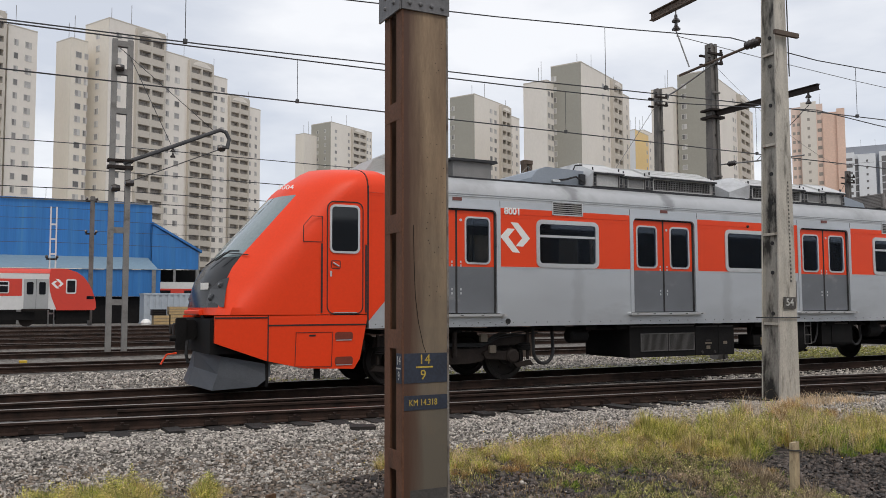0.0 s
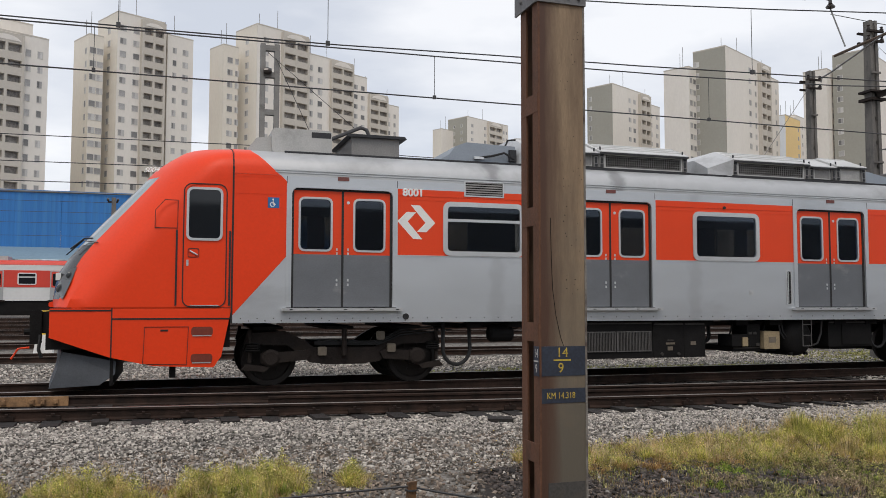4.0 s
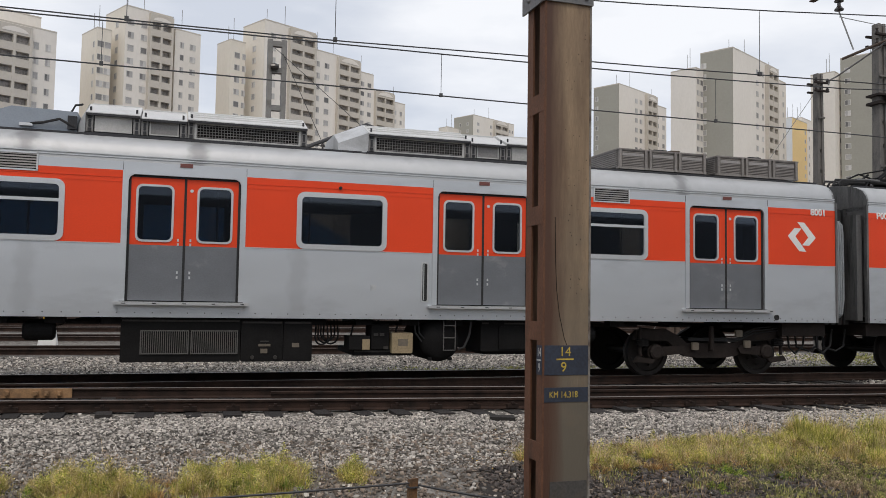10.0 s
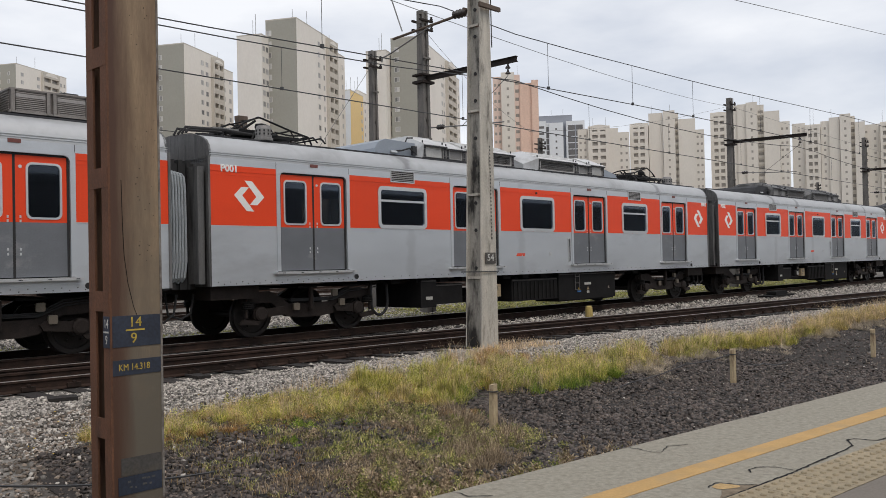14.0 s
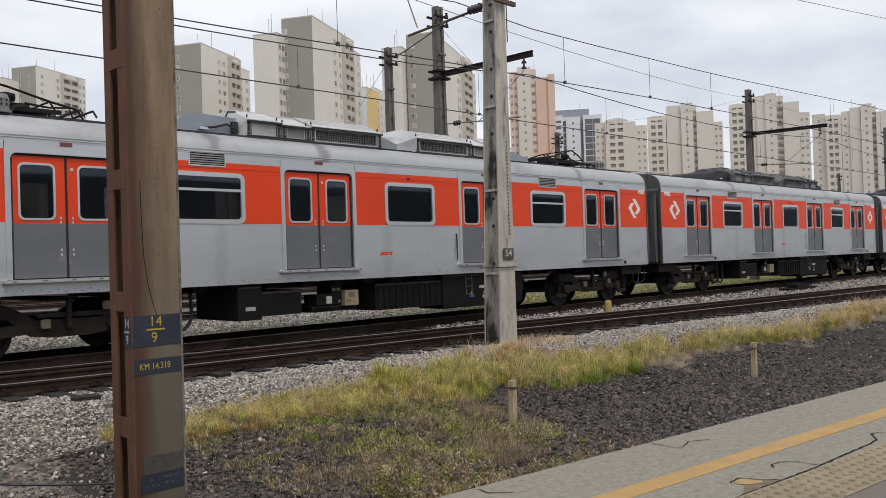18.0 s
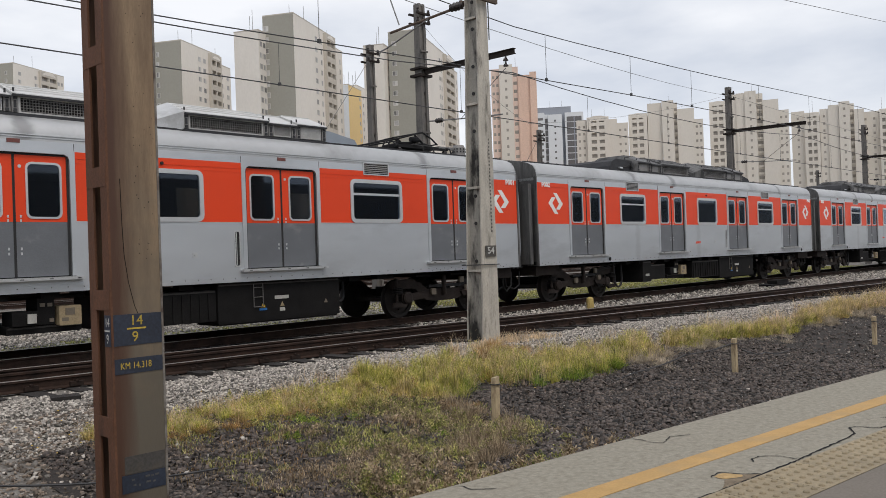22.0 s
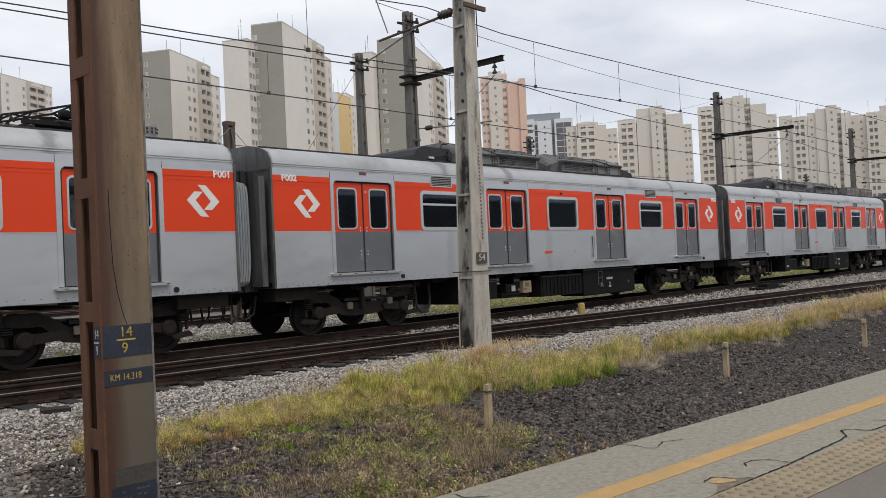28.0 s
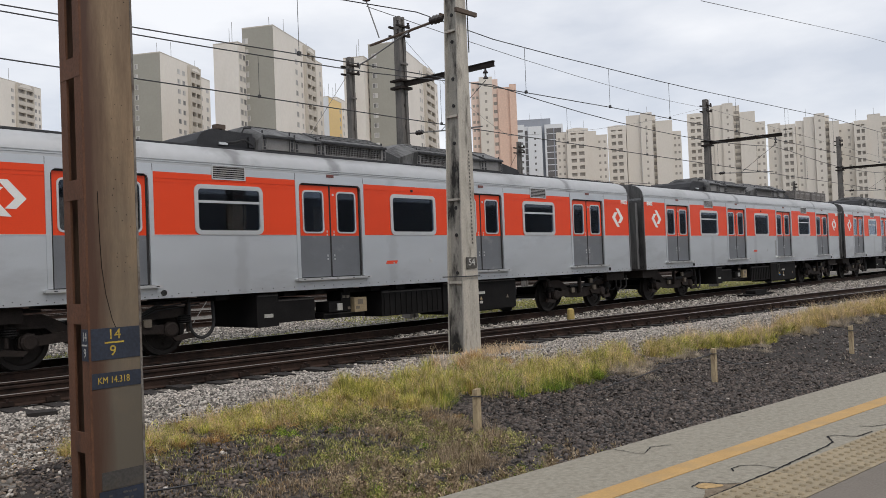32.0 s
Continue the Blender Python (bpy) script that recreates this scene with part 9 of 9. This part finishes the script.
def make_grass():
    patch = lambda x, y, s, o: noise.noise((x * s, y * s, o))
    # tufts before the ballast, with bare gravel between them
    tufts = ((-3.3, 0.45), (-2.5, 0.3), (-1.55, 0.12), (-0.95, 0.30), (-0.50, 0.36), (0.35, 0.34), (0.75, 0.42), (1.1, 0.30), (1.85, 0.12), (-5.2, 0.5), (-6.6, 0.4))
    for mat, count, wide, tall, per, label in ((GREEN, 30, (0.08, 0.20), (0.12, 0.27), 190, "yellow-green grass tufts in the gravel"), (TAWNY, 26, (0.08, 0.18), (0.10, 0.24), 170, "tawny ripe grass tufts in the gravel"),
                                               (RUSSET, 22, (0.08, 0.18), (0.06, 0.16), 150, "russet dry stalks among the grass tufts"), (FRESH, 14, (0.06, 0.16), (0.08, 0.20), 180, "fresh green grass tufts in the gravel")):
        x = np.concatenate([rng.normal(c, 0.55 * w, int(count * w) + 1) for c, w in tufts])
        y = np.concatenate([8.66 + rng.normal(0, 0.10 + 0.36 * w, int(count * w) + 1) for c, w in tufts])
        ok = (y > 7.8) & (y < 9.5)
        tussocks("grass" if mat in (GREEN, FRESH) else "dry_grass", x[ok], y[ok], wide, tall, per, mat, label)
    x = np.concatenate([rng.normal(c, 0.40 * w, int(16 * w) + 1) for c, w in tufts])
    y = np.concatenate([8.66 + rng.normal(0, 0.10 + 0.3 * w, int(16 * w) + 1) for c, w in tufts])
    scrub("weed", x, y, (0.07, 0.18), (0.06, 0.20), 150, FRESH, "fresh green leafy weeds in the gravel")
    for mat, count, label in ((GREEN, 75, "bushy yellow-green weeds in the gravel"), (TAWNY, 30, "bushy tawny weeds in the gravel")):
        x = np.concatenate([rng.normal(c, 0.45 * w, int(count * w) + 1) for c, w in tufts])
        y = np.concatenate([8.70 + rng.normal(0, 0.12 + 0.35 * w, int(count * w) + 1) for c, w in tufts])
        scrub("weed", x, y, (0.08, 0.20), (0.10, 0.30), 210, mat, label, (0.008, 0.026))
    x = np.concatenate([rng.normal(c, 0.6 * w, int(500 * w)) for c, w in tufts])
    y = 8.66 + rng.normal(0, 0.3, len(x))
    grass("dry_grass", x, y, (0.10, 0.34), PINK_STRAW, "thin pinkish seed stalks among the tufts", wide=0.0020)
    # the verge strip past the pillar: tussocks with bare soil between them
    def strip(n, x0, x1, lo, hi, lim=-0.10):
        x = rng.uniform(x0, x1, n)
        y = front_y(x) + (back_y(x) - front_y(x)) * (lo + (hi - lo) * rng.random(n))
        ok = np.array([patch(a, b, 1.1, 7.7) + 0.6 * patch(a, b, 3.6, 6.0) for a, b in zip(x, y)]) > lim
        return x[ok], y[ok]

    for n, x0, x1, lo, hi, wide, tall, per, mat, label in (
            (120, 3.75, 8.2, 0.15, 0.95, (0.10, 0.22), (0.11, 0.22), 190, GREEN, "yellow-green grass tussocks along the verge"),
            (60, 3.75, 8.2, 0.0, 0.9, (0.10, 0.20), (0.10, 0.20), 160, TAWNY, "tawny ripe grass tussocks along the verge"),
            (150, 7.6, 14.6, -0.05, 0.95, (0.12, 0.32), (0.22, 0.44), 240, GREEN, "yellow-green grass tussocks along the verge"),
            (60, 7.6, 14.6, 0.1, 1.0, (0.12, 0.30), (0.22, 0.42), 200, TAWNY, "tawny ripe grass tussocks along the verge"),
            (46, 8.2, 11.8, -0.1, 0.5, (0.10, 0.26), (0.16, 0.28), 240, FRESH, "fresh green grass tussocks along the verge"),
            (110, 14.4, 19.5, 0.0, 1.0, (0.12, 0.30), (0.20, 0.40), 210, GREEN, "yellow-green grass tussocks along the verge"),
            (230, 19.0, 31, 0.0, 1.0, (0.14, 0.36), (0.20, 0.46), 210, TAWNY, "tawny ripe grass tussocks along the verge"),
            (150, 31, 60, 0.0, 1.0, (0.2, 0.45), (0.20, 0.45), 130, TAWNY, "tawny ripe grass tussocks along the verge"),
            (80, 3.75, 8.2, -0.2, 0.5, (0.10, 0.20), (0.06, 0.16), 170, RUSSET, "russet dry grass tussocks along the verge"),
            (40, 8.0, 20, 0.3, 1.05, (0.12, 0.26), (0.16, 0.32), 180, RUSSET, "russet dry grass tussocks along the verge")):
        x, y = strip(n, x0, x1, lo, hi, -0.32 if x1 < 9 else -0.12)
        tussocks("grass" if mat not in (RUSSET, TAWNY) else "dry_grass", x, y, wide, tall, per, mat, label)
    for n, x0, x1, tall, mat, label in ((150, 3.8, 8.2, (0.08, 0.22), GREEN, "bushy yellow-green weeds along the verge"), (50, 3.8, 8.2, (0.06, 0.16), RUSSET, "bushy russet weeds along the verge"),
                                        (240, 7.8, 14.6, (0.12, 0.38), GREEN, "bushy yellow-green weeds along the verge"), (60, 7.8, 14.6, (0.12, 0.40), TAWNY, "bushy tawny weeds along the verge"),
                                        (40, 8.0, 12.0, (0.10, 0.26), FRESH, "fresh green leafy weeds along the verge"), (150, 14.4, 20.0, (0.12, 0.36), GREEN, "bushy yellow-green weeds along the verge"),
                                        (170, 19.5, 31, (0.14, 0.42), TAWNY, "bushy tawny weeds along the verge")):
        x, y = strip(n, x0, x1, 0.0, 0.95, -0.32 if x1 < 9 else -0.12)
        scrub("weed" if mat in (GREEN, FRESH) else "dry_weed", x, y, (0.08, 0.24), tall, 190, mat, label, (0.008, 0.026))
    # bleached brittle weeds where the verge meets the gravel
    for cx, cy, spread, n in ((12.45, 7.15, 0.30, 16), (14.6, 7.2, 0.28, 9), (13.4, 7.25, 0.4, 8), (19.7, 6.75, 0.45, 14), (16.6, 6.9, 0.5, 8), (22.5, 6.6, 0.6, 10)):
        x, y = rng.normal(cx, spread, n), rng.normal(cy, 0.14, n)
        tussocks("dry_weed", x, y, (0.14, 0.30), (0.10, 0.26), 170, PALE_STRAW, "bleached brittle weeds at the gravel's edge", 0.0028)
    x, y = strip(13000, 8.2, 32, -0.05, 1.1, -0.2)
    grass("dry_grass", x, y, (0.16, 0.62), PINK_STRAW, "thin pinkish seed stalks above the grass", wide=0.0020)
    x, y = strip(4000, 3.75, 8.2, 0.0, 1.1, -0.3)
    grass("dry_grass", x, y, (0.10, 0.32), PINK_STRAW, "thin pinkish seed stalks above the grass", wide=0.0020)
    x, y = strip(8000, 3.75, 30, -0.2, 0.8, -0.1)
    grass("dry_grass", x, y, (0.03, 0.13), RUSSET, "short russet stubble at the foot of the verge", wide=0.0028)
    x, y = rng.normal(10.85, 0.35, 10), rng.normal(9.25, 0.22, 10)
    tussocks("dry_grass", x, y, (0.14, 0.28), (0.14, 0.26), 240, RUSSET, "russet dry grass round the foot of the concrete pole")
    # low weeds on the dark gravel
    def low(n, x0, x1, y0, y1, o, lim):
        x, y = rng.uniform(x0, x1, n), rng.uniform(y0, y1, n)
        ok = (y < front_y(x) + 0.3) & (y > EDGE(x) + 0.25) & (np.array([patch(a, b, 0.9, o) + 0.6 * patch(a, b, 3.2, o) for a, b in zip(x, y)]) > lim)
        return x[ok], y[ok]
    for mat, n, o, lim, tall, label in ((OLIVE, 12000, 7.0, -0.12, (0.03, 0.12), "low olive weeds over the gravel"), (DULL, 9000, 5.0, -0.10, (0.03, 0.13), "thin dried weeds over the gravel"), (RUSSET, 4000, 9.0, 0.0, (0.02, 0.10), "short russet stubble over the gravel")):
        x, y = low(n, 4.3, 8.0, 6.1, 8.3, o, lim)
        grass("weed" if mat is OLIVE else "dry_grass", x, y, tall, mat, label, wide=0.0045)
    x, y = low(7000, 4.6, 7.9, 5.2, 8.0, 5.0, 0.12)
    grass("dry_grass", x, y, (0.04, 0.18), DULL, "thin dried weeds over the gravel", wide=0.003)
    x, y = low(4500, 4.6, 7.9, 5.3, 8.2, 7.0, 0.10)
    grass("weed", x, y, (0.03, 0.13), OLIVE, "low green weeds over the gravel", wide=0.006)
    x, y = low(300, 4.6, 7.7, 5.2, 8.2, 7.0, 0.12)
    scrub("weed", x, y, (0.07, 0.20), (0.05, 0.24), 170, OLIVE, "bushy olive weeds over the gravel")
    x, y = low(300, 4.8, 7.9, 5.1, 8.0, 5.0, 0.10)
    scrub("dry_weed", x, y, (0.08, 0.22), (0.05, 0.25), 150, DULL, "brittle grey-brown dried weeds over the gravel")
    for cx, cy, spread, n in ((7.1, 5.95, 0.30, 16), (6.4, 5.6, 0.30, 12), (7.75, 7.05, 0.22, 10), (7.5, 6.7, 0.15, 6)):
        x, y = rng.normal(cx, spread, n), rng.normal(cy, 0.16, n)
        tussocks("dry_weed", x, y, (0.14, 0.34), (0.12, 0.34), 190, DULL, "tangled grey-brown dry brush by the stake", 0.003)
    # a thicket close to the platform
    for mat, count, tall, leaf, label in ((DULL, 190, (0.10, 0.36), (0.016, 0.055), "tangled grey-brown dry brush by the platform"), (OLIVE, 210, (0.10, 0.30), (0.012, 0.032), "dense olive thicket by the platform"), (FRESH, 40, (0.08, 0.22), (0.012, 0.034), "fresh green leafy weeds by the platform")):
        x = rng.uniform(4.6, 7.2, count)
        y = EDGE(x) + 0.24 + (0.55 + 0.5 * (7.2 - x)) * rng.random(count) ** 1.1
        ok = np.array([patch(a, b, 1.3, 3.0) for a, b in zip(x, y)]) > -0.18
        scrub("weed" if mat is not DULL else "dry_weed", x[ok], y[ok], (0.08, 0.22), tall, 190, mat, label, leaf)
    x, y = low(70, 5.0, 8.0, 5.8, 8.4, 2.0, 0.05)
    scrub("weed", x, y, (0.06, 0.18), (0.04, 0.14), 170, FRESH, "fresh green leafy weeds over the gravel")
    x, y = low(2500, 5.2, 8.2, 5.6, 8.2, 2.0, 0.18)
    grass("weed", x, y, (0.03, 0.13), WEED, "leafy dark green weeds", wide=0.009)
    x, y = low(2500, 3.5, 6.0, 5.6, 8.2, 8.0, 0.2)
    grass("dry_grass", x, y, (0.03, 0.14), STRAW, "thin dried weeds over the gravel", wide=0.0026)
    x, y = low(1500, 10, 26, 4.0, 7.2, 8.0, 0.25)
    grass("dry_grass", x, y, (0.03, 0.14), PALE_STRAW, "thin bleached weeds over the gravel", wide=0.0026)
    x, y = clumps(24, 45, 11.0, 13.0, lambda v: 9.8 + 0 * v, 0.25, lambda a, b: True, 0.12)
    grass("dry_grass", x, y, (0.06, 0.24), PINK_STRAW, "pale straw round the foot of the concrete pole", wide=0.004)
    x, y = clumps(1500, 26, 4, 60, lambda v: 18.4 + 0 * v, 0.42, lambda a, b: patch(a, b, 0.3, 4.0) > -0.15 + 0.25 * (a < 9), 0.26)
    grass("grass", x, y, (0.015, 0.06), LAWN, "low grass beyond the train's track", wide=0.012)
    x, y = clumps(1300, 26, 18, 60, lambda v: 20.6 + 0 * v, 1.1, lambda a, b: True, 0.4)
    grass("grass", x, y, (0.015, 0.07), LAWN, "low grass beyond the train's track", wide=0.016)
    n = 70
    fx = rng.uniform(3, 14, n)
    fy = verge_y(fx) - 0.3 + rng.normal(0, 0.5, n)
    fz = heights(fx, fy) + rng.uniform(0.12, 0.3, n)
    r = 0.011
    ring = np.array([(math.cos(k * 1.0472) * r, math.sin(k * 1.0472) * r, 0.004 * (k % 2)) for k in range(6)])
    v = (np.stack([fx, fy, fz], -1)[:, None] + ring[None]).reshape(-1, 3)
    f = np.arange(6 * n).reshape(n, 6)
    bulk("flower", v, f, YELLOW, "tiny yellow flowers in the verge", "flowers")


make_stones()
make_grass()


def sleepers():
    me = [box_mesh("sleeper", 0.23, 2.75, 0.15, SLEEPER), box_mesh("sleeper", 0.21, 2.65, 0.14, SLEEPER), box_mesh("sleeper", 0.25, 2.85, 0.15, SLEEPER)]
    rnd = random.Random(8)
    for k in range(105):
        x = -9 + 0.58 * k
        ob = new("sleeper", me[rnd.randrange(3)])
        ob.parent = near_track
        ob.matrix_basis = Matrix.Translation((x, near_y(x) + rnd.uniform(-0.12, 0.12), -0.158 + rnd.uniform(-0.016, 0.016))) @ Matrix.Rotation(rnd.uniform(-0.05, 0.05), 4, "Z")
    clip = Form().box(-0.09, 0.09, -0.10, -0.04, -0.03, 0.03).box(-0.02, 0.02, -0.11, -0.05, 0.03, 0.06)
    cm = bpy.data.meshes.new("rail_clip")
    cm.from_pydata(clip.v, [], clip.f)
    cm.materials.append(RUST)
    for k in range(105):
        x = -9 + 0.58 * k
        ob = new("rail_clip", cm)
        ob.parent = near_track
        ob.location = (x, near_y(x) - 0.8, -0.12)
    for k in range(100):
        x = -9 + 0.62 * k
        ob = new("sleeper", me[rnd.randrange(3)])
        ob.parent = train_track
        ob.matrix_basis = Matrix.Translation((x, train_y(x) + rnd.uniform(-0.05, 0.05), -0.165)) @ Matrix.Rotation(rnd.uniform(-0.03, 0.03), 4, "Z")
    # guard rails and a bolted joint beside the inner near rail
    rail("guard_rail", [near_y(x) + 0.27 for x in [1.5 + k for k in range(28)]], [1.5 + k for k in range(28)], near_track, -0.01, RUST)
    j = Form()
    for k in range(6):
        p = -3.3 + 0.31 * k
        j.solid([(x, near_y(x) + 0.74 + y, z) for z in (-0.155, -0.004) for x, y in ((p, 0.0), (p + 0.31, 0.0), (p + 0.31, 0.05), (p, 0.05))], [(0, 3, 2, 1), (4, 5, 6, 7), (0, 1, 5, 4), (1, 2, 6, 5), (2, 3, 7, 6), (3, 0, 4, 7)])
    for x in (-3.1, -2.75, -2.36, -1.96, -1.80, -1.62):
        y = near_y(x) + 0.74
        j.box(x - 0.035, x + 0.035, y - 0.05, y, -0.115, -0.045).lathe([(0.0, -0.075), (0.026, -0.075), (0.026, 0.0), (0.0, 0.0)], (x, y, -0.08), "y", 6)
    j.to("joint_bar", RUSTY_JOINT, near_track, "rusty bolted joint bar")
    z = Form().box(-0.17, 0.17, -0.4, 0.25, -0.06, 0.05).to("loose_sleeper_end", SLEEPER, None)
    z.matrix_world = Matrix.Translation((4.42, 10.95, -0.19)) @ Matrix.Rotation(-0.35, 4, "Z") @ Matrix.Rotation(-0.08, 4, "X")
    tagged(z, "dark old sleeper end lying on the ballast", "sleeper")


RUSTY_JOINT = material("orange_rust", (0.30, 0.175, 0.085), 0.85, 0.1, 0.35, 6, 50, dirt=(0.09, 0.055, 0.035), dirt_at=(0.5, 0.7))
sleepers()


# ---- the train's run: seconds and metres along its track ----
RUN = [(0.0, 3.06), (0.5, 2.46), (1.0, 1.86), (1.5, 1.25), (2.0, 0.65), (2.5, 0.04), (3.0, -0.57), (3.5, -1.19), (5.5, -3.71), (6.0, -4.35), (6.5, -5.00), (7.0, -5.66), (7.5, -6.33),
       (8.0, -7.01), (8.5, -7.69), (9.0, -8.37), (9.5, -9.05), (10.0, -9.74), (10.5, -10.43), (11.0, -11.14), (11.5, -11.84), (12.0, -12.54), (12.5, -13.23), (13.0, -13.91), (13.5, -14.58),
       (14.0, -15.26), (14.5, -15.94), (16.5, -18.72), (17.0, -19.41), (17.5, -20.11), (18.0, -20.80), (18.5, -21.50), (19.0, -22.20), (19.5, -22.91), (20.0, -23.62), (20.5, -24.34),
       (21.0, -25.07), (21.5, -25.79), (22.0, -26.51), (22.5, -27.22), (23.0, -27.94), (23.5, -28.65), (24.0, -29.36), (24.5, -30.08), (25.0, -30.80), (25.5, -31.52), (27.5, -34.42),
       (28.0, -35.14), (28.5, -35.87), (29.0, -36.59), (29.5, -37.32), (30.0, -38.06), (30.5, -38.80), (31.0, -39.54), (31.5, -40.29), (32.0, -41.04)]


def run_at(t):
    return float(np.interp(t, [r[0] for r in RUN], [r[1] for r in RUN]))


def motions():
    for car, x in CARS:
        walk(car, [(t, pose(x + s, train_y(x + s), 0, 0, 0, math.degrees(math.atan(TRAIN_SLOPE)))) for t, s in RUN])
    ticks = [0.4 * k for k in range(81)]
    for ws in WHEELS:
        at = ws.location.copy()
        walk(ws, [(t, pose(at.x, at.y, at.z, 0, math.degrees((run_at(t) - RUN[0][1]) / 0.46), 0)) for t in ticks])


motions()
